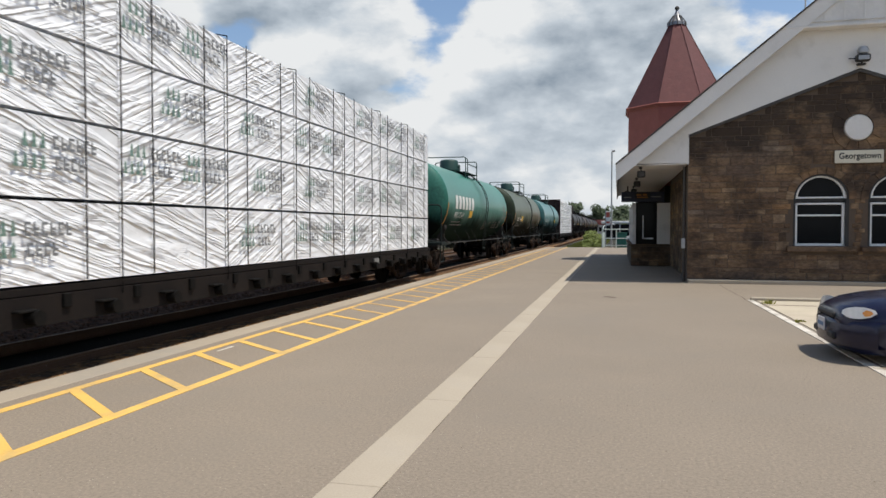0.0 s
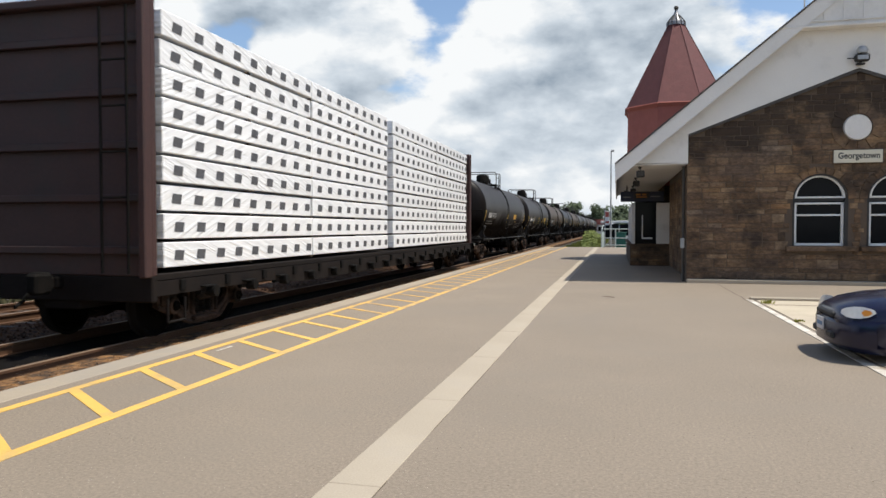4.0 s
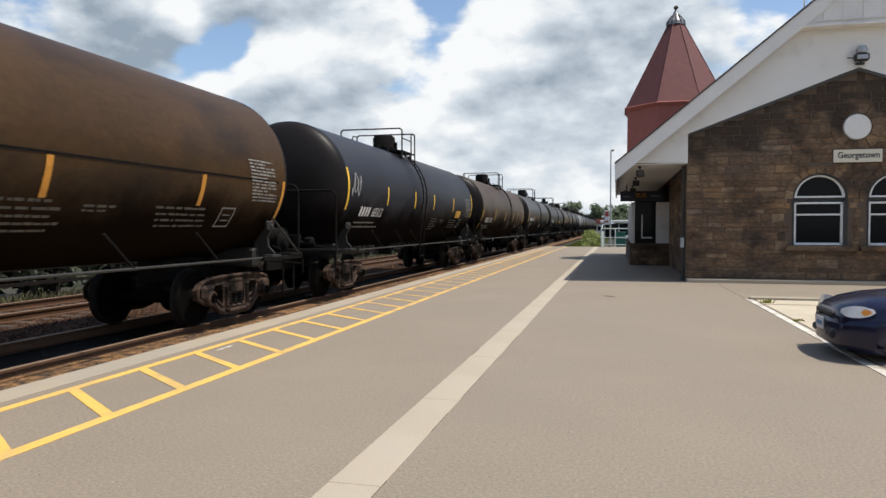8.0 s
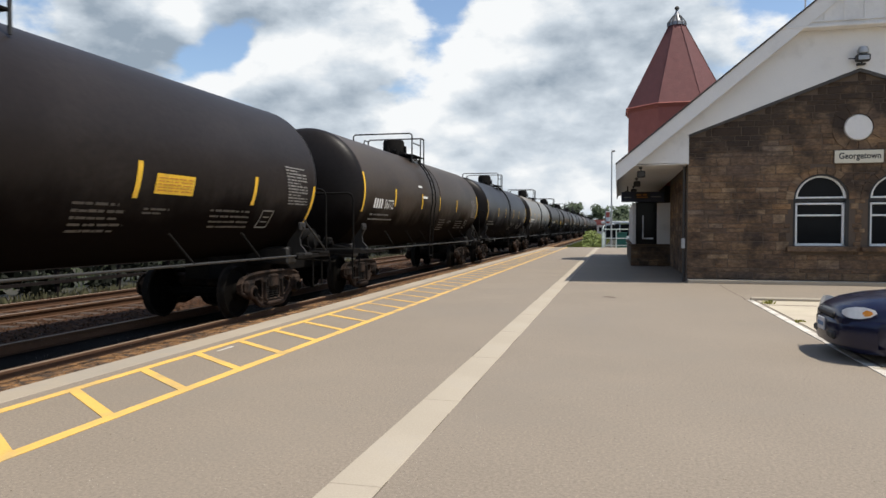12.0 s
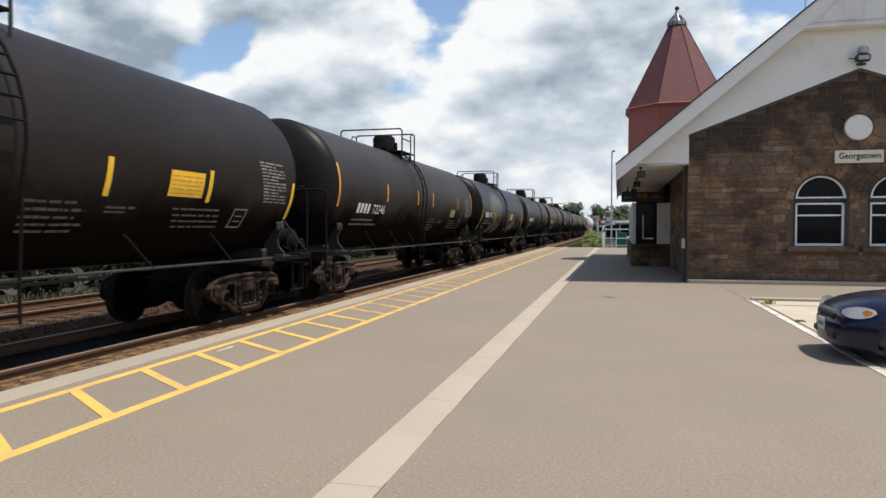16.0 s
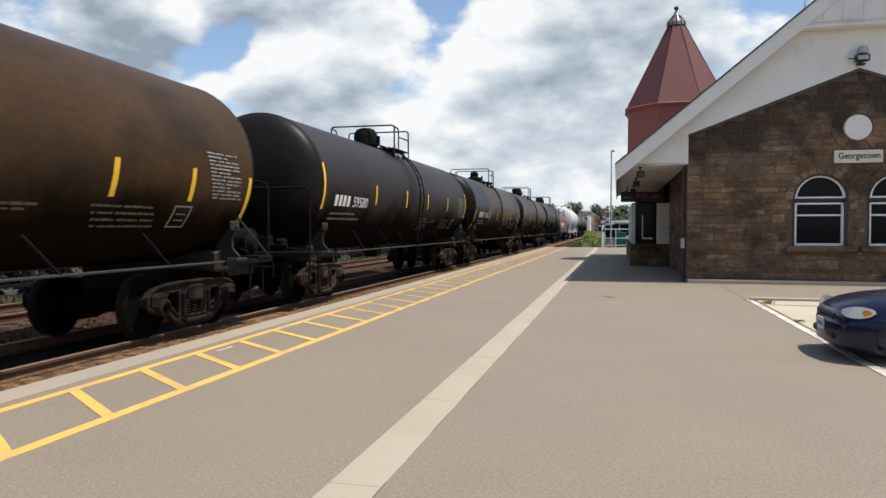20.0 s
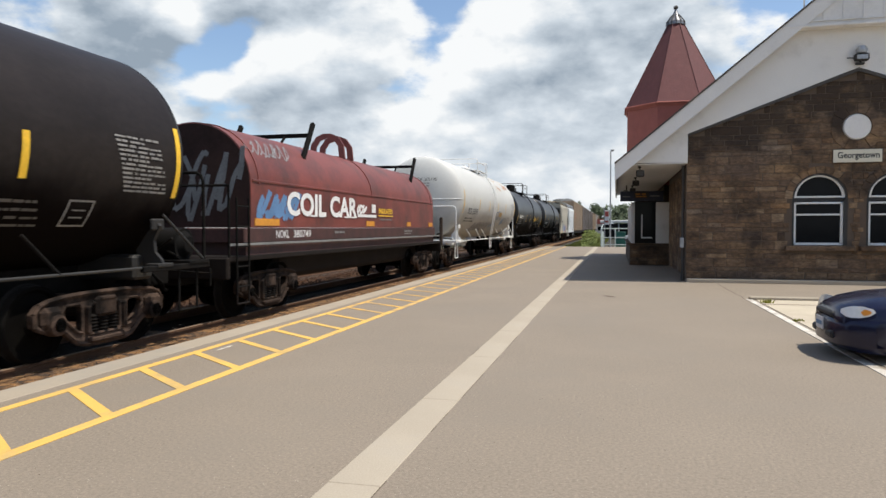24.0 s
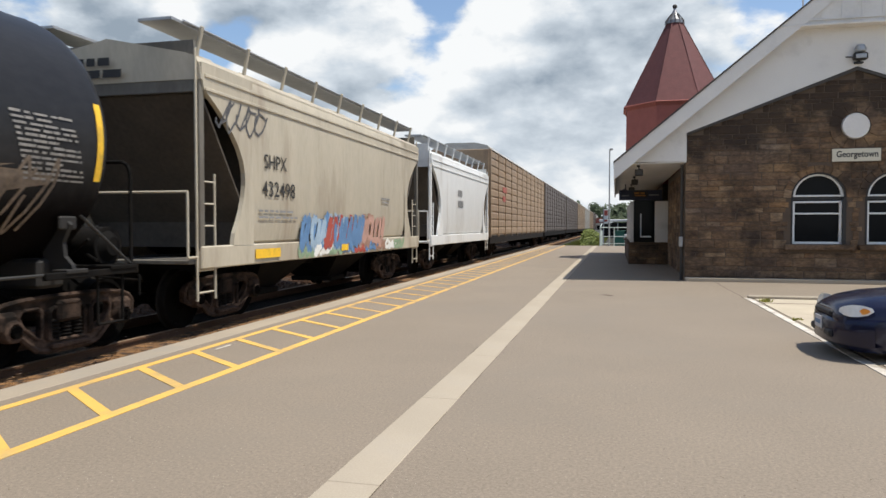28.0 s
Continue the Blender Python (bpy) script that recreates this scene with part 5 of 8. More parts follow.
def lumber_car_wrapped(y0):
    car = car_root("lumber_car", "centre-beam flat car stacked with white-wrapped lumber packs", y0)
    flat_frame(car, 11.2, "flat_brown")
    part("warning_plate", Shape().box((1.49, -6.3, 0.72), (0.02, 0.5, 0.16)), "stripe_yellow", car, "yellow plate on the side sill")
    part("notice_plate", Shape().box((1.49, 5.9, 0.74), (0.02, 0.36, 0.2)), "letter_dim", car)
    lengths, tiers = 9, [(1.0, 0.93), (1.935, 0.905), (2.845, 0.885), (3.735, 0.87)]
    L = 2.46
    for k in range(lengths):
        y = (k - (lengths - 1) / 2) * L
        for i, (z, h) in enumerate(tiers):
            me = shared(("pack", i, (k * 3 + i) % 5), lambda: wrinkled_pack(L - 0.02, 1.47, h - 0.035, (k * 3 + i) % 5 + 10 * i), 70)
            p = part("lumber_pack", me, "wrap", car, at=(0, y + random.uniform(-0.015, 0.015), z))
            # printed trade mark, as plain bars beside tree shapes
            spots = [(-0.72, 0.30 + 0.05 * (k % 2)), (0.52, 0.34)] if (k * 5 + i * 2) % 4 == 1 else [(-0.35 + 0.4 * ((k + i) % 2), 0.30)]
            if (k + 2 * i) % 7 == 3:
                spots = []
            for y1, z1 in spots:
                pr, gr = Shape(), Shape()
                for row, (dz, n) in enumerate(((0.22, 6), (0.0, 4))):
                    for c in range(n):
                        a = 0.08 + 0.115 * c + 0.03 * row
                        for a0, a1, b0, b1 in ((a, a + 0.03, dz, dz + 0.15), (a + 0.03, a + 0.085, dz, dz + 0.032), (a + 0.03, a + 0.085, dz + 0.118 - 0.06 * (c % 2), dz + 0.15 - 0.06 * (c % 2))):
                            pr.add(flat_marks([(a0, b0), (a1, b0), (a1, b1), (a0, b1)], 0), [(0, 1, 2, 3)])
                for c in range(4):
                    tree_mark(gr, -0.42 + 0.12 * c, 0.0, 0.18, 0)
                [tree_mark(gr, -0.30 + 0.12 * c, 0.22, 0.18, 0) for c in range(3)]
                many(part("printed_mark", shared("print_bars", lambda: pr), "wrap_print", p, "printed plain grey trade mark", at=(1.497, y1, z1)))
                many(part("printed_tree", shared("print_trees", lambda: gr), "wrap_green", p, "printed green tree shapes", at=(1.497, y1, z1)))
            for dy in (-0.6, 0.62):
                part("strap", shared(("strap", i), lambda: Shape().box((1.50, 0, h / 2), (0.012, 0.018, h - 0.03))), "letter_black", p, at=(0, dy, 0))
        part("load_cable", Shape().tube([(1.5, 0, 0.8), (1.51, 0, 4.6), (1.2, 0, 4.66)], 0.009, 5), "black_iron", car, at=(0, y - L / 2, 0))
    for e in (-1, 1):
        part("bulkhead", Shape().box((0, 0, 2.75), (2.7, 0.09, 3.6), 0.01).box((1.3, 0.08, 2.8), (0.1, 0.1, 3.7), 0.01).box((-1.3, 0.08, 2.8), (0.1, 0.1, 3.7), 0.01), "flat_brown", car, at=(0, e * 11.16, 0))
    return car


def lumber_car_bulkhead(y0):
    car = car_root("lumber_car", "brown bulkhead flat car loaded with pale bundled lumber", y0)
    half = 10.5
    flat_frame(car, half, "flat_brown")
    for e in (-1, 1):
        b = part("bulkhead", Shape().box((0, 0, 2.8), (2.95, 0.12, 3.7), 0.02).box((1.42, 0.12 * e, 2.8), (0.12, 0.16, 3.72), 0.02).box((-1.42, 0.12 * e, 2.8), (0.12, 0.16, 3.72), 0.02).box((0, 0.1 * e, 4.62), (2.95, 0.2, 0.12), 0.02), "car_brown", car, at=(0, e * half, 0))
        for k in range(5):
            part("rib", shared("bulk_rib", lambda: Shape().box((0, 0, 0), (2.7, 0.1, 0.1), 0.01)), "car_brown", b, at=(0, 0.1 * e, 1.3 + 0.7 * k))
        part("bulkhead_ladder", Shape().tube([(1.25, 0, 1.0), (1.25, 0, 4.5)], 0.02).tube([(0.85, 0, 1.0), (0.85, 0, 4.5)], 0.02).tube([(0.85, 0, 2.0), (1.25, 0, 2.0)], 0.016).tube([(0.85, 0, 2.6), (1.25, 0, 2.6)], 0.016).tube([(0.85, 0, 3.2), (1.25, 0, 3.2)], 0.016).tube([(0.85, 0, 3.8), (1.25, 0, 3.8)], 0.016), "black_iron", car, at=(0, e * (half + 0.24), 0))
    for run, (ya, yb, tiers) in enumerate(((-10.2, -0.25, 9), (0.25, 10.2, 9))):
        n = 2
        for t in range(tiers):
            for k in range(n):
                L = (yb - ya) / n
                y = ya + L * (k + 0.5)
                z = 1.04 + 0.40 * t
                p = part("lumber_pack", shared("bundle", lambda: Shape().box((0, 0, 0.185), (2.74, L - 0.05, 0.352), 0.012)), "wrap_smooth", car, at=(random.uniform(-0.02, 0.02), y, z))
                st = Shape()
                for c in range(9):
                    st.add(flat_marks([(-L / 2 + 0.25 + c * 0.55, 0.11), (-L / 2 + 0.47 + c * 0.55, 0.10), (-L / 2 + 0.50 + c * 0.55, 0.24), (-L / 2 + 0.28 + c * 0.55, 0.25)], 1.375), [(0, 1, 2, 3)])
                many(part("end_print", shared("bundle_print", lambda: st), "tag_dark", p, "printed plain grey marks"))
            for dy in (-2.5, 0, 2.5):
                part("dunnage", shared("dunnage", lambda: Shape().box((0, 0, 0), (2.7, 0.09, 0.03))), "tie_wood", car, at=(0, (ya + yb) / 2 + dy, 1.025 + 0.40 * t))
    return car


# much darker than coil_red: the cover ends' shade put into the colour
hood_end_shade = mat("hood_end_shade", (0.028, 0.016, 0.014), 0.8, vary=0.3, scale=1.5, fine=15, dirt=(0.05, 0.028, 0.023), dirt_amount=0.4, spec=0.15)
M["trough_red"] = mat("trough_red", (0.055, 0.02, 0.017), 0.7, vary=0.3, scale=2, fine=15, dirt=(0.02, 0.012, 0.01), dirt_amount=0.5)
M["tag_end"] = mat("tag_end", (0.17, 0.175, 0.175), 0.7, vary=0.4)


def coil_car(y0):
    car = car_root("coil_car", "red-brown covered coil car with white lettering and graffiti", y0)
    half = 7.3
    flat_frame(car, half, "flat_brown", 1.12, False, 1.22)
    hl, r = 6.42, 1.17
    prof = []
    base = 1.62
    spring = 2.38
    arc = [(r, 1.60), (r, spring)] + [(r * math.cos(a), spring + 1.12 * math.sin(a)) for a in [math.pi * k / 20 for k in range(1, 20)]] + [(-r, spring), (-r, 1.60)]
    hood = part("hood", Shape().prism(arc, "y", -hl, hl), "coil_red", car, "red-brown arched steel cover", 35)
    for x in (1.15, -1.15):
        part("hood_seam", Shape().box((x * 1.02, 0, 2.44), (0.03, 2 * hl - 0.1, 0.05), 0.01), "coil_red", hood)
    for k in (0, 3, 6):
        part("hood_rib", shared("hood_rib", lambda: Shape().prism([(p[0] * 1.012, base + (p[1] - base) * 1.01) for p in arc[1:-1]], "y", -0.03, 0.03)), "coil_red", hood, at=(0, -hl + 0.3 + k * (2 * hl - 0.6) / 6, 0))
    part("trough", Shape().box((0, 0, 1.46), (2.36, 2 * hl + 0.5, 0.27), 0.02).box((0, 0, 1.22), (2.30, 2 * hl + 0.3, 0.24)), "trough_red", car, "dark red side of the trough")
    part("belly", Shape().box((0, 0, 0.85), (1.6, 2 * hl - 3.4, 0.6), 0.1), "flat_brown", car)
    part("reflective_line", Shape().box((1.20, 0, 1.31), (0.03, 2 * half - 0.2, 0.045)), "letter_dim", car, "pale line along the sill")
    for y in (-0.2,):
        for dy in (0.0, 0.6):
            part("lifting_lug", shared("lifting_lug", lambda: plate([(-0.5, 3.40), (-0.46, 3.78), (-0.3, 4.0), (-0.1, 4.08), (0.1, 4.08), (0.3, 4.0), (0.46, 3.78), (0.5, 3.40)], [[(-0.34, 3.44), (-0.31, 3.74), (-0.2, 3.9), (0.0, 3.96), (0.2, 3.9), (0.31, 3.74), (0.34, 3.44)]], -0.035, 0.035)), "coil_red", car, "arched stacking loop on the cover", at=pose(0, y + dy, 0, 0, 0, 90))
    for y in (-3.75, 4.46):
        part("guide_post", Shape().box((0.88, y + 0.33, 3.4), (0.09, 0.12, 1.22), 0.02, (-33, 0, 0)).box((-0.88, y + 0.33, 3.4), (0.09, 0.12, 1.22), 0.02, (-33, 0, 0)).box((0, y + 0.45, 3.62), (1.75, 0.07, 0.09), 0.01).tube([(0.3, y + 0.45, 3.6), (0.3, y + 0.2, 3.4)], 0.03).tube([(-0.3, y + 0.45, 3.6), (-0.3, y + 0.2, 3.4)], 0.03), "black_iron", car, "stacking guide over the cover")
    part("end_band", Shape().box((0, hl + 0.03, 1.5), (2.3, 0.03, 0.14)).box((-0.9, -hl - 0.03, 1.42), (0.8, 0.03, 0.22)), "stripe_orange", car, "orange band across the cover ends")
    for e in (-1, 1):
        if e > 0:
            for x in (0.72, 1.18):
                part("end_post", shared("end_post", lambda: Shape().box((0, 7.6, 1.45), (0.11, 0.11, 1.05), 0.012)), "tie_wood", car, "rusty brown end post", at=(x, 0, 0))
            continue
        lad = Shape().tube([(1.28, e * 7.1, 0.5), (1.28, e * 7.1, 2.1)], 0.022).tube([(1.28, e * 6.7, 0.5), (1.28, e * 6.7, 2.1)], 0.022)
        part("ladder_frame", lad, "black_iron", car)
        for k in range(5):
            part("ladder_rung", shared("rung", None), "black_iron", car, at=(1.28, e * 6.9, 0.6 + 0.34 * k))
        part("end_rail", Shape().tube([(1.22, e * 7.25, 1.1), (1.22, e * 7.25, 2.3), (-1.22, e * 7.25, 2.3), (-1.22, e * 7.25, 1.1)], 0.024), "black_iron", car)
    part("side_lettering", serif_letters("COIL CAR", -5.02, 1.83, 0.49, 1.185, 3.87), "letter_white", car, "large white lettering")
    part("mark_number", flat_letters("380749", -4.74, 1.40, 0.15, 1.185, 0.83), "letter_white", car)
    part("reporting_mark", flat_letters("NOKL", -5.49, 1.40, 0.15, 1.185, 0.55), "letter_white", car)
    part("side_notice", serif_letters("INSULATED", 0.52, 1.98, 0.14, 1.185, 1.2), "stripe_yellow", car, "yellow word with a line below")
    part("notice_line", Shape().box((1.182, 1.12, 1.92), (0.008, 1.3, 0.03)), "stripe_yellow", car)
    many(part("stencil", flat_bars([(0.6, 1.80, 1.05, 0.035), (2.9, 1.47, 0.9, 0.05), (2.9, 1.40, 0.7, 0.04), (-2.6, 1.47, 0.6, 0.05)], 1.185), "letter_dim", car, "unreadable small stencil lines"))
    for y, n in ((-6.3, 0.95), (-0.45, 0.6), (3.2, 0.4), (5.8, 0.5)):
        part("reflector", Shape().box((1.178, y + n / 2, 1.70), (0.012, n, 0.13)), "stripe_orange", car, "orange reflector low on the cover")
    part("white_scrawl", scrawl_flat(-1.1, 1.95, 0.6, 0.22, 1.185, 2, 0.035).box((1.182, -0.4, 1.90), (0.006, 1.4, 0.07)).box((1.182, 0.1, 2.1), (0.006, 0.3, 0.22)), "letter_white", car, "white curled mark with a bar")
    many(part("graffiti", scrawl_flat(-6.1, 1.74, 1.6, 0.52, 1.178, 5, 0.07), "tag_blue", car, "blue spray-paint tag"))
    inner = [(p[0] * 0.985, base + (p[1] - base) * 0.985) for p in arc]
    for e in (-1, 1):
        part("hood_end", Shape().prism(inner, "y", e * hl, e * (hl + 0.008)), hood_end_shade, car, "dark end of the cover, its shade painted in")
    many(part("graffiti", scrawl(-6.1, 0.55, 1.7, 0.45, 1.145, spring, 4, 0.016), "tag_grey", car, "pale tag high on the cover"))
    gr = Shape()
    end = scrawl_flat(-0.95, 1.6, 1.9, 1.5, 0, 8, 0.045)
    gr.add([(p[1], -hl - 0.016, p[2]) for p in end.v], end.f)
    many(part("graffiti", gr, "tag_end", car, "grey spray-paint tag on the end"))
    return car


def serif_letters(words, y, z, height, x, wide):
    """Heavy letters with slab feet."""
    v, f = text_shape(words, height, wide, 0.035)
    s = Shape().add(flat_marks([(y + p[0], z + p[1]) for p in v], x), f)
    n = len(words)
    for k, ch in enumerate(words):
        if ch in "ILAR":
            c = y + wide * (k + 0.5) / n
            w = wide / n * 0.55
            s.add(flat_marks([(c - w / 2, z), (c + w / 2, z), (c + w / 2, z + height * 0.07), (c - w / 2, z + height * 0.07)], x + 0.0015), [(0, 1, 2, 3)])
    return s


def scrawl_flat(y, z, w, t, x, seed=1, thick=0.03):
    s = scrawl(y, z, w, t, 50.0, 0.0, seed, thick)
    return Shape().add([(x, p[1], 50.016 * math.asin(max(-1, min(1, p[2] / 50.016)))) for p in s.v], s.f)


def hopper_car(y0, half, colour, label, number="", graffiti=False):
    car = car_root("hopper_car", label, y0)
    eave, roof = 4.15, 4.42
    # side sheets, rounded at top and drawn in at the ends
    side = Shape()
    sec = [(1.42, 1.28), (1.50, 1.36), (1.56, 1.7), (1.58, 3.75), (1.55, 3.98), (1.46, 4.1), (1.3, eave)]
    full = sec + [(0.0, roof)] + [(-a, b) for a, b in reversed(sec)]
    part("body", Shape().prism(full, "y", -half + 1.5, half - 1.5), colour, car, "", 30)
    for e in (-1, 1):
        # curved end of the side sheet and sloped end sheet
        seg = 14
        V, F = [], []
        for k in range(seg + 1):
            z = 1.3 + (4.0 - 1.3) * k / seg
            q = (z - 2.38) / (1.27 if z > 2.38 else 0.95)
            y = half - 1.26 + (1.24 if q > 0 else 0.38) * min(1.0, abs(q)) ** 1.9
            V += [(1.578, e * (half - 1.52), z), (1.578, e * y, z), (1.5, e * (half - 1.52), z), (1.5, e * y, z)]
        for k in range(seg):
            a = 4 * k
            F += [(a, a + 1, a + 5, a + 4), (a + 2, a + 6, a + 7, a + 3), (a + 1, a + 3, a + 7, a + 5)]
        part("side_sheet", Shape().add(V, F), colour, car)
        part("side_sheet", Shape().add([(-p[0], p[1], p[2]) for p in V], F), colour, car)
        part("top_band", Shape().prism(sec[3:] + [(0, roof)] + [(-a, b) for a, b in reversed(sec[3:])], "y", e * (half - 1.5), e * half), colour, car)
        # added dark plate hides the pale body end and stands for shade
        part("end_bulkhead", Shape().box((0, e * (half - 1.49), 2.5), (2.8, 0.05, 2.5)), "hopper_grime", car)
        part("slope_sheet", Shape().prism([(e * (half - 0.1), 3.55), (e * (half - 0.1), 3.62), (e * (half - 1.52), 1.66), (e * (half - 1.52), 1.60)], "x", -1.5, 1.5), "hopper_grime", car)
        part("end_sheet", Shape().box((0, e * (half - 0.04), 3.95), (2.9, 0.05, 0.75)), "hopper_end" if number else colour, car, "end sheet of the hopper body")
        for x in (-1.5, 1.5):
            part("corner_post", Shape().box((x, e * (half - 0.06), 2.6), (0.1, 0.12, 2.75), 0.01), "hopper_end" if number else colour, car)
            lad = Shape().tube([(x, e * (half + 0.02), 0.5), (x, e * (half + 0.02), 4.2)], 0.022).tube([(x, e * (half - 0.46), 0.5), (x, e * (half - 0.46), 2.4)], 0.022)
            part("ladder_frame", lad, colour, car)
            for k in range(6):
                part("ladder_rung", shared("rung", None), colour, car, at=(x, e * (half - 0.22), 0.62 + 0.33 * k))
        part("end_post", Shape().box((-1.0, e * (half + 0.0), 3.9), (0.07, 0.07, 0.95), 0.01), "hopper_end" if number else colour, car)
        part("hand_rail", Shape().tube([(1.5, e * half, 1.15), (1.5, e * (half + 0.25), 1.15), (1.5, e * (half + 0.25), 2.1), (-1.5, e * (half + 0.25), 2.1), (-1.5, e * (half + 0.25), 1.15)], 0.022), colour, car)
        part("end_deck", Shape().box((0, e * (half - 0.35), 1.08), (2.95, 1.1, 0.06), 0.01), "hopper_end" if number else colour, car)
        truck(car, e * (half - 1.5))
        coupler(car, e * (half + 0.45), e)
    for x in (-1.53, 1.53):
        part("side_sill", Shape().box((x, 0, 1.14), (0.09, 2 * half, 0.34), 0.02), colour, car)
    part("center_sill", Shape().box((0, 0, 0.92), (0.5, 2 * half, 0.4), 0.02), "black_iron", car)
    for y in (-half * 0.32, half * 0.32):
        part("discharge_hopper", Shape().add([(-1.3, y - 1.5, 1.25), (1.3, y - 1.5, 1.25), (1.3, y + 1.5, 1.25), (-1.3, y + 1.5, 1.25), (-0.4, y - 0.4, 0.32), (0.4, y - 0.4, 0.32), (0.4, y + 0.4, 0.32), (-0.4, y + 0.4, 0.32)], [(0, 1, 5, 4), (1, 2, 6, 5), (2, 3, 7, 6), (3, 0, 4, 7), (4, 5, 6, 7), (0, 3, 2, 1)]), "black_iron", car)
        part("outlet_gate", Shape().box((0, y, 0.30), (1.1, 0.9, 0.12), 0.02), "black_iron", car)
    for z, xx in ((3.62, 1.585), (3.82, 1.58), (4.0, 1.535)):
        part("eave_rib", Shape().box((xx, 0, z), (0.03, 2 * half - 0.2, 0.05), 0.008), colour, car)
    # roof walk
    for x in (-1.0, 1.0):
        part("running_board", Shape().box((x, 0, 4.58), (0.56, 2 * half + 0.5, 0.05), 0.006), "grey_metal", car)
    part("walk_rail", Shape().tube([(1.30, -half, 4.6), (1.30, half, 4.6)], 0.02), "grey_metal", car)
    for k in range(9):
        part("walk_post", shared("walk_post", lambda: Shape().box((1.36, 0, 4.34), (0.05, 0.06, 0.52), 0.01, (0, 14, 0))), colour, car, at=(0, -half + 0.3 + k * (2 * half - 0.6) / 8, 0))
    for k in range(5):
        part("hatch", shared("hatch", lambda: Shape().box((0, 0, 4.5), (0.9, 1.2, 0.12), 0.03)), colour, car, at=(0, -half + 1.6 + k * (2 * half - 3.2) / 4, 0))
    x = 1.586
    if number:
        part("car_number", flat_letters(number, -4.08, 2.12, 0.27, x, 1.28), "letter_black", car, "stencilled car number")
        part("reporting_mark", flat_letters("SHPX", -4.0, 2.60, 0.25, x, 0.86), "letter_black", car)
        many(part("stencil", flat_bars([(-4.2, 1.85, 1.3, 0.04), (-4.2, 1.74, 1.5, 0.04), (2.3, 2.3, 0.7, 0.04), (2.3, 2.2, 0.6, 0.04)], x), "tag_grey", car, "unreadable small stencil lines"))
        eb = flat_bars([(-0.6, 4.0, 0.7, 0.12), (-0.6, 3.82, 0.9, 0.12)], 0)
        many(part("end_number", Shape().add([(p[1], -half - 0.075, p[2]) for p in eb.v], eb.f), "letter_black", car))
    else:
        part("reporting_mark", flat_bars([(-1.4, 2.75, 0.8, 0.25), (-1.4, 2.35, 1.0, 0.25)], x), "tag_grey", car)
    if graffiti:
        many(part("graffiti", scrawl_flat(-5.45, 3.05, 1.5, 0.55, x, 4, 0.02), "tag_dark", car, "grey outlined graffiti tag"))
        for gy, gm, sd in ((-1.9, "tag_blue", 5), (-1.4, "tag_faded", 6), (0.4, "graffiti_rust", 7), (1.3, "tag_pink", 9), (-0.8, "tag_red", 10), (-0.2, "tag_blue", 12)):
            many(part("graffiti", scrawl_flat(gy - 0.6, 1.12, 1.7, 0.75, x + 0.0015 * sd - 0.003, sd, 0.075), gm, car, "coloured graffiti along the sill"))
        for k, gm in enumerate(("tag_green", "stripe_white", "tag_green", "tag_blue", "tag_red", "tag_blue", "graffiti_rust", "stripe_white", "tag_green")):
            many(part("graffiti", scrawl_flat(-2.6 + 0.75 * k, 1.02, 0.8, 0.24, x + 0.004 + 0.0006 * k, 20 + k, 0.05), gm, car, "coloured graffiti on the side sill"))
        part("yellow_plate", Shape().box((x + 0.012, -half + 2.0, 1.14), (0.01, 0.9, 0.16)).box((x + 0.012, -0.3, 1.14), (0.01, 0.4, 0.14)), "stripe_yellow", car)
    return car


def autorack(y0, colour, logo=None):
    half = 13.4
    car = car_root("autorack", {"rack_tan": "tan corrugated autorack car with red mark", "rack_dark": "dark brown corrugated autorack car", "rack_grey": "grey corrugated autorack car"}[colour], y0)
    part("underframe", Shape().box((0, 0, 0.95), (2.9, 2 * half, 0.4), 0.02), "flat_brown", car)
    bodyob = part("core", Shape().box((0, 0, 3.3), (2.86, 2 * half - 0.2, 4.3)), colour, car)
    def panel():
        """One corrugated side sheet."""
        edge, z = [], -2.1
        for k in range(11):
            edge += [(0.0, z), (0.03, z + 0.05), (0.03, z + 0.29), (0.0, z + 0.34)]
            z += 0.38
        V, F, n = [], [], len(edge)
        for y in (-1.18, 1.18):
            V += [(x, y, q) for x, q in edge]
        for k in range(n - 1):
            F.append((k, k + 1, n + k + 1, n + k))
        return Shape().add(V, F)
    for x in (1.45, -1.45):
        for k in range(11):
            y = -half + 1.25 + k * (2 * half - 2.5) / 10
            part("side_panel", shared("rack_panel", panel), colour, car, at=pose(x, y, 3.3, 0, 0, 0 if x > 0 else 180))
        for k in range(12):
            y = -half + 0.03 + k * (2 * half - 0.06) / 11
            part("post", shared("rack_post", lambda: Shape().box((0, 0, 0), (0.12, 0.12, 4.35), 0.01)), colour, car, at=(x, y, 3.25))
    part("roof", Shape().prism([(-1.5, 5.4), (-1.3, 5.6), (-0.7, 5.74), (0.7, 5.74), (1.3, 5.6), (1.5, 5.4)], "y", -half, half), "roof_tin", car)
    for e in (-1, 1):
        part("end_door", Shape().box((0, e * half, 3.25), (2.8, 0.1, 4.3), 0.02).box((0.5, e * (half + 0.06), 3.0), (0.08, 0.08, 3.7)).box((-0.5, e * (half + 0.06), 3.0), (0.08, 0.08, 3.7)), colour, car)
        truck(car, e * (half - 2.6))
        coupler(car, e * (half + 0.4), e)
    if logo:
        part("trade_mark", Shape().box((1.49, -half + 4.6, 3.6), (0.02, 1.4, 0.3)).box((1.49, -half + 4.4, 3.1), (0.02, 1.0, 0.3)), logo, car, "plain red trade mark shape")
    return car


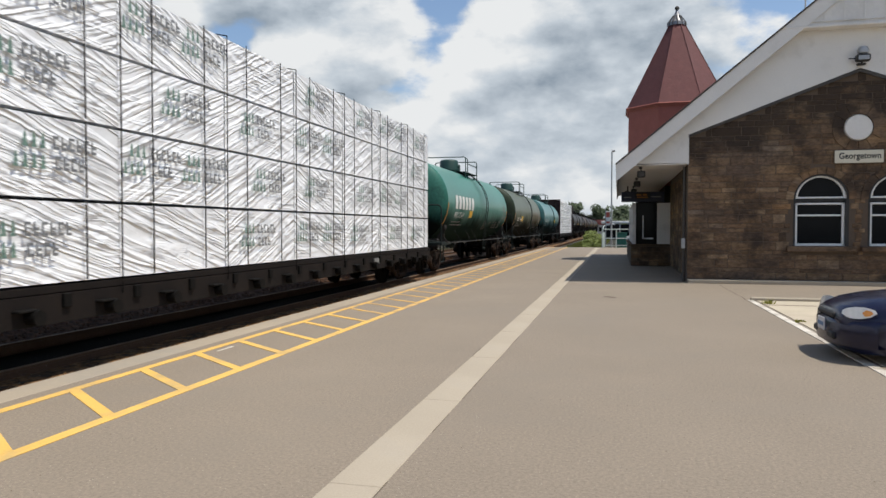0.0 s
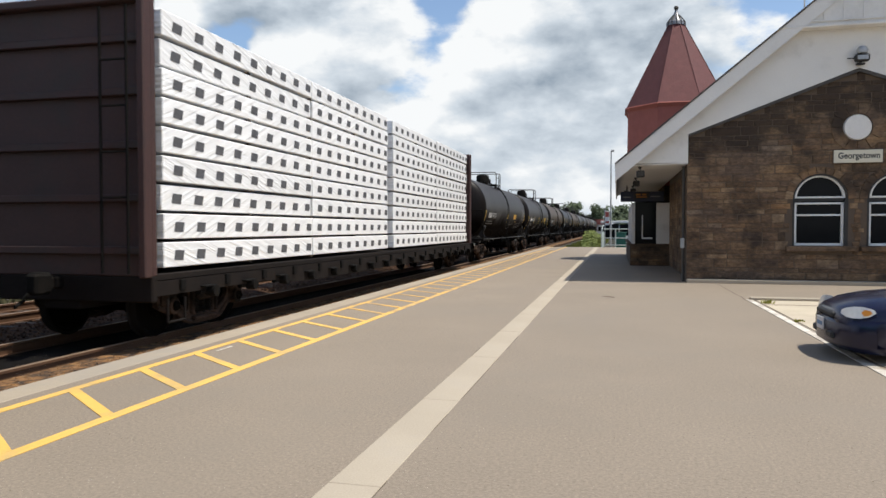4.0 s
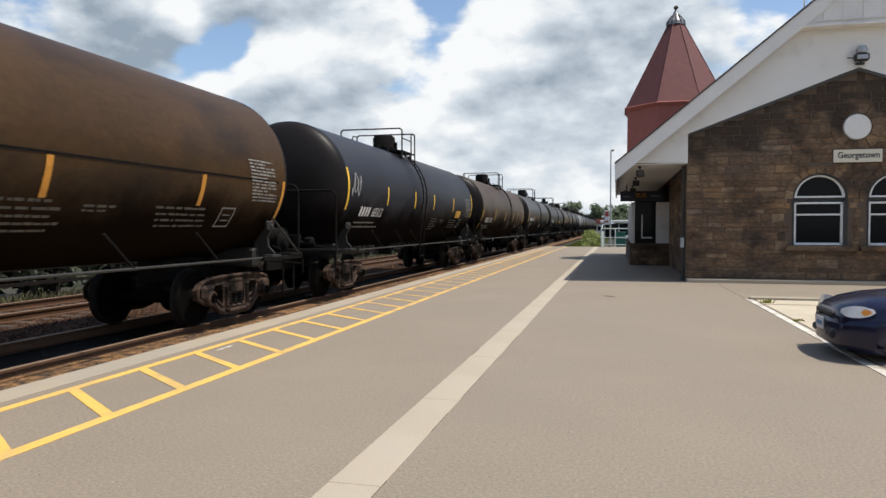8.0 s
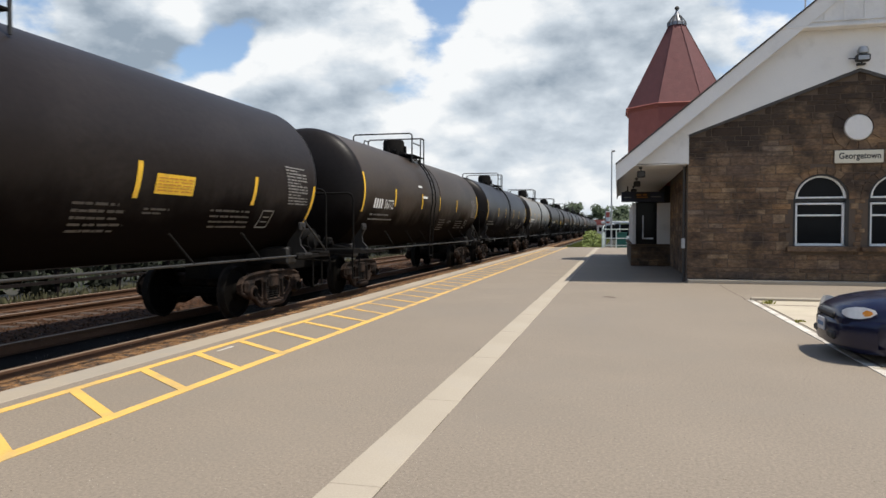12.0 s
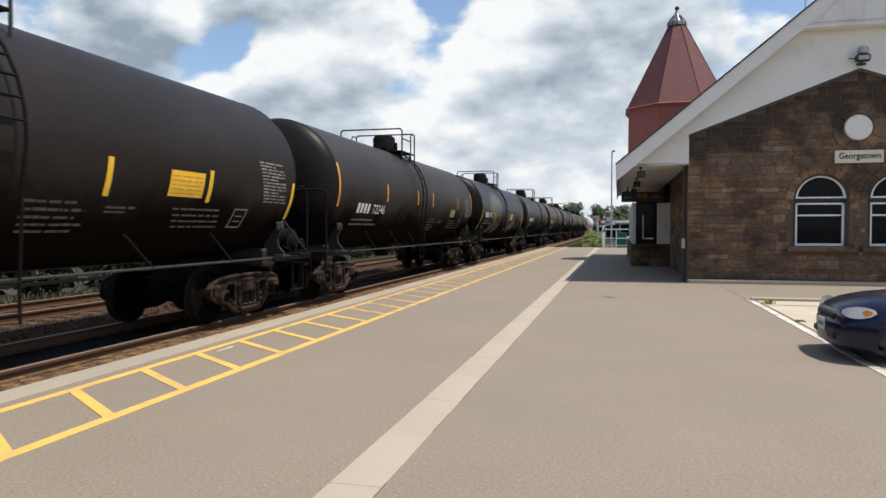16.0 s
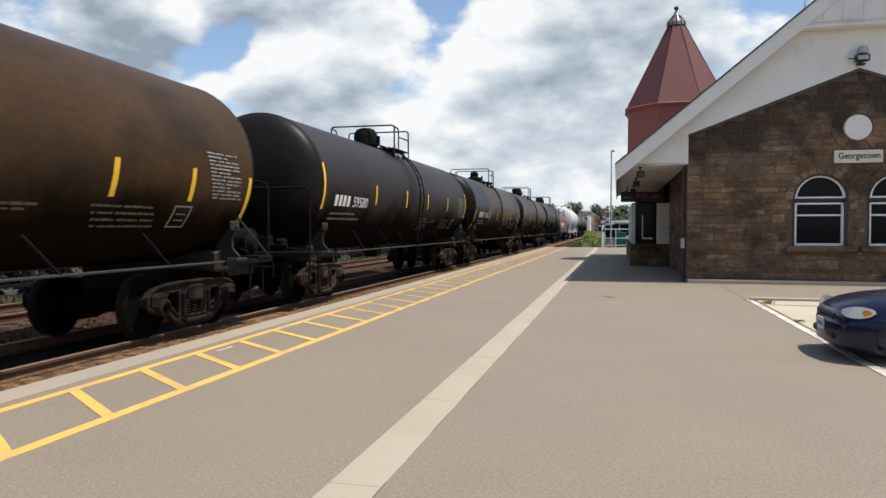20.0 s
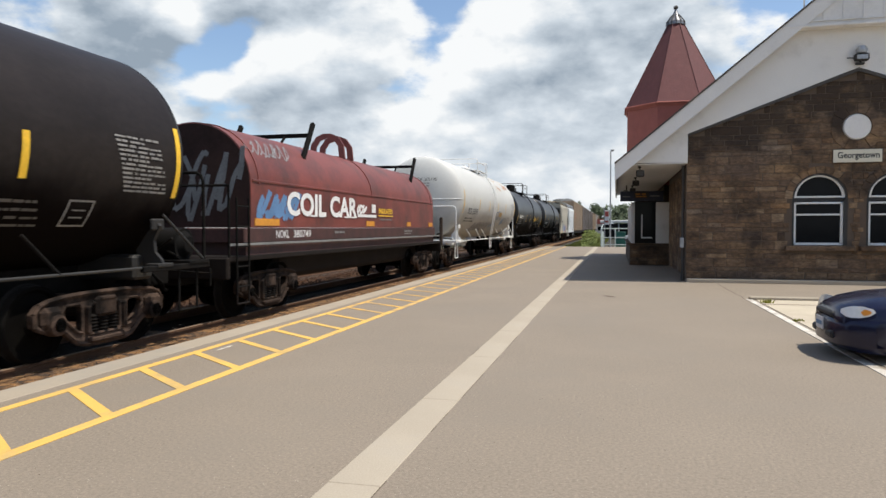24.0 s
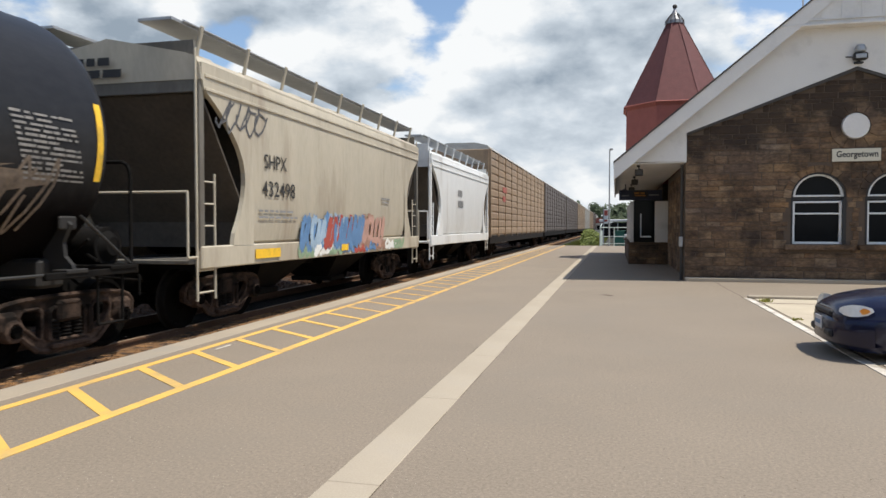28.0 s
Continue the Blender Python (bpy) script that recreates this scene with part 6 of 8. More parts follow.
# cars in order, with their place on the track at the start
lumber_car_wrapped(11.3)
teal, olive, teal_blue = paint("tank_teal", (0.075, 0.31, 0.245), 0.05, 0.3, dirt_shade=0.9, shine=0.3, spill=0.2, vary=0.14), paint("tank_olive", (0.112, 0.135, 0.078), 0.08, 0.34, dirt_shade=0.93, shine=0.25, spill=0.2, blot=(4.0, 2.35, 2.6, 0.5, (0.085, 0.062, 0.030))), paint("tank_teal_blue", (0.095, 0.29, 0.29), 0.05, 0.28, dirt_shade=0.92, shine=0.35, spill=0.2, vary=0.14)
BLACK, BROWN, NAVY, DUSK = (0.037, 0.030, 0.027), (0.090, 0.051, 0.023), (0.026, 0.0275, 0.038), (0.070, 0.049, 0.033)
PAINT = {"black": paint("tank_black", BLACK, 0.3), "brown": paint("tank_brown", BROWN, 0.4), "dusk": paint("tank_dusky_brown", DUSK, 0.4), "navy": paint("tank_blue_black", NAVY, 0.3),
         "grey": paint("tank_grey", (0.27, 0.27, 0.258), 0.12, dirt_shade=0.92, vary=0.12, spill=0.0, above=(3.72, (0.19, 0.155, 0.115))),
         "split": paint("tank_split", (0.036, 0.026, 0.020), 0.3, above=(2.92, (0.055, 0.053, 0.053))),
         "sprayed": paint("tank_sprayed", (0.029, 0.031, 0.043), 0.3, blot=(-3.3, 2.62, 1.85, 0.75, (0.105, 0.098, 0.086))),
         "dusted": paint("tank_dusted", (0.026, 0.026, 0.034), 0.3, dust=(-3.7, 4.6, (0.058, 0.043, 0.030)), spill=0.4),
         "white": paint("tank_white", (0.86, 0.86, 0.815), 0.12, 0.5, soot_color=(0.42, 0.38, 0.31), dirt_shade=0.34, shine=0.3, spill=0.0, vary=0.05)}
green_trim = dict(trim="green_trim", platform=(-1.25, 1.25), r=1.56, zc=2.58, rail_color="rail_green", dome=0.42, truck_in=0.15, housing=-0.15, back=True, ladder=0.3)
# darker copies of the green shell paints put shade on the heads
teal_shade, olive_shade, blue_shade = paint("shaded_teal", (0.05, 0.20, 0.16), 0.4, 0.5, dirt_shade=0.96), paint("shaded_olive", (0.04, 0.058, 0.038), 0.5, 0.5, dirt_shade=0.97), paint("shaded_teal_blue", (0.05, 0.15, 0.155), 0.4, 0.5, dirt_shade=0.96)
p1 = tank_car(31.7, 13.8, teal, heads=teal_shade, number="75319", code="PROX", head_text=True, stripes="stripe_orange", stripe_at=(), label="teal-green tank car with white lettering and orange edge stripes", num_at=-5.62, mark_h=0.22, mark_z=-0.58, edge_h=(-0.92, -0.05), **green_trim)
many(part("trade_name", mark_block(Shape(), -5.65, -0.24, 0.50, 6, 1.56, 2.58, 0.93), "letter_white", p1, "large white trade name as plain blocks"))
part("yellow_label", patch(Shape(), -2.94, -2.35, -0.56, -0.27, 1.56, 2.58), "stripe_yellow", p1, "faded yellow notice label")
p2 = tank_car(49.0, 13.8, olive, heads=olive_shade, number="75409", code="PROX", head_text=True, stripes="stripe_orange", stripe_at=(), label="weathered olive-green tank car with white lettering", num_at=-5.7, mark_h=0.24, mark_z=-0.55, edge_h=(-0.98, -0.09), **green_trim)
part("yellow_label", patch(Shape(), -3.86, -3.2, -0.54, -0.22, 1.56, 2.58), "stripe_yellow", p2, "faded yellow notice label")
p3 = tank_car(66.7, 14.2, teal_blue, heads=blue_shade, number="262184", code="TILX", head_text=True, stripes="stripe_white", label="blue-green tank car with white reflective stripes", num_at=-6.3, mark_h=0.255, mark_z=-0.46, stripe_at=(-4.0, -2.75, -1.2, 1.33, 3.1, 4.23), edge_h=(-0.5, 0.42), **green_trim)
part("yellow_label", patch(Shape(), 2.18, 3.1, -0.42, -0.14, 1.56, 2.58), "stripe_yellow", p3, "yellow notice label")
lumber_car_bulkhead(87.6)

COLOUR_WORDS = {"black": "sooty black tank car with yellow reflective stripes", "brown": "rust-brown tank car with yellow reflective stripes", "navy": "blue-black tank car with yellow stripes",
                "dusk": "dusky brown tank car with yellow reflective stripes", "grey": "weathered grey tank car with yellow reflective stripes", "split": "brown-black tank car with paler grey upper shell",
                "sprayed": "blue-black tank car, pale patch", "dusted": "black tank car with a dusty brown middle"}
# one dark paint for the heads of all these cars, shade included
soot_shade = paint("tank_head_shade", (0.018, 0.015, 0.014), 0.3)
MID, LOW, HIGH = (-0.36, 0.12), (-0.58, -0.09), (-0.65, -0.17)   # heights of the reflector stripes
TALL, DEEP, SHORT = (-0.56, 0.42), (-1.09, -0.12), (-0.62, -0.11)  # and of the edge stripes
Y, O = "stripe_yellow", "stripe_orange"
# place at the start, near and far rail, hatch, colour, number (text, from, to, height), stripes and their heights, edge stripes, notice, hue of the stripes
TANKS = [(108.95, -1.37, -0.01, 0.0, "black", ("59515", -6.26, -4.27, -0.46), (-0.18, 3.12), HIGH, SHORT, (2.16, 3.02, -0.45, -0.17, Y), Y),
         (125.75, -0.27, 1.24, 0.05, "black", ("59648", -6.05, -3.97, -0.48), (-3.75, -0.58, 2.44, 4.68), HIGH, DEEP, (3.69, 4.5, -0.49, -0.12, Y), Y),
         (142.65, -0.9, 0.54, 0.38, "brown", ("18256", -6.0, -4.1, -0.47), (-3.9, -1.36, 1.45, 4.43), HIGH, DEEP, None, O),
         (160.1, -1.3, 0.12, -0.05, "navy", ("68312", -6.1, -4.45, -0.7), (-4.25, -1.59, 0.7, 3.6), MID, TALL, (4.3, 5.1, -0.6, -0.33, Y), Y),
         (177.35, -0.17, 1.33, 0.2, "brown", ("70252", -6.3, -4.38, -0.73), (-3.87, -0.55, 2.49, 4.31), LOW, DEEP, None, Y),
         (194.95, -0.95, 0.58, 0.35, "split", ("67503", -6.29, -4.2, -0.5), (-4.11, -1.45, 0.97, 3.87), (-0.5, 0.0), (-0.71, 0.25), (0.75, 1.6, -0.95, -0.66, "stencil_dim"), Y),
         (212.53, -0.99, 0.43, 0.33, "black", ("59514", -6.42, -4.44, -0.49), (-4.12, -1.52, 1.85, 4.88), LOW, DEEP, (2.29, 3.18, -0.5, -0.22, Y), Y),
         (229.9, -1.3, 0.13, -0.1, "dusk", ("56772", -6.33, -4.77, -0.44), (-4.68, -1.9, 0.4, 3.0), MID, TALL, None, Y),
         (246.9, -1.3, 0.13, -0.05, "navy", None, (-4.1, -1.7, 1.25, 3.6), MID, TALL, None, Y),
         (263.8, -1.28, 0.16, -0.1, "grey", ("56776", -6.41, -4.62, -0.51), (-4.52, -1.85, 0.47, 3.6), MID, TALL, None, Y),
         (280.6, -0.35, 1.17, -0.05, "black", ("59644", -6.13, -4.08, -0.5), (-3.96, -2.07, -0.28, 2.03, 4.24), LOW, DEEP, (3.32, 4.15, -0.52, -0.15, Y), Y),
         (297.25, -0.95, 0.41, 0.3, "black", ("72246", -5.97, -3.95, -0.6), (-3.93, -0.95, 0.87, 4.6), (-0.25, 0.2), (-0.48, 0.5), (3.65, 4.35, -0.56, -0.28, "label_faded"), O),
         (314.3, -1.32, 0.08, 0.0, "sprayed", ("18272", -6.23, -4.35, -0.44), (-3.66, -1.9, 0.5, 3.42), HIGH, DEEP, (1.75, 2.55, -0.5, -0.17, Y), Y),
         (331.0, -0.13, 1.28, 0.15, "black", ("69600", -5.78, -3.75, -0.48), (), MID, None, None, Y),
         (347.8, -1.01, 0.35, 0.19, "brown", ("71344", -5.73, -4.05, -0.51), (-3.83, -1.63, 0.75, 3.75, 5.4), LOW, DEEP, None, Y),
         (365.1, -0.73, 0.73, -0.45, "black", ("59580", -6.45, -4.4, -0.47), (-3.85, -1.15, 1.24, 3.96), MID, TALL, None, Y),
         (381.6, -1.23, 0.19, 0.0, "dusted", ("37683", -6.16, -4.06, -0.47), (-3.58, -1.34, 0.92, 2.16, 3.4), LOW, DEEP, None, Y),
         (398.1, -0.9, 0.6, 0.1, "dusk", None, (-3.9, -1.7, 0.8, 3.6), MID, TALL, None, Y),
         (414.6, -0.52, 1.0, -0.26, "black", None, (-4.09, -0.75, 1.7, 4.37), (-0.45, 0.05), TALL, None, Y)]
LONG = {4: 14.8, 5: 14.8, 6: 14.75, 11: 14.6}   # longer shells than the rest
ROUND, KNOB = (1, 10, 15), (6, 16)
for i, (y0, near_rail, far_rail, hatch, colour, mark, at, heights, edges, note, hue) in enumerate(TANKS):
    straight = LONG.get(i, 14.3)
    words = COLOUR_WORDS[colour] + (" and a yellow label" if note and note[4] == Y else "") + (" and graffiti" if i in (12, 14, 18) else "")
    back = hatch < (near_rail + far_rail) / 2 - 0.1
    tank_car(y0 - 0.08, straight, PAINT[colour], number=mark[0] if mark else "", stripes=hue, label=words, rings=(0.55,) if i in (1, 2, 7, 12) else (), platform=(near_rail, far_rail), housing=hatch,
             heads=soot_shade, stripe_at=[a + 0.08 for a in at], stripe_h=heights, arc=edges is not None, edge_h=edges or TALL, back=back, notice=note, num_at=mark[1] if mark else None, num_end=mark[2] if mark else None, mark_z=mark[3] if mark else -0.47, mark_h=0.245,
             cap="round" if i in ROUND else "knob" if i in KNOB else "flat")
TANK_CARS = [ob for ob, y in MOVERS if ob.name.startswith("tank_car")][3:]
part("jacket_seam", patch(Shape(), -6.9, 6.9, -0.16, -0.13, 1.5, 2.56, 0.006), "black_iron", TANK_CARS[2], "dark lapped seam along the jacket")
# spray-paint tags and plates of single cars
many(part("graffiti", scrawl(-2.6, -1.12, 1.6, 0.7, 1.5, 2.56, 3, 0.02), "stencil_dim", TANK_CARS[1], "faded scrawled tag"))
part("rusty_plate", patch(Shape(), -2.75, -2.0, -0.66, -0.44, 1.5, 2.56), "graffiti_rust", TANK_CARS[2], "rusty plate on the shell")
many(part("graffiti", scrawl(-3.75, -0.86, 0.7, 0.4, 1.5, 2.56, 6, 0.018), "tag_grey", TANK_CARS[2], "small pale tag"))
many(part("graffiti", scrawl(-6.85, -0.2, 0.55, 0.55, 1.5, 2.56, 2, 0.022), "tag_grey", TANK_CARS[3], "small pale tag"))
part("white_tick", patch(Shape(), -2.2, -1.8, 0.30, 0.36, 1.5, 2.56), "letter_white", TANK_CARS[7])
part("white_tick", patch(Shape(), -1.8, -1.25, -0.02, 0.05, 1.5, 2.56), "letter_white", TANK_CARS[7])
many(part("graffiti", scrawl(-4.4, -1.35, 3.0, 0.75, 1.5, 2.56, 4, 0.024), "panel_pale", TANK_CARS[12], "long pale outlined tag"))
many(part("graffiti", scrawl(2.0, -1.3, 1.7, 0.85, 1.5, 2.56, 7, 0.018), "panel_pale", TANK_CARS[12], "pale outlined tag"))
many(part("graffiti", scrawl(1.15, -1.28, 2.2, 0.5, 1.5, 2.56, 11, 0.016), "panel_pale", TANK_CARS[12], "pale outlined tag"))
many(part("graffiti", scrawl(2.3, -1.0, 1.3, 0.4, 1.5, 2.56, 13, 0.014), "panel_pale", TANK_CARS[12], "pale outlined tag"))
part("notice_panel", patch(Shape(), 0.95, 1.6, -0.62, 0.02, 1.5, 2.56, 0.006), "letter_black", TANK_CARS[12], "black panel with small white lines")
many(part("panel_lines", bars([(1.0, -0.56 + 0.085 * k, 0.55, 0.045) for k in range(7)], 1.5, 2.56), "panel_pale", TANK_CARS[12]))
many(part("graffiti", scrawl(-3.75, -1.3, 1.35, 0.95, 1.5, 2.56, 9, 0.035), "panel_pale", TANK_CARS[14], "pale looping tag"))
many(part("graffiti", patch(patch(Shape(), -4.9, -4.3, -1.02, -0.90, 1.5, 2.56), -4.3, -3.8, -0.90, -0.80, 1.5, 2.56), "panel_pale", TANK_CARS[14], "pale arrow stroke"))
many(part("graffiti", scrawl(-2.4, -0.88, 0.75, 0.2, 1.5, 2.56, 5, 0.025), "panel_pale", TANK_CARS[14], "small pale tag"))
FIGURE = [[(-0.02, 0.0), (0.16, 0.62), (0.06, 0.66)], [(0.16, 0.62), (0.52, 0.66), (0.75, 0.58), (0.95, 0.60)], [(0.52, 0.66), (0.60, 0.86), (0.44, 0.90), (0.46, 0.72)], [(0.2, 0.55), (-0.1, 0.05), (-0.2, -0.02), (0.25, 0.0)], [(0.60, 0.6), (0.30, -0.12), (0.62, -0.10)], [(0.78, 0.45), (0.56, -0.08), (0.3, -0.14)]]
stick = Shape()
for line in FIGURE:
    for (a0, b0), (a1, b1) in zip(line, line[1:]):
        d = Vector((a1 - a0, b1 - b0))
        q = Vector((-d.y, d.x)).normalized() * 0.017
        stick.add(bent([(a0 + q.x - 1.45, b0 + q.y - 1.05), (a1 + q.x - 1.45, b1 + q.y - 1.05), (a1 - q.x - 1.45, b1 - q.y - 1.05), (a0 - q.x - 1.45, b0 - q.y - 1.05)], 1.5, 2.56, 0.016), [(0, 1, 2, 3)])
many(part("graffiti", stick, "stripe_white", TANK_CARS[18], "white chalk stick drawing"))
coil_car(430.66)
cpc = tank_car(447.2, 14.15, PAINT["white"], r=1.66, zc=2.76, number="205195", code="CPCX", head_text=True, mark_z=-0.62, mark_h=0.26, stripe_at=(-3.74, -1.28, 1.22, 3.67), stripe_h=(-0.4, 0.06), edge_h=(-0.6, 0.34), letters="letter_black", stripes="stripe_yellow", trim="white_metal", frame_color="black_iron", hoop="white_metal", rail_color="white_metal", platform=(-1.0, 1.55), cap="low", housing=-0.1, ladder=-0.4, notice=(1.79, 2.69, -0.63, -0.39, "stripe_yellow"),
         label="large white tank car with white frame and rust stains", truck_in=0.0, num_at=-6.1, panel="tag_grey", gear="black_iron")
tag = Shape()
for pts in (((0.3, -1.19), (0.45, -1.06), (0.62, -1.16), (0.5, -1.32), (0.3, -1.19)), ((0.5, -1.1), (0.75, -1.08), (0.92, -1.12), (0.9, -1.3)), ((0.9, -1.2), (1.2, -1.0), (1.5, -0.72), (1.85, -0.7), (1.98, -0.95), (1.8, -1.25)),
            ((0.88, -0.84), (0.97, -0.5), (1.3, -0.38), (1.55, -0.5), (1.35, -0.7), (0.9, -0.86)), ((1.4, -0.42), (1.8, -0.36), (2.2, -0.4), (2.2, -0.6), (1.95, -0.62), (1.9, -0.45)), ((1.0, -1.2), (1.25, -1.1), (1.3, -1.4), (1.5, -2.05)),
            ((1.5, -2.05), (2.1, -1.92), (2.0, -1.5), (1.75, -1.15)), ((1.3, -1.05), (1.55, -1.0), (1.6, -1.5), (1.75, -1.98)), ((1.6, -0.95), (1.85, -1.1), (1.9, -1.6)), ((0.9, -1.3), (1.05, -1.7), (1.5, -2.05))):
    stroke(tag, pts, 1.66, 2.76, 0.022)
many(part("graffiti", tag, "tag_blue", cpc, "blue outlined spray-paint drawing"))
tag = Shape()
for pts in (((3.17, -1.1), (3.2, -0.8), (3.32, -1.0), (3.42, -0.8), (3.45, -1.1)), ((3.52, -1.12), (3.5, -0.78), (3.7, -0.82), (3.66, -0.96), (3.54, -0.98))):
    stroke(tag, pts, 1.66, 2.76, 0.04)
many(part("graffiti", tag, "tag_blue", cpc, "small blue tag"))
many(part("graffiti", scrawl(-3.8, -1.5, 3.9, 0.55, 1.66, 2.76, 21, 0.028), "tag_dull", cpc, "dull violet-grey graffiti over the grime"))
M["rust_bloom"] = mat("rust_bloom", (0.44, 0.21, 0.09), 0.8, vary=0.4, scale=4, fine=25)
rr = random.Random(31)
for y0, y1, h0, h1, n in ((2.3, 3.2, 1.15, 0.82, 7), (4.5, 6.3, 1.32, 0.98, 14)):
    bloom = Shape()
    for k in range(n):
        y, h = rr.uniform(y0, y1 - 0.25), rr.uniform(h1 + 0.08, h0)
        stroke(bloom, ((y, h), (y + 0.12, h - 0.03), (y + rr.uniform(0.15, 0.45), h - rr.uniform(0.05, 0.2))), 1.66, 2.76, rr.uniform(0.012, 0.045), 0.005 + 0.0005 * k)
    many(part("rust_bloom", bloom, "rust_bloom", cpc, "orange rust bloom along the top"))
seam = Shape().tube([(1.655 * math.sin(a), -7.075 - 0.48 * math.cos(a) - 0.004, 2.72) for a in [math.pi * (k / 24 - 0.5) for k in range(1, 24)]], 0.012, 5)
part("head_seam", seam, "white_metal", cpc, "weld seam across the head")
M["rust_run"] = mat("rust_run", (0.47, 0.33, 0.18), 0.7, vary=0.3, scale=3, fine=20)
M["soot_run"] = mat("soot_run", (0.30, 0.27, 0.24), 0.7, vary=0.35, scale=3, fine=20)
rw = random.Random(8)
for k in range(27):
    y, wd, rust = rw.uniform(1.6, 6.9), rw.uniform(0.012, 0.05), k < 22
    if not rust:
        y = rw.uniform(-6.9, -5.9)
    h0 = rw.uniform(1.75, 2.2) if rust else rw.uniform(-1.0, -0.7)
    h1 = h0 - rw.uniform(0.3, 1.0)
    V = [(y - wd, h0), (y + wd, h0), (y + wd * 0.9, (h0 + h1) / 2), (y + wd * 0.2, h1), (y - wd * 0.2, h1), (y - wd * 0.9, (h0 + h1) / 2)]
    part("rust_streak" if rust else "dirt_streak", Shape().add(bent(V, 1.66, 2.76, 0.006), [(0, 1, 2, 5), (5, 2, 3, 4)]), "rust_run" if rust else "soot_run", cpc, "rust run below the seam" if rust else "grey dirt run")
M["patch_tan"] = mat("patch_tan", (0.15, 0.115, 0.085), 0.8, vary=0.5, scale=4, fine=20)
coal = paint("tank_coal_black", (0.034, 0.034, 0.036), 0.25, 0.36, shine=0.2)
tank_car(464.0, 14.2, coal, number="2978", head_text=True, stripe_at=(-2.75, -0.6, 1.8, 4.1), stripe_h=(-0.56, -0.1), edge_h=(-1.01, -0.08), mark_h=0.24, mark_z=-0.42, num_end=-4.45, notice=(2.15, 2.85, -0.52, -0.26, Y), label="clean black tank car with white lettering and yellow label", truck_in=0.1, num_at=-6.25, platform=(-1.15, 1.45), dome=0.31, housing=0.05, back=True, r=1.54, zc=2.58)
srix = tank_car(481.2, 15.3, coal, number="25059", code="SRIX", head_text=True, stripe_at=(-4.55, -1.64, 1.82, 4.5), stripe_h=(-0.32, 0.12), edge_h=(-0.48, 0.43), mark_z=-0.72, mark_h=0.22, label="black tank car with worn paint patches", truck_in=0.0, num_at=-6.65, platform=(-1.1, 1.2), dome=0.31, housing=-0.05, back=True, r=1.58, zc=2.6, graffiti=[(-1.0, -1.0, 0.45, 0.6, "letter_dim"), (-3.5, -1.15, 0.9, 0.75, "patch_tan"), (4.3, -1.2, 2.6, 0.9, "patch_tan")])
part("worn_patch", blot(blot(Shape(), -2.95, -0.72, 0.42, 0.36, 1.58, 2.6, 3), -3.3, -1.0, 0.16, 0.14, 1.58, 2.6, 4), "patch_tan", srix, "tan patch of worn paint")
part("worn_patch", blot(Shape(), 5.4, -0.55, 1.7, 0.26, 1.58, 2.6, 5), "patch_tan", srix, "tan patch of worn paint")
hopper_car(496.8, 5.9, "hopper_grey", "weathered pale grey covered hopper car with graffiti", "432498", True)
hopper_car(509.7, 5.4, "hopper_white", "clean white covered hopper car")
for k, (colour, logo) in enumerate((("rack_tan", "tag_red"), ("rack_dark", None), ("rack_dark", None), ("rack_tan", None), ("rack_grey", None), ("rack_tan", None), ("rack_dark", None), ("rack_grey", None))):
    autorack(529.6 + 27.9 * k, colour, logo)
# ---- station house ----
WALL_Y, CX, VERGE_Y, BARGE_Y = 22.2, 6.52, 22.1, 21.72
station = thing("station_house", "brown rubble-stone station with white gable and grey roof", "building", kind="structure")


def gable_top(x):
    return 4.36 + (6.05 - 4.36) * (1 - abs(x - CX) / (CX - 2.0))


def roof_z(x):
    return 3.50 + 0.823 * (x if x < CX else 2 * CX - x)


def wall_columns(s, x0, x1, y0, y1, low, high, n=1):
    for i in range(n):
        a, b = x0 + (x1 - x0) * i / n, x0 + (x1 - x0) * (i + 1) / n
        la, lb, ha, hb = low(a), low(b), high(a), high(b)
        s.prism([(a, la), (b, lb), (b, hb), (a, ha)], "y", y0, y1)


WIN = [(4.88, 6.32), (6.80, 8.24)]
SILL, SPRING = 1.10, 2.42
wall = Shape()
xs = [2.0, WIN[0][0], WIN[0][1], WIN[1][0], WIN[1][1], 2 * CX - 2.0]
for i in range(5):
    a, b = xs[i], xs[i + 1]
    if i in (1, 3):
        c, r = (a + b) / 2, (b - a) / 2
        wall_columns(wall, a, b, WALL_Y, WALL_Y + 0.5, lambda x: 0, lambda x: SILL)
        wall_columns(wall, a, b, WALL_Y, WALL_Y + 0.5, lambda x: SPRING + math.sqrt(max(0, r * r - (x - c) ** 2)), gable_top, 16)
    elif a < CX < b:
        wall_columns(wall, a, CX, WALL_Y, WALL_Y + 0.5, lambda x: 0, gable_top)
        wall_columns(wall, CX, b, WALL_Y, WALL_Y + 0.5, lambda x: 0, gable_top)
    else:
        wall_columns(wall, a, b, WALL_Y, WALL_Y + 0.5, lambda x: 0, gable_top)
front = part("wall_front", wall, "mortar", station)
side_wall = part("wall_side", Shape().box((2.4, 27.1, 1.8), (0.5, 8.8, 3.6)).box((2.4, 40, 1.8), (0.5, 9.6, 3.6)), "mortar", station)
part("wall_back", Shape().box((6.6, 44.7, 2.2), (9.0, 0.4, 4.4)).box((2 * CX - 2.2, 33.6, 2.2), (0.4, 21.8, 4.4)), "mortar", station)
part("floor", Shape().box((6.5, 33.5, 0.06), (8.4, 22.0, 0.1)), "concrete", station)

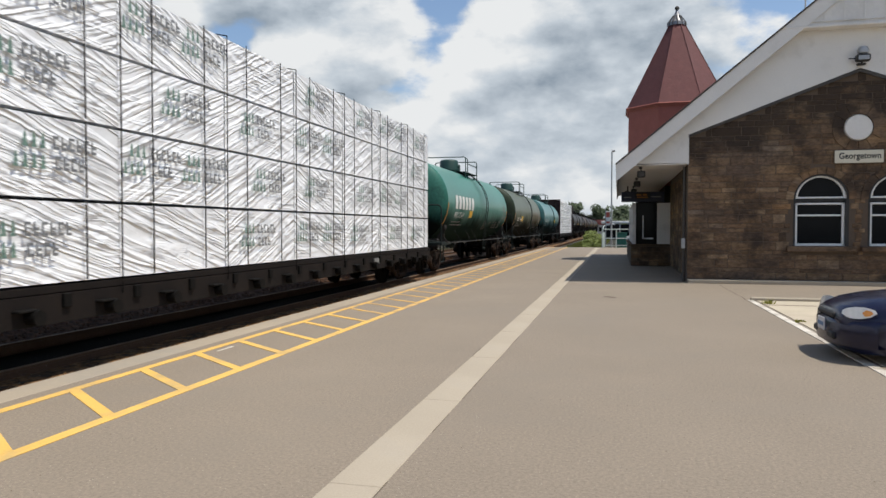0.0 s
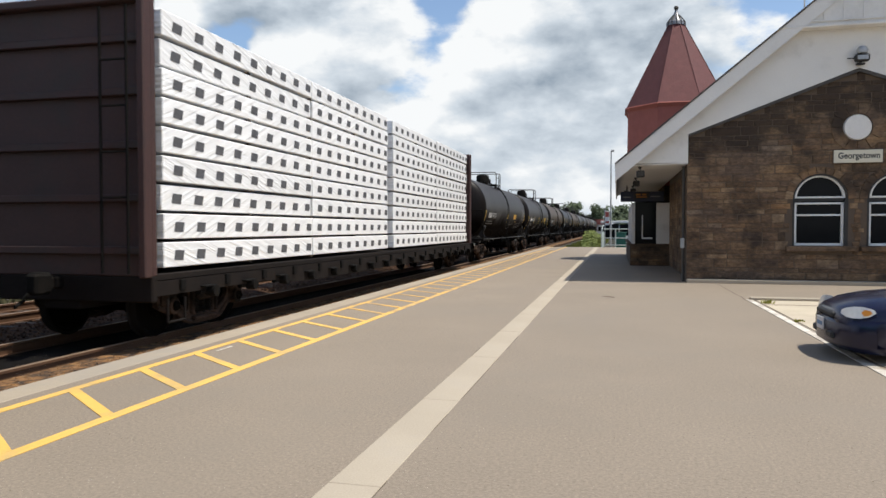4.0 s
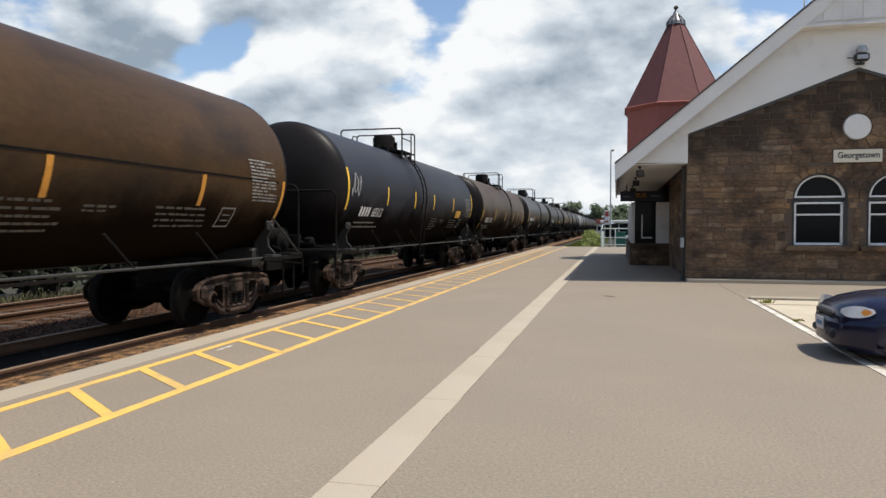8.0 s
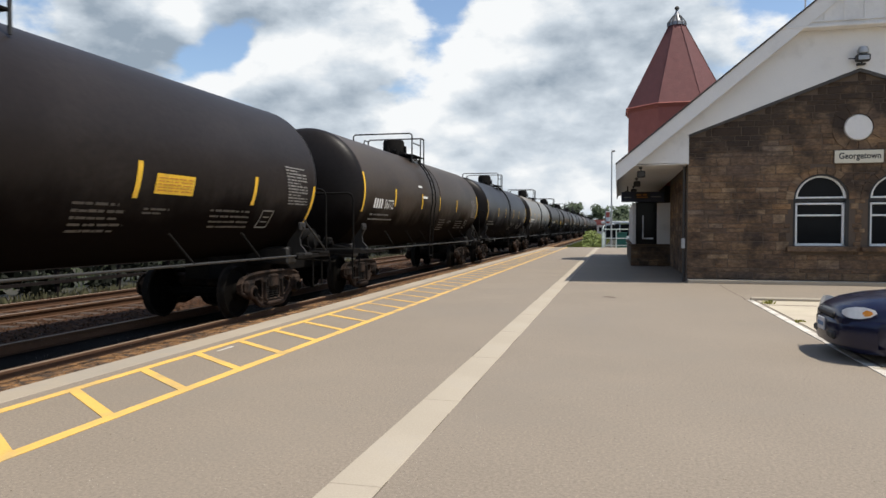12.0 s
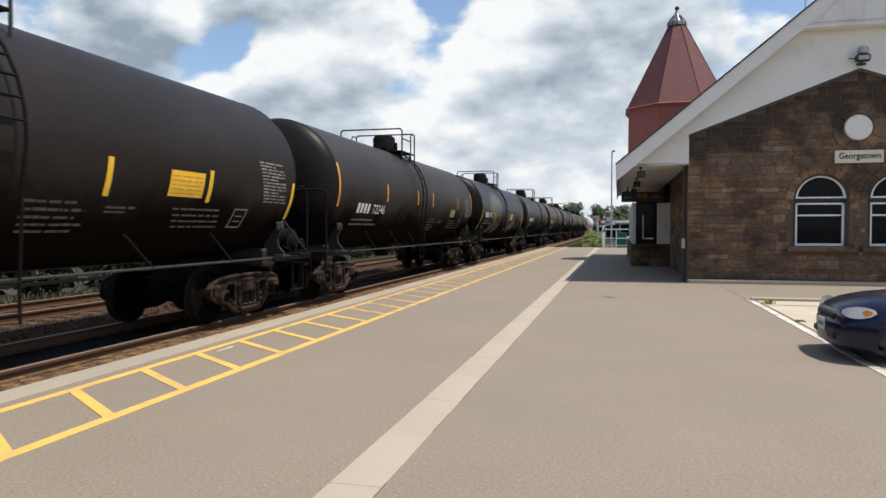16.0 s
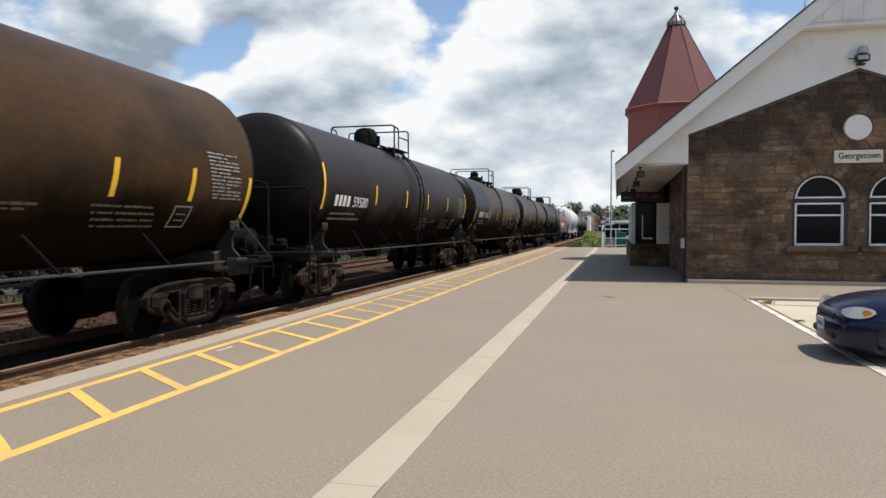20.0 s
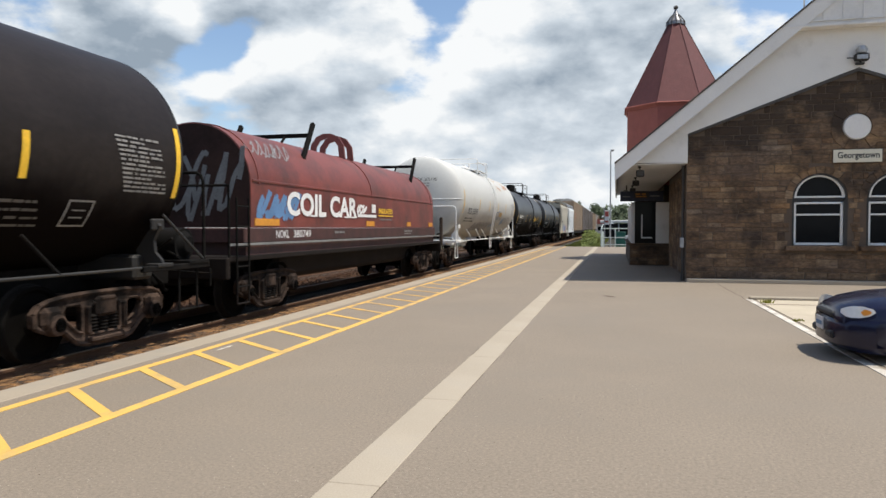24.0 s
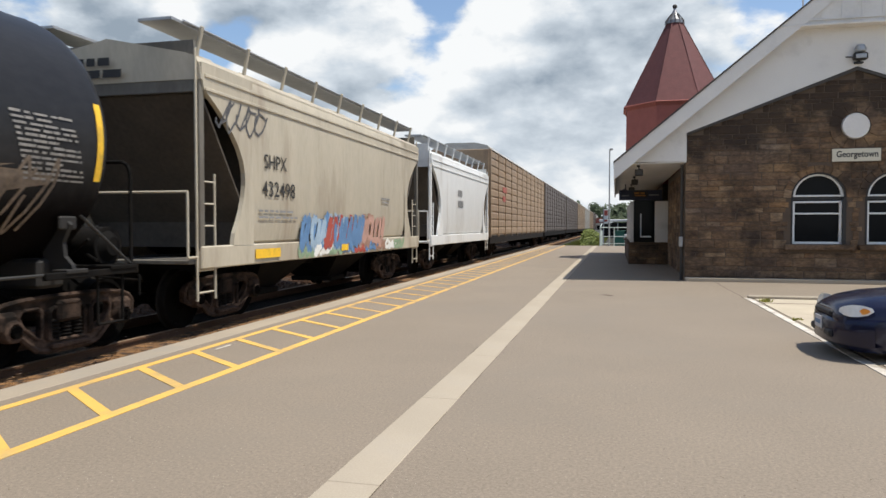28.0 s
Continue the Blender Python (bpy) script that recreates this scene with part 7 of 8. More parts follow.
# white gable boarding and roof
def gable_half(sign):
    m = lambda x: x if sign < 0 else 2 * CX - x
    poly = [(m(0.12), 3.52), (m(2.02), 3.52), (m(2.02), 4.35), (CX, 6.06), (CX, roof_z(CX) - 0.05), (m(0.12), roof_z(0.12) - 0.05)]
    return poly


for sgn in (-1, 1):
    part("gable_board", Shape().prism(gable_half(sgn), "y", VERGE_Y, WALL_Y + 0.1), "white_paint", station, "smooth white-painted gable boarding")
    m = (lambda x: x) if sgn < 0 else (lambda x: 2 * CX - x)
    t = 0.46
    part("barge_board", Shape().prism([(m(-0.06), roof_z(-0.06) + 0.02), (m(CX), roof_z(CX) + 0.02), (m(CX), roof_z(CX) - t), (m(-0.06), roof_z(-0.06) - t)], "y", BARGE_Y, BARGE_Y + 0.06), "white_paint", station, "white barge board along the roof edge")
    part("roof_plane", Shape().prism([(m(-0.07), roof_z(-0.07) + 0.025), (m(CX), roof_z(CX) + 0.025), (m(CX), roof_z(CX) + 0.08), (m(-0.07), roof_z(-0.07) + 0.08)], "y", BARGE_Y - 0.04, 44.8), "roof_shingle", station, "dark shingled roof slope")
    part("eave_fascia", Shape().prism([(m(-0.06), 3.27), (m(0.0), 3.27), (m(0.0), 3.56), (m(-0.06), 3.5)], "y", BARGE_Y + 0.01, 42.0), "white_paint", station, "white eave fascia")
    part("soffit", Shape().prism([(m(0.02), 3.46), (m(2.02), 3.49), (m(2.02), 3.515), (m(0.02), 3.485)], "y", VERGE_Y + 0.01, 42.0), "white_paint", station, "white boarded eave soffit")
part("gable_trim", Shape().box((CX, BARGE_Y + 0.03, 7.18), (4.1, 0.08, 0.08), 0.02).box((CX, BARGE_Y + 0.05, 7.32), (3.8, 0.05, 0.04), 0.01), "white_paint", station, "moulding across the gable")
part("peak_panel", Shape().prism([(CX - 2.1, 7.15), (CX + 2.1, 7.15), (CX, 8.8)], "y", BARGE_Y + 0.07, VERGE_Y - 0.002), "white_paint", station, "boarded gable peak")
for k in range(-3, 4):
    part("batten", shared("batten", lambda: Shape().box((0, 0, 0.35), (0.035, 0.03, 0.7))), "white_paint", station, at=(CX + k * 0.5, BARGE_Y + 0.065, 7.36))
for sgn in (-1, 1):
    m = (lambda x: x) if sgn < 0 else (lambda x: 2 * CX - x)
    part("coping", Shape().prism([(m(2.0), 4.345), (m(CX), 6.05), (m(CX), 5.96), (m(2.0), 4.27)], "y", WALL_Y - 0.10, WALL_Y - 0.002), "coping", station, "dark weathered coping")

# rubble stones of the front wall
def stone_mesh(k):
    """A squared stone with a rough, slightly tilted face and broken edges."""
    rnd = random.Random(k)
    o = [(-0.5, -0.5), (0.0, -0.5), (0.5, -0.5), (0.5, 0.0), (0.5, 0.5), (0.0, 0.5), (-0.5, 0.5), (-0.5, 0.0)]
    V = [(u, 1.0, v) for u, v in o]
    V += [(u * rnd.uniform(0.96, 1.0), rnd.uniform(-0.1, 0.15), v * rnd.uniform(0.93, 1.0)) for u, v in o]
    V += [(u * rnd.uniform(0.84, 0.92), -rnd.uniform(0.35, 1.0), v * rnd.uniform(0.7, 0.86)) for u, v in o]
    V.append((rnd.uniform(-0.15, 0.15), -rnd.uniform(0.5, 1.0), rnd.uniform(-0.15, 0.15)))
    F = []
    for i in range(8):
        j = (i + 1) % 8
        F += [(i, j, 8 + j, 8 + i), (8 + i, 8 + j, 16 + j, 16 + i), (16 + i, 16 + j, 24)]
    return Shape().add(V, F)


def in_window(x0, x1, z0, z1, margin=0.02):
    for a, b in WIN:
        c, r = (a + b) / 2, (b - a) / 2 + 0.05
        if x1 > c - r + 0.04 - margin and x0 < c + r - 0.04 + margin and z1 > SILL - 0.19 and z0 < SPRING:
            return True
        if z1 > SPRING:
            for x in (x0, x1, (x0 + x1) / 2, max(x0, min(x1, c))):
                for z in (z0, z1, max(z0, SPRING)):
                    if z >= SPRING and math.hypot(x - c, z - SPRING) < r:
                        return True
            if x0 < c < x1 and z0 < SPRING + r:
                return True
    cx, cz = 6.52, 4.42
    if min(math.hypot(x - cx, z - cz) for x in (x0, x1, max(x0, min(x1, cx))) for z in (z0, z1, max(z0, min(z1, cz)))) < 0.42:
        return True
    return False


STONES = [shared(("stone", k), lambda: stone_mesh(k)) for k in range(10)]
rs = random.Random(11)


def lay_stones(parent, x0, x1, top, low, high, place, reject):
    z, n = low, 0
    while z < high:
        h = rs.choice((0.12, 0.14, 0.17, 0.21, 0.26))
        x = x0 - 0.02
        while x < x1:
            w = rs.uniform(0.28, 0.95) * (0.75 if h < 0.16 else 1.0)
            a, b = max(x, x0), min(x + w, x1)
            x += w
            if b - a < 0.1 or n > 470:
                continue
            # shorter stones where the course meets an opening or the verge
            todo = [(a, b)]
            while todo:
                a2, b2 = todo.pop()
                if z + h > min(top(a2), top(b2)) or reject(a2, b2, z, z + h):
                    if b2 - a2 > 0.24:
                        c = (a2 + b2) / 2
                        todo += [(a2, c), (c, b2)]
                    continue
                part("stone", rs.choice(STONES), "stone", parent, at=place((a2 + b2) / 2, z + h / 2) @ Matrix.Diagonal((b2 - a2 - 0.008, 0.022, h - 0.009, 1)))
                n += 1
        z += h


# windows
def arch_ring(c, z, r0, r1, y0, y1, n, a0=0.0, a1=math.pi):
    s = Shape()
    for i in range(n):
        a, b = a0 + (a1 - a0) * i / n, a0 + (a1 - a0) * (i + 1) / n
        s.prism([(c + r0 * math.cos(a), z + r0 * math.sin(a)), (c + r1 * math.cos(a), z + r1 * math.sin(a)), (c + r1 * math.cos(b), z + r1 * math.sin(b)), (c + r0 * math.cos(b), z + r0 * math.sin(b))], "y", y0, y1)
    return s


for a, b in WIN:
    c, r = (a + b) / 2, (b - a) / 2
    w = thing("window", "white-framed arched sash window in the stone wall", "window", kind="structure")
    y0 = WALL_Y + 0.06
    # black lining, broader at right where it stands for the reveal's shade
    part("arch_lining", arch_ring(c, SPRING, r - 0.05, r, WALL_Y - 0.01, WALL_Y + 0.3, 24).box((a + 0.025, WALL_Y + 0.145, (SILL + SPRING) / 2), (0.05, 0.31, SPRING - SILL)).box((b - 0.045, WALL_Y + 0.145, (SILL + SPRING) / 2), (0.09, 0.31, SPRING - SILL)), "black_metal", w, "dark window lining with the reveal's shade painted in")
    part("arch_frame", arch_ring(c, SPRING + 0.03, r - 0.125, r - 0.052, y0, y0 + 0.08, 24).box((c, y0 + 0.04, SPRING + 0.055), (2 * r - 0.15, 0.08, 0.05), 0.008), "white_metal", w, "white arched top frame")
    part("transom", Shape().box((c, y0 + 0.06, SPRING - 0.02), (2 * r - 0.14, 0.1, 0.07)), "black_metal", w)
    part("sash_frame", Shape().box((c, y0 + 0.04, 2.30), (2 * r - 0.14, 0.08, 0.055), 0.008).box((c, y0 + 0.04, 1.13), (2 * r - 0.14, 0.08, 0.075), 0.008).box((a + 0.085, y0 + 0.04, 1.72), (0.07, 0.08, 1.2), 0.008).box((b - 0.125, y0 + 0.04, 1.72), (0.07, 0.08, 1.2), 0.008), "white_metal", w, "white sash frame")
    part("meeting_rail", Shape().box((c, y0 + 0.045, 1.97), (2 * r - 0.2, 0.07, 0.05), 0.008), "white_metal", w)
    for z0, z1 in ((1.16, 1.95), (1.99, 2.28)):
        part("pane", Shape().box((c, y0 + 0.07, (z0 + z1) / 2), (2 * r - 0.22, 0.008, z1 - z0)), "glass", w, "dark reflective pane")
    part("arch_pane", Shape().prism([(c + (r - 0.13) * math.cos(q), SPRING + 0.05 + (r - 0.13) * math.sin(q)) for q in [math.pi * k / 16 for k in range(17)]], "y", y0 + 0.066, y0 + 0.074), "glass", w, "dark arched pane")
    # plain black sheet closes the opening behind the panes
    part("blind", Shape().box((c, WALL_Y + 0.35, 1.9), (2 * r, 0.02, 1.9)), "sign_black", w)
    part("sill", Shape().box((c, WALL_Y - 0.05, SILL - 0.09), (2 * r + 0.36, 0.28, 0.15), 0.02), "stone", w, "rough stone sill")
    n = 11
    for k in range(n):
        q0, q1 = math.pi * k / n + 0.012, math.pi * (k + 1) / n - 0.012
        part("voussoir", arch_ring(c, SPRING, r + 0.002, r + 0.20, WALL_Y - 0.035, WALL_Y + 0.05, 2, q0, q1), "stone", w)

# round white disc with its stone ring
disc = thing("round_disc", "blank white round disc in a ring of stones", "plaque", kind="structure")
part("disc", Shape().lathe([(-0.03, 0.001), (-0.035, 0.34), (0.02, 0.37), (0.06, 0.37)], 40, "y", (6.52, WALL_Y - 0.02, 4.42)), "white_paint", disc, "", 40)
for k in range(12):
    q0, q1 = 2 * math.pi * k / 12 + 0.015, 2 * math.pi * (k + 1) / 12 - 0.015
    part("ring_stone", arch_ring(6.52, 4.42, 0.385, 0.67, WALL_Y - 0.04, WALL_Y + 0.03, 3, q0, q1), "stone", disc)
# name board
board = thing("name_board", "cream station name board with black lettering", "sign")
part("board", Shape().box((6.53, WALL_Y - 0.055, 3.605), (1.24, 0.05, 0.36), 0.01), "sign_cream", board)
part("board_edge", Shape().box((6.53, WALL_Y - 0.05, 3.605), (1.28, 0.045, 0.40), 0.01), "mortar", board)
v, f = text_shape("Georgetown", 0.235, 1.06, 0.024)
part("station_name", Shape().add([(6.02 + p[0], WALL_Y - 0.083, 3.485 + p[1]) for p in v], f), "sign_black", board, "black name in old lettering")
# twin lamp at the top of the stone gable
flood = thing("flood_lamp", "dark twin flood lamp fixed over the stone gable", "lamp")
part("bracket", Shape().box((6.52, VERGE_Y - 0.06, 6.14), (0.22, 0.12, 0.05), 0.01).cyl((6.52, VERGE_Y - 0.1, 6.1), (6.52, VERGE_Y - 0.1, 6.6), 0.025, 8).cyl((6.18, VERGE_Y - 0.12, 6.30), (6.5, VERGE_Y - 0.12, 6.28), 0.016, 6), "black_metal", flood)
part("lamp_box", Shape().box((6.53, VERGE_Y - 0.16, 6.29), (0.36, 0.18, 0.19), 0.03), "black_metal", flood)
part("lens", Shape().box((6.53, VERGE_Y - 0.256, 6.29), (0.27, 0.012, 0.12), 0.004), "grey_metal", flood, "pale lamp glass")
part("sensor", Shape().lathe([(6.42, 0.001), (6.42, 0.13), (6.50, 0.15), (6.60, 0.10), (6.62, 0.001)], 14, "z", (6.54, VERGE_Y - 0.14, 0)), "grey_metal", flood, "round grey sensor hood", 40)
# kerb along the foot of the wall
solid("wall_kerb", Shape().box((6.6, 22.0, 0.05), (9.2, 0.36, 0.11), 0.015), "concrete_pale", "pale concrete kerb along the foot of the wall", kind="structure")
pipe = thing("downpipe", "grey rain downpipe at the wall corner", "downpipe")
part("pipe", Shape().cyl((1.93, 22.45, 0.0), (1.93, 22.45, 3.45), 0.045, 10), "coping", pipe, "", 40)
part("outlet_box", Shape().box((1.9, 22.3, 1.15), (0.12, 0.1, 0.3), 0.02), "grey_metal", pipe)

# ticket bay
bay = thing("bay_window", "white-panelled ticket bay on a low stone base", "bay window", kind="structure")
bay_base = part("stone_base", Shape().box((1.36, 37.6, 0.44), (1.62, 12.4, 0.88)), "mortar", bay, "rubble stone base")
part("bay_sill", Shape().box((1.34, 37.6, 0.9), (1.74, 12.6, 0.07), 0.01), "stone", bay)
part("bay_core", Shape().box((1.4, 37.8, 1.85), (1.2, 11.9, 1.9)), "sign_black", bay)
part("corner_panel", Shape().box((0.68, 31.5, 1.8), (0.15, 0.16, 1.75), 0.01), "white_paint", bay, "narrow white corner panel")
part("white_panel", Shape().box((1.90, 31.5, 1.8), (0.56, 0.12, 1.75), 0.01), "white_paint", bay, "broad white panel")
part("bay_pane", Shape().box((1.2, 31.55, 1.8), (0.9, 0.02, 1.75)), "glass", bay, "dark ticket window")
part("bay_mullion", Shape().box((1.05, 31.52, 1.65), (0.05, 0.05, 1.0)).box((1.25, 31.52, 1.17), (0.44, 0.05, 0.06)), "white_metal", bay, "thin white frame bars")
for k in range(4):
    part("side_panel", shared("bay_side", lambda: Shape().box((0, 0, 1.8), (0.06, 1.0, 1.75), 0.01)), "white_paint", bay, at=(0.66, 33.2 + 2.6 * k, 0))
part("sign_band", Shape().box((1.02, 31.2, 2.92), (1.75, 0.3, 0.42), 0.015), "sign_navy", bay, "dark navy sign band")
M["led"] = mat("led", (0.35, 0.14, 0.02), 0.6, vary=0.2)
part("board_display", Shape().box((1.0, 31.04, 2.95), (0.62, 0.02, 0.24)), "letter_black", bay)
part("display_digits", Shape().box((0.86, 31.025, 3.0), (0.2, 0.01, 0.07)).box((1.1, 31.025, 3.0), (0.16, 0.01, 0.07)).box((1.0, 31.025, 2.9), (0.44, 0.01, 0.05)), "led", bay, "amber departure lines that cannot be read")
part("band_marks", Shape().box((1.55, 31.045, 2.92), (0.4, 0.012, 0.05)).box((0.4, 31.045, 2.9), (0.3, 0.012, 0.05)), "letter_dim", bay)
for y in (22.35, 27.2, 32.4):
    l = thing("soffit_lamp", "dark box lamp hung under the eave", "lamp", (0.66, y, 3.45), "lamps under the eave")
    part("arm", Shape().box((0, 0, -0.03), (0.1, 0.1, 0.06), 0.01).cyl((0, 0, -0.04), (0.02, 0, -0.12), 0.02, 8), "black_metal", l)
    part("lamp_box", Shape().box((0.02, 0, -0.22), (0.24, 0.2, 0.2), 0.025), "black_metal", l)
    part("lamp_glass", Shape().box((0.02, -0.104, -0.22), (0.16, 0.01, 0.12)), "coping", l)
# small dark box, taken for a camera
camera_box = thing("eave_camera", "black camera-like box on a bracket under the eave", "speaker", (0.42, 32.5, 3.46))
part("bracket", Shape().cyl((0, 0, 0), (0, 0, -0.25), 0.025, 8), "black_metal", camera_box)
part("housing", Shape().box((0, -0.1, -0.34), (0.18, 0.42, 0.2), 0.04, (12, 0, 20)), "black_metal", camera_box)

# tower
TX, TY = 2.83, 38.0
tower = thing("tower", "octagonal red shingled tower with steep cone roof", "tower", (TX, TY, 0), kind="structure")


def ngon(r, z, n=8, turn=22.5):
    return [(r * math.cos(radians(turn + 360 * k / n)), r * math.sin(radians(turn + 360 * k / n)), z) for k in range(n)]


def frustum(r0, z0, r1, z1):
    return Shape().add(ngon(r0, z0) + ngon(r1, z1), [(k, (k + 1) % 8, 8 + (k + 1) % 8, 8 + k) for k in range(8)] + [tuple(reversed(range(8))), tuple(range(8, 16))])


part("tower_wall", frustum(2.54, 3.6, 2.50, 7.5), "tower_wall", tower, "red shingled wall")
part("cornice", frustum(2.54, 7.40, 2.64, 7.58), "tower_wall", tower, "red eave moulding")
gt = Shape()
for k in range(8):
    a, b = ngon(2.62, 7.56)[k], ngon(2.62, 7.56)[(k + 1) % 8]
    gt.tube([a, b], 0.05, 6)
part("gutter", gt, "tower_wall", tower)
courses = 26
for k in range(8):
    # each roof facet in overlapping shingle courses
    s = Shape()
    for c in range(courses):
        f0, f1 = c / courses, (c + 1.15) / courses
        ra, rb = 2.58 + (0.38 - 2.58) * f0, 2.58 + (0.38 - 2.58) * min(1, f1)
        za, zb = 7.60 + (11.85 - 7.60) * f0, 7.60 + (11.85 - 7.60) * min(1, f1)
        p = [ngon(ra + 0.005, za)[k], ngon(ra + 0.005, za)[(k + 1) % 8], ngon(rb, zb)[(k + 1) % 8], ngon(rb, zb)[k]]
        q = [ngon(ra, za)[k], ngon(ra, za)[(k + 1) % 8]]
        s.add(p + q, [(0, 1, 2, 3), (0, 4, 5, 1)])
    part("roof_facet", s, "tower_red", tower, "red shingled roof facet")
    part("hip", Shape().cyl(ngon(2.59, 7.6)[k], ngon(0.39, 11.87)[k], 0.018, 6), "tower_red", tower)
part("finial_cap", Shape().lathe([(11.78, 0.46), (11.95, 0.44), (12.05, 0.32), (12.3, 0.18), (12.5, 0.08), (12.62, 0.05)], 16, "z"), "lead", tower, "ribbed lead cap", 30)
for k in range(12):
    a = 2 * math.pi * k / 12
    part("cap_rib", Shape().tube([(0.46 * math.cos(a), 0.46 * math.sin(a), 11.8), (0.44 * math.cos(a), 0.44 * math.sin(a), 11.97), (0.19 * math.cos(a), 0.19 * math.sin(a), 12.3)], 0.022, 5), "coping", tower)
part("spire_ball", Shape().lathe([(12.55, 0.001), (12.6, 0.08), (12.68, 0.12), (12.76, 0.09), (12.8, 0.001)], 14, "z"), "coping", tower, "", 40)

# ---- parking bay and car ----
solid("parking_bay", Shape().box((12.0, 5.4, 0.004), (18.0, 22.9, 0.012)), "bay_concrete", "pale sun-bleached concrete parking bay", kind="structure")
solid("white_line", Shape().box((2.87, 6.7, 0.004), (0.12, 20.6, 0.011)), "white_line", "white painted line at the edge of the parking bay", kind="structure")
kerb = thing("parking_kerb", "worn concrete kerb with painted face behind the bay", "kerb", kind="structure")
for k in range(6):
    part("kerb_stone", shared("kerb_stone", lambda: Shape().box((0, 0, 0.035), (1.97, 0.14, 0.08), 0.02)), "concrete_pale", kerb, at=(3.85 + 2.0 * k, 16.93, 0))
solid("expansion_joint", Shape().box((6, 15.9, 0.011), (6.0, 0.05, 0.004)), "mortar", "dirty joint across the parking bay", kind="structure")


def blade_clump(n, spread, height, seed, width=0.02):
    rnd = random.Random(seed)
    s = Shape()
    for i in range(n):
        a, d = rnd.uniform(0, 6.28), rnd.uniform(0, spread)
        x, y, h, lean = d * math.cos(a), d * math.sin(a), height * rnd.uniform(0.4, 1.0), rnd.uniform(0.1, 0.6)
        b = rnd.uniform(0, 6.28)
        dx, dy = math.cos(b) * width, math.sin(b) * width
        tx, ty = x + math.cos(a) * lean * h, y + math.sin(a) * lean * h
        s.add([(x - dx, y - dy, 0), (x + dx, y + dy, 0), ((x + tx) / 2 + dx * 0.7, (y + ty) / 2 + dy * 0.7, h * 0.6), (tx, ty, h)], [(0, 1, 2), (0, 2, 3)])
    return s


for x, y, sz in ((3.1, 16.2, 0.13), (3.02, 13.2, 0.05)):
    solid("weed_tuft", blade_clump(40, 0.12, sz, int(x * 100)), "weeds", "small green weed tuft in a pavement crack", "weed", at=(x, y, 0))
# ---- parked car ----
M["car_blue"] = mat("car_blue", (0.0055, 0.007, 0.030), 0.22, 0.3, vary=0.08, scale=2, fine=60, spec=0.7)
M["lamp_clear"] = mat("lamp_clear", (0.80, 0.79, 0.74), 0.12, vary=0.1, scale=5, fine=20, spec=0.8)
M["lamp_amber"] = mat("lamp_amber", (0.75, 0.28, 0.03), 0.2, vary=0.1, spec=0.8)
M["tyre"] = mat("tyre", (0.018, 0.018, 0.018), 0.85, vary=0.2)
M["plate"] = mat("plate", (0.55, 0.56, 0.58), 0.5, vary=0.05)


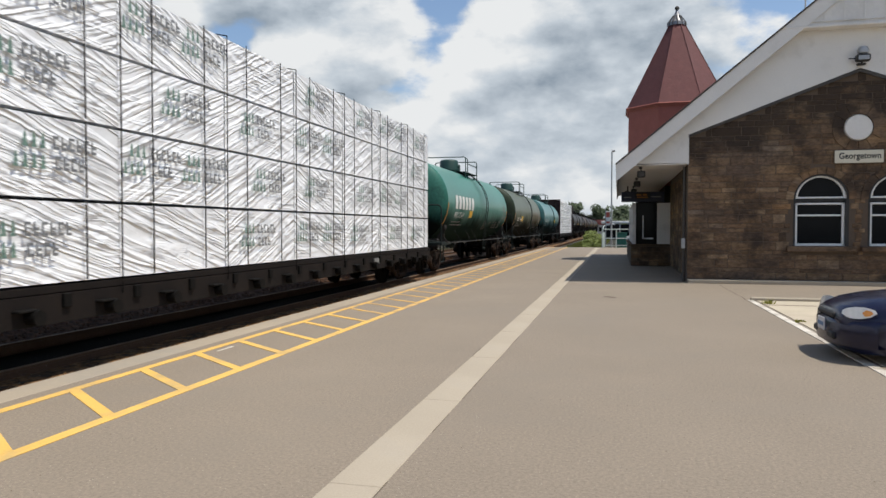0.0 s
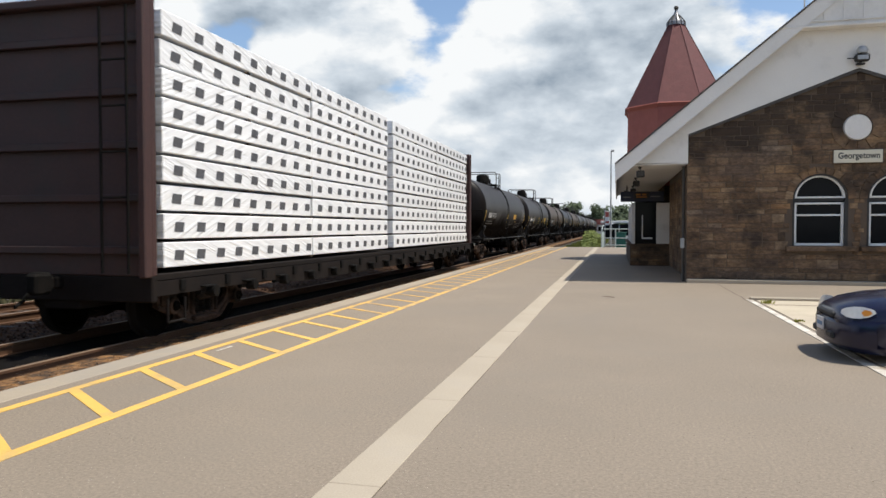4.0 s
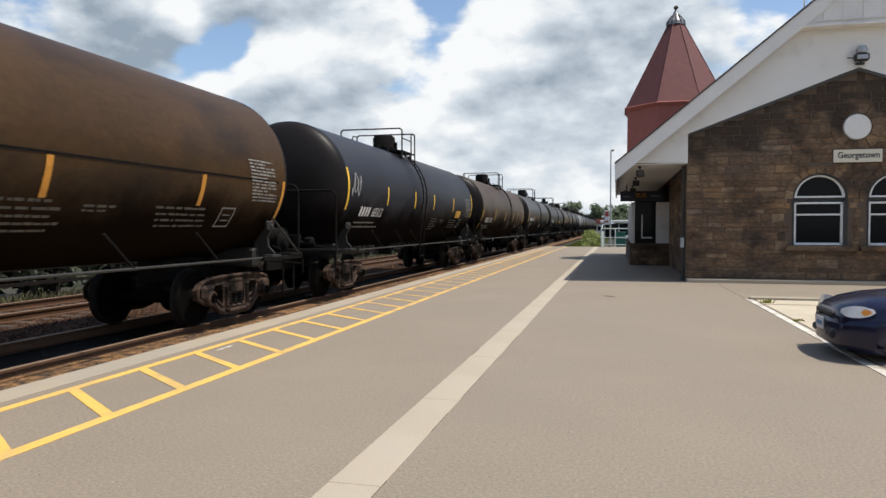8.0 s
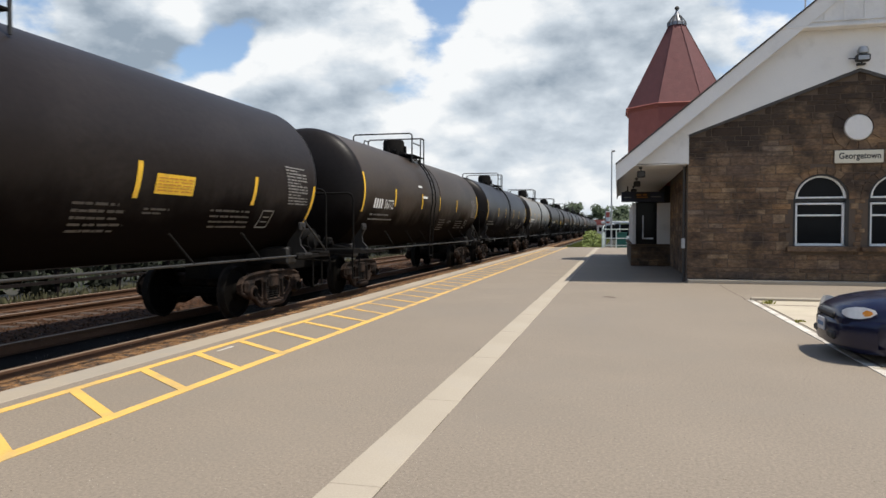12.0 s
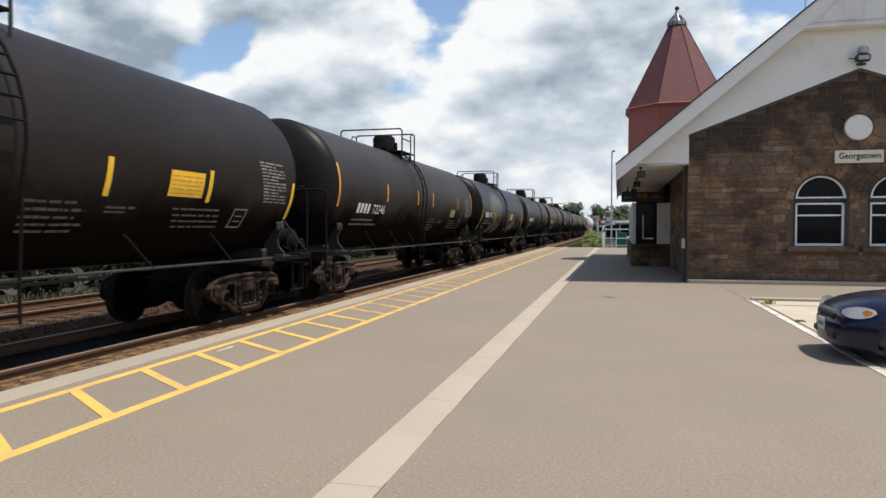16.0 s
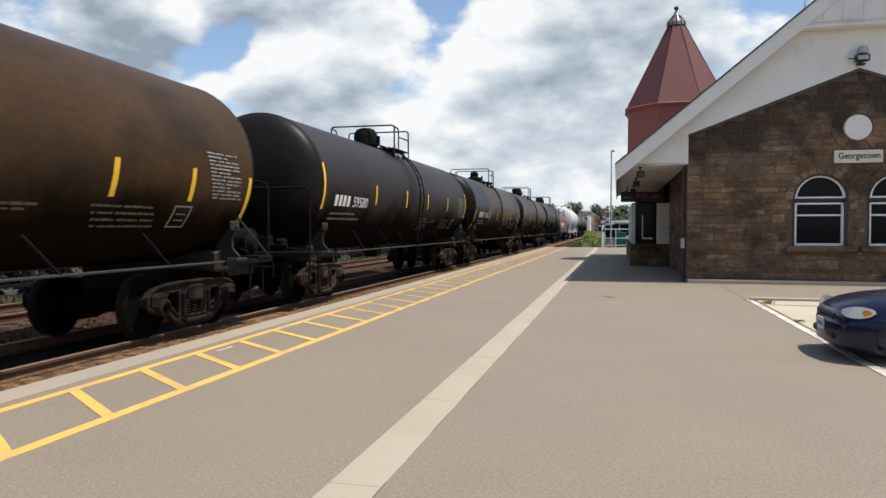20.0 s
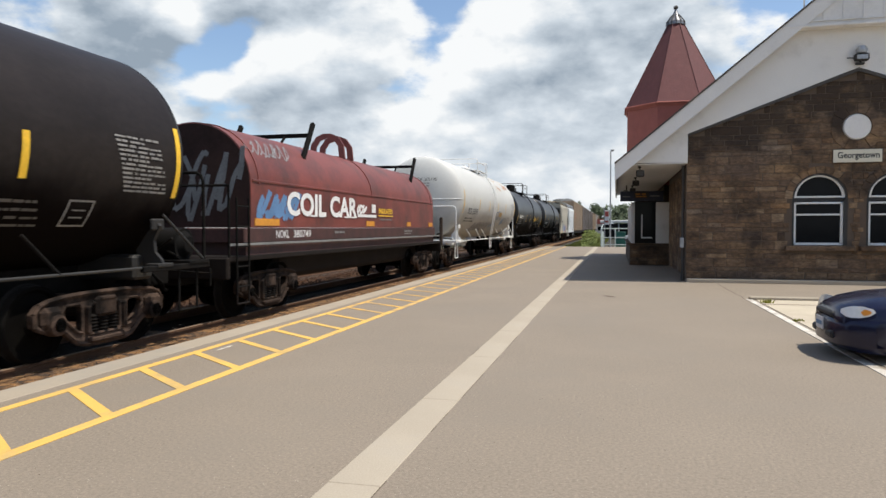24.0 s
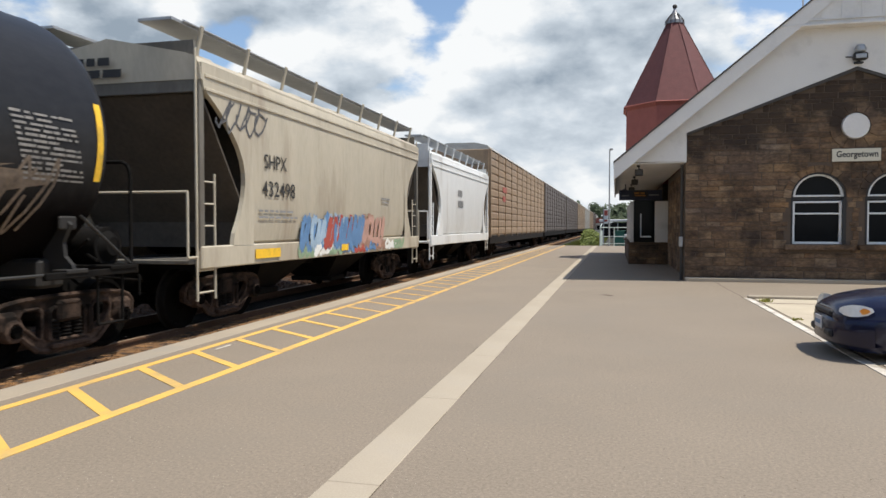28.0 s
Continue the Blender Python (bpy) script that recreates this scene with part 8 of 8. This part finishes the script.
def sedan(at):
    """A low four-door car, its nose at the local -x end."""
    car = thing("parked_car", "dark blue four-door car parked nose to the platform", "car", at)
    # cross-sections along the car: x, half width, belt z, low z, bonnet crown
    secs = [(0.0, 0.50, 0.53, 0.26, 0.59), (0.06, 0.64, 0.58, 0.20, 0.66), (0.22, 0.74, 0.64, 0.14, 0.73), (0.5, 0.82, 0.69, 0.13, 0.79), (0.9, 0.85, 0.74, 0.13, 0.83), (1.3, 0.855, 0.78, 0.13, 0.86), (3.6, 0.855, 0.88, 0.18, 0.92), (4.1, 0.84, 0.9, 0.2, 0.98), (4.4, 0.78, 0.88, 0.24, 0.96), (4.5, 0.66, 0.82, 0.3, 0.9)]
    V, F, n = [], [], 12
    for x, w, b, lo, cr in secs:
        prof = [(-w * 0.92, lo), (-w, lo + 0.12), (-w, (lo + b) / 2), (-w * 0.985, b - 0.05), (-w * 0.93, b), (-w * 0.5, cr - 0.01), (w * 0.5, cr - 0.01), (w * 0.93, b), (w * 0.985, b - 0.05), (w, (lo + b) / 2), (w, lo + 0.12), (w * 0.92, lo)]
        V += [(x, y, z) for y, z in prof]
    for i in range(len(secs) - 1):
        for k in range(n):
            F.append((i * n + k, i * n + (k + 1) % n, (i + 1) * n + (k + 1) % n, (i + 1) * n + k))
    F += [tuple(range(n)), tuple(reversed(range((len(secs) - 1) * n, len(secs) * n)))]
    part("body", Shape().add(V, F), "car_blue", car, "", 50)
    cab = [(1.25, 0.74, 0.88), (1.95, 0.60, 1.36), (2.5, 0.60, 1.42), (3.2, 0.59, 1.38), (3.95, 0.70, 0.95)]
    V, F = [], []
    for x, w, z in cab:
        V += [(x, -0.80 if z > 0.9 else -w, 0.86), (x, -w, z), (x, w, z), (x, 0.80 if z > 0.9 else w, 0.86)]
    for i in range(4):
        for k in range(3):
            F.append((i * 4 + k, i * 4 + k + 1, (i + 1) * 4 + k + 1, (i + 1) * 4 + k))
    part("cabin_glass", Shape().add(V, F), "glass", car, "dark car windows")
    part("roof", Shape().box((2.55, 0, 1.42), (1.3, 1.2, 0.04), 0.02), "car_blue", car)
    for e in (-1, 1):
        hl = part("headlight", Shape().add([(0.045, e * 0.50, 0.620), (0.03, e * 0.52, 0.580), (0.055, e * 0.66, 0.550), (0.09, e * 0.76, 0.545), (0.16, e * 0.82, 0.550), (0.25, e * 0.862, 0.575), (0.31, e * 0.872, 0.620), (0.29, e * 0.862, 0.660), (0.20, e * 0.815, 0.685), (0.12, e * 0.72, 0.680), (0.07, e * 0.60, 0.655)], [(0, 1, 2, 10), (10, 2, 3, 9), (9, 3, 4, 8), (8, 4, 5, 7), (7, 5, 6)]), "lamp_clear", car, "clear headlight", 60)
        part("turn_lens", Shape().add([(0.19, e * 0.852, 0.580), (0.235, e * 0.870, 0.590), (0.27, e * 0.878, 0.620), (0.25, e * 0.870, 0.643), (0.20, e * 0.845, 0.655), (0.165, e * 0.83, 0.620)], [(0, 1, 2, 3, 4, 5)]), "lamp_amber", hl, "amber turn lens")
        for x in (0.88, 3.55):
            wh = part("wheel", Shape().lathe([(-0.1, 0.2), (-0.1, 0.29), (-0.07, 0.31), (0.07, 0.31), (0.1, 0.29), (0.1, 0.2)], 28, "y", (x, e * 0.76, 0.31)), "tyre", car, "", 40)
            part("rim", Shape().lathe([(e * 0.06, 0.001), (e * 0.1, 0.08), (e * 0.06, 0.12), (e * 0.09, 0.2)], 20, "y", (x, e * 0.76, 0.31)), "grey_metal", wh)
        part("door_line", Shape().box((1.45, e * 0.856, 0.55), (0.012, 0.006, 0.6)).box((2.5, e * 0.856, 0.55), (0.012, 0.006, 0.6)), "letter_black", car)
        part("mirror", Shape().box((1.5, e * 0.93, 0.98), (0.12, 0.18, 0.12), 0.04), "car_blue", car)
    part("grille", Shape().box((0.0, 0, 0.54), (0.06, 0.72, 0.07), 0.02), "letter_black", car)
    part("bumper", Shape().add(*bumper_shell()), "car_blue", car, "", 50)
    part("lower_intake", Shape().box((-0.015, 0, 0.30), (0.08, 0.9, 0.09), 0.02), "letter_black", car)
    part("number_plate", Shape().box((-0.065, 0, 0.40), (0.015, 0.31, 0.155), 0.004), "plate", car, "plain pale plate")
    part("plate_bar", Shape().box((-0.076, 0, 0.40), (0.004, 0.24, 0.05)), "tag_blue", car)
    part("wiper_cowl", Shape().box((1.25, 0, 0.9), (0.16, 1.3, 0.03), 0.01), "letter_black", car)
    return car


def bumper_shell():
    V, F = [], []
    for y, x in ((-0.84, 0.34), (-0.72, 0.10), (-0.5, 0.0), (-0.2, -0.05), (0.2, -0.05), (0.5, 0.0), (0.72, 0.10), (0.84, 0.34)):
        V += [(x + 0.10, y, 0.13), (x - 0.005, y, 0.20), (x - 0.01, y, 0.44), (x + 0.03, y, 0.50), (x + 0.2, y * 0.97, 0.52)]
    for i in range(7):
        for k in range(4):
            a = i * 5 + k
            F.append((a, a + 1, a + 6, a + 5))
    return V, F


sedan(pose(2.60, 9.95, 0.0, 0, 0, -1))

# ---- beyond the platform's end ----
def leaf_cloud(s, c, r, n, size, rnd):
    for i in range(n):
        d = Vector((rnd.gauss(0, 1), rnd.gauss(0, 1), rnd.gauss(0, 1))).normalized() * (r * rnd.uniform(0.55, 1.05))
        d.z *= 0.8
        p = Vector(c) + d
        a = Vector((rnd.gauss(0, 1), rnd.gauss(0, 1), rnd.gauss(0, 1))).normalized()
        b = a.orthogonal().normalized()
        k = size * rnd.uniform(0.6, 1.2)
        s.add([p - a * k, p + b * k * 0.55, p + a * k, p - b * k * 0.55], [(0, 1, 2, 3)])


def tree(x, y, height, spread, seed, material="far_foliage", leaf=0.35, base=BED):
    rnd = random.Random(seed)
    t = thing("tree", "leafy green tree in full summer leaf", "tree", (x, y, base), "trees beyond the platform")
    trunk = Shape().cyl((0, 0, 0), (0.1, 0, height * 0.45), height * 0.03, 8, height * 0.018)
    for k in range(5):
        a = 6.28 * k / 5 + rnd.random()
        trunk.cyl((0.05, 0, height * (0.28 + 0.04 * k)), (spread * 0.55 * math.cos(a), spread * 0.55 * math.sin(a), height * rnd.uniform(0.5, 0.8)), height * 0.012, 6, height * 0.004)
    part("trunk", trunk, "bark", t)
    crown = Shape()
    for k in range(16):
        a, d, z = rnd.uniform(0, 6.28), spread * rnd.uniform(0.0, 0.8), height * rnd.uniform(0.38, 0.9)
        d *= 1.0 - 0.5 * max(0, z / height - 0.6) / 0.4
        leaf_cloud(crown, (d * math.cos(a), d * math.sin(a), z), spread * rnd.uniform(0.28, 0.45), 110, leaf, rnd)
    part("crown", crown, material, t, "uneven leafy crown")
    return t


for i, (x, y, h, w) in enumerate(((-15, 240, 11, 5), (-23, 255, 10, 5.5), (-7, 262, 10, 5), (-31, 270, 10, 6), (2, 250, 7, 4.5), (0.6, 118, 5.6, 3.0), (4.0, 112, 6.2, 3.8), (8.0, 118, 7, 4.5), (-42, 280, 11, 7), (12, 240, 10, 6))):
    tree(x, y, h, w, 40 + i, leaf=0.5 if y > 200 else 0.3)
bush = Shape()
rb = random.Random(5)
for k in range(26):
    y = rb.uniform(61.8, 76)
    leaf_cloud(bush, (rb.uniform(-2.9, -2.05), y, BED + rb.uniform(0.2, 1.7) * rb.uniform(0.5, 1)), rb.uniform(0.25, 0.5), 120, 0.10, rb)
solid("wild_bush", bush, "bush_green", "yellow-green wild bush past the end of the platform", "bush")
verge = Shape()
for k in range(2600):
    x, y = rb.uniform(-4.6, -1.2), rb.uniform(61.5, 120)
    h = rb.uniform(0.15, 0.45)
    verge.add([(x - 0.04, y, BED), (x + 0.04, y, BED), (x + rb.uniform(-0.15, 0.15), y, BED + h)], [(0, 1, 2)])
solid("rough_grass", verge, "weeds", "rough grass along the track", "grass", kind="stuff")
bank = Shape()
for k in range(5000):
    x, y = rb.uniform(-28, -17.0), rb.uniform(5, 90)
    h = rb.uniform(0.15, 0.6)
    bank.add([(x, y - 0.05, BED), (x, y + 0.05, BED), (x + rb.uniform(-0.15, 0.15), y + rb.uniform(-0.15, 0.15), BED + h)], [(0, 1, 2)])
solid("rough_grass", bank, "dark_grass", "rough green grass beyond the far track", "grass", kind="stuff")
# shrubs added and coloured near black to darken the gap below the cars
shrubs = Shape()
for k in range(150):
    y = rb.uniform(5, 62)
    leaf_cloud(shrubs, (rb.uniform(-17.6, -15.6), y, BED + rb.uniform(0.15, 0.95)), rb.uniform(0.3, 0.6), 46, 0.16, rb)
solid("dark_shrubs", shrubs, "shade_leaf", "low dark shrubs behind the far track", "shrub", kind="stuff")
dry = Shape()
for k in range(4200):
    x, y = rb.uniform(-15.4, -14.5), rb.uniform(5, 70)
    h = rb.uniform(0.06, 0.26)
    dry.add([(x, y - 0.05, BED), (x, y + 0.05, BED), (x + rb.uniform(-0.08, 0.08), y + rb.uniform(-0.1, 0.1), BED + h)], [(0, 1, 2)])
M["dry_grass"] = mat("dry_grass", (0.055, 0.052, 0.020), 0.9, vary=0.4, scale=2, fine=12)
solid("dry_grass", dry, "dry_grass", "pale dry grass along the far track", "grass", kind="stuff")
wire = thing("far_fence", "dark post and rail fence beyond the far track", "fence")
for k in range(34):
    part("post", shared("far_post", lambda: Shape().box((0, 0, 0.5), (0.1, 0.1, 1.1), 0.01)), "oily_tie", wire, at=(-15.0, 4 + 2.5 * k, BED))
for z in (0.45, 0.85):
    part("rail", Shape().box((-14.93, 45, BED + z), (0.04, 84, 0.09)), "oily_tie", wire)

# end railing
M["rail_pale"] = mat("rail_pale", (0.50, 0.56, 0.52), 0.5, vary=0.1)
rail = thing("end_railing", "pale green steel railing at the platform end", "railing")
for x in (-1.22, -0.1, 1.0, 2.1):
    part("post", shared("rail_post", lambda: Shape().cyl((0, 0, 0), (0, 0, 1.56), 0.045, 8)), "rail_pale", rail, at=(x, 60.0, 0))
for z in (1.52, 0.78, 0.2):
    part("bar", Shape().cyl((-1.22, 60.0, z), (2.1, 60.0, z), 0.035, 8), "rail_pale", rail)
for k in range(6):
    part("side_post", shared("rail_post", None), "rail_pale", rail, at=(-1.22, 61.6 + 1.6 * k, BED))
part("side_bar", Shape().cyl((-1.22, 60, 1.52), (-1.22, 70, 1.9), 0.035, 8).cyl((-1.22, 60, 0.78), (-1.22, 70, 1.1), 0.03, 8), "rail_pale", rail)
post = thing("street_lamp", "tall slender grey street lamp post", "street lamp", (-0.5, 60.6, BED))
part("pole", Shape().cyl((0, 0, 0), (0, 0, 8.2), 0.075, 10, 0.05), "grey_metal", post, "", 40)
part("lamp_head", Shape().box((0.12, -0.1, 8.28), (0.28, 0.5, 0.14), 0.04).cyl((0, 0, 8.15), (0.06, -0.05, 8.3), 0.04, 8), "grey_metal", post)
box = thing("utility_cabinet", "dark green steel utility cabinet on the ground", "cabinet", (0.35, 66, BED))
part("cabinet_body", Shape().box((0, 0, 0.75), (0.9, 0.6, 1.5), 0.03), "green_paint", box)
part("cabinet_door", Shape().box((0, -0.31, 0.75), (0.8, 0.02, 1.3), 0.01), "green_paint", box)
part("cabinet_cap", Shape().box((0, 0, 1.53), (1.0, 0.7, 0.06), 0.015), "green_paint", box)
crate = thing("notice_case", "white notice case on legs", "notice board", (1.2, 63, BED))
part("panel", Shape().box((0, 0, 0.95), (0.9, 0.08, 0.6), 0.02), "white_metal", crate)
part("picture_bars", Shape().box((0, -0.05, 1.0), (0.7, 0.01, 0.16)).box((0, -0.05, 0.8), (0.6, 0.01, 0.08)), "letter_black", crate)
part("leg", Shape().box((-0.35, 0, 0.33), (0.06, 0.06, 0.66)).box((0.35, 0, 0.33), (0.06, 0.06, 0.66)), "grey_metal", crate)
shelter = thing("shelter", "glazed waiting shelter with pale flat roof", "shelter", (1.2, 84, BED))
part("roof", Shape().box((0, 0, 2.6), (6.0, 2.4, 0.28), 0.04), "white_metal", shelter)
for x in (-2.8, -0.95, 0.95, 2.8):
    part("post", shared("shelter_post", lambda: Shape().box((0, -1.1, 1.25), (0.1, 0.1, 2.5), 0.01)), "grey_metal", shelter, at=(x, 0, 0))
for x in (-1.88, 0, 1.88):
    part("pane", shared("shelter_pane", lambda: Shape().box((0, -1.1, 1.5), (1.7, 0.02, 1.7))), "glass", shelter, at=(x, 0, 0))
banner = thing("banner_sign", "narrow red and white upright sign on a post", "sign", (-1.15, 72, BED))
part("post", Shape().cyl((0, 0, 0), (0, 0, 3.7), 0.05, 8), "grey_metal", banner)
part("panel", Shape().box((0.22, -0.05, 2.9), (0.4, 0.05, 1.4), 0.01), "white_metal", banner)
part("red_field", Shape().box((0.22, -0.08, 3.25), (0.34, 0.012, 0.5)).box((0.22, -0.08, 2.5), (0.34, 0.012, 0.2)), "tag_red", banner)
# low far building with a red roof behind the tracks
far_house = thing("far_house", "low red-roofed building far along the line", "building", (-7, 232, BED))
part("wall", Shape().box((0, 0, 1.5), (7, 6, 3.0)), "white_paint", far_house)
part("roof", Shape().prism([(-3.8, 3.0), (3.8, 3.0), (2.8, 4.6), (-2.8, 4.6)], "y", -3.3, 3.3), "tower_wall", far_house)
for x in (-2, 0, 2):
    part("window", shared("far_window", lambda: Shape().box((0, -3.02, 1.6), (1.4, 0.06, 1.3))), "glass", far_house, at=(x, 0, 0))

# ---- stones of the walls, last ----
lay_stones(front, 2.0, 8.4, gable_top, 0.11, 5.9, lambda x, z: Matrix.Translation((x, WALL_Y - 0.002, z)), in_window)
lay_stones(side_wall, 22.72, 31.2, lambda x: 3.45, 0.05, 3.4, lambda x, z: pose(2.148, x, z, 0, 0, -90), lambda a, b, c, d: False)
lay_stones(bay_base, 0.57, 2.16, lambda x: 0.88, 0.02, 0.86, lambda x, z: Matrix.Translation((x, 31.398, z)), lambda a, b, c, d: False)


def motions():
    """The train runs towards the camera at an even speed; its wheels roll while they pass."""
    start = {ob: y0 for ob, y0 in MOVERS}
    for ob, y0 in MOVERS:
        walk(ob, [(t, pose(TRACK, y0 - SPEED * t, RAIL_TOP)) for t in (0, 7, 14, 21, 28)])
    step = 1.0 / FPS
    for wheel, car, along, dy in WHEELS:
        y = start[car] + along
        first = max(0, math.ceil((y - 34.0) / SPEED / step))
        last = min(28 * FPS, math.floor((y + 2.0) / SPEED / step))
        rows = [(k * step, 57.2958 * SPEED * (k - first) * step / 0.457) for k in range(first, last + 1)]
        if not rows:
            continue
        if rows[0][0] > step / 2:
            rows.insert(0, (0.0, 0.0))
        if rows[-1][0] < 28 - step / 2:
            rows.append((28.0, rows[-1][1]))
        walk(wheel, [(t, pose(0, dy, 0.457, a % 360)) for t, a in rows])


motions()
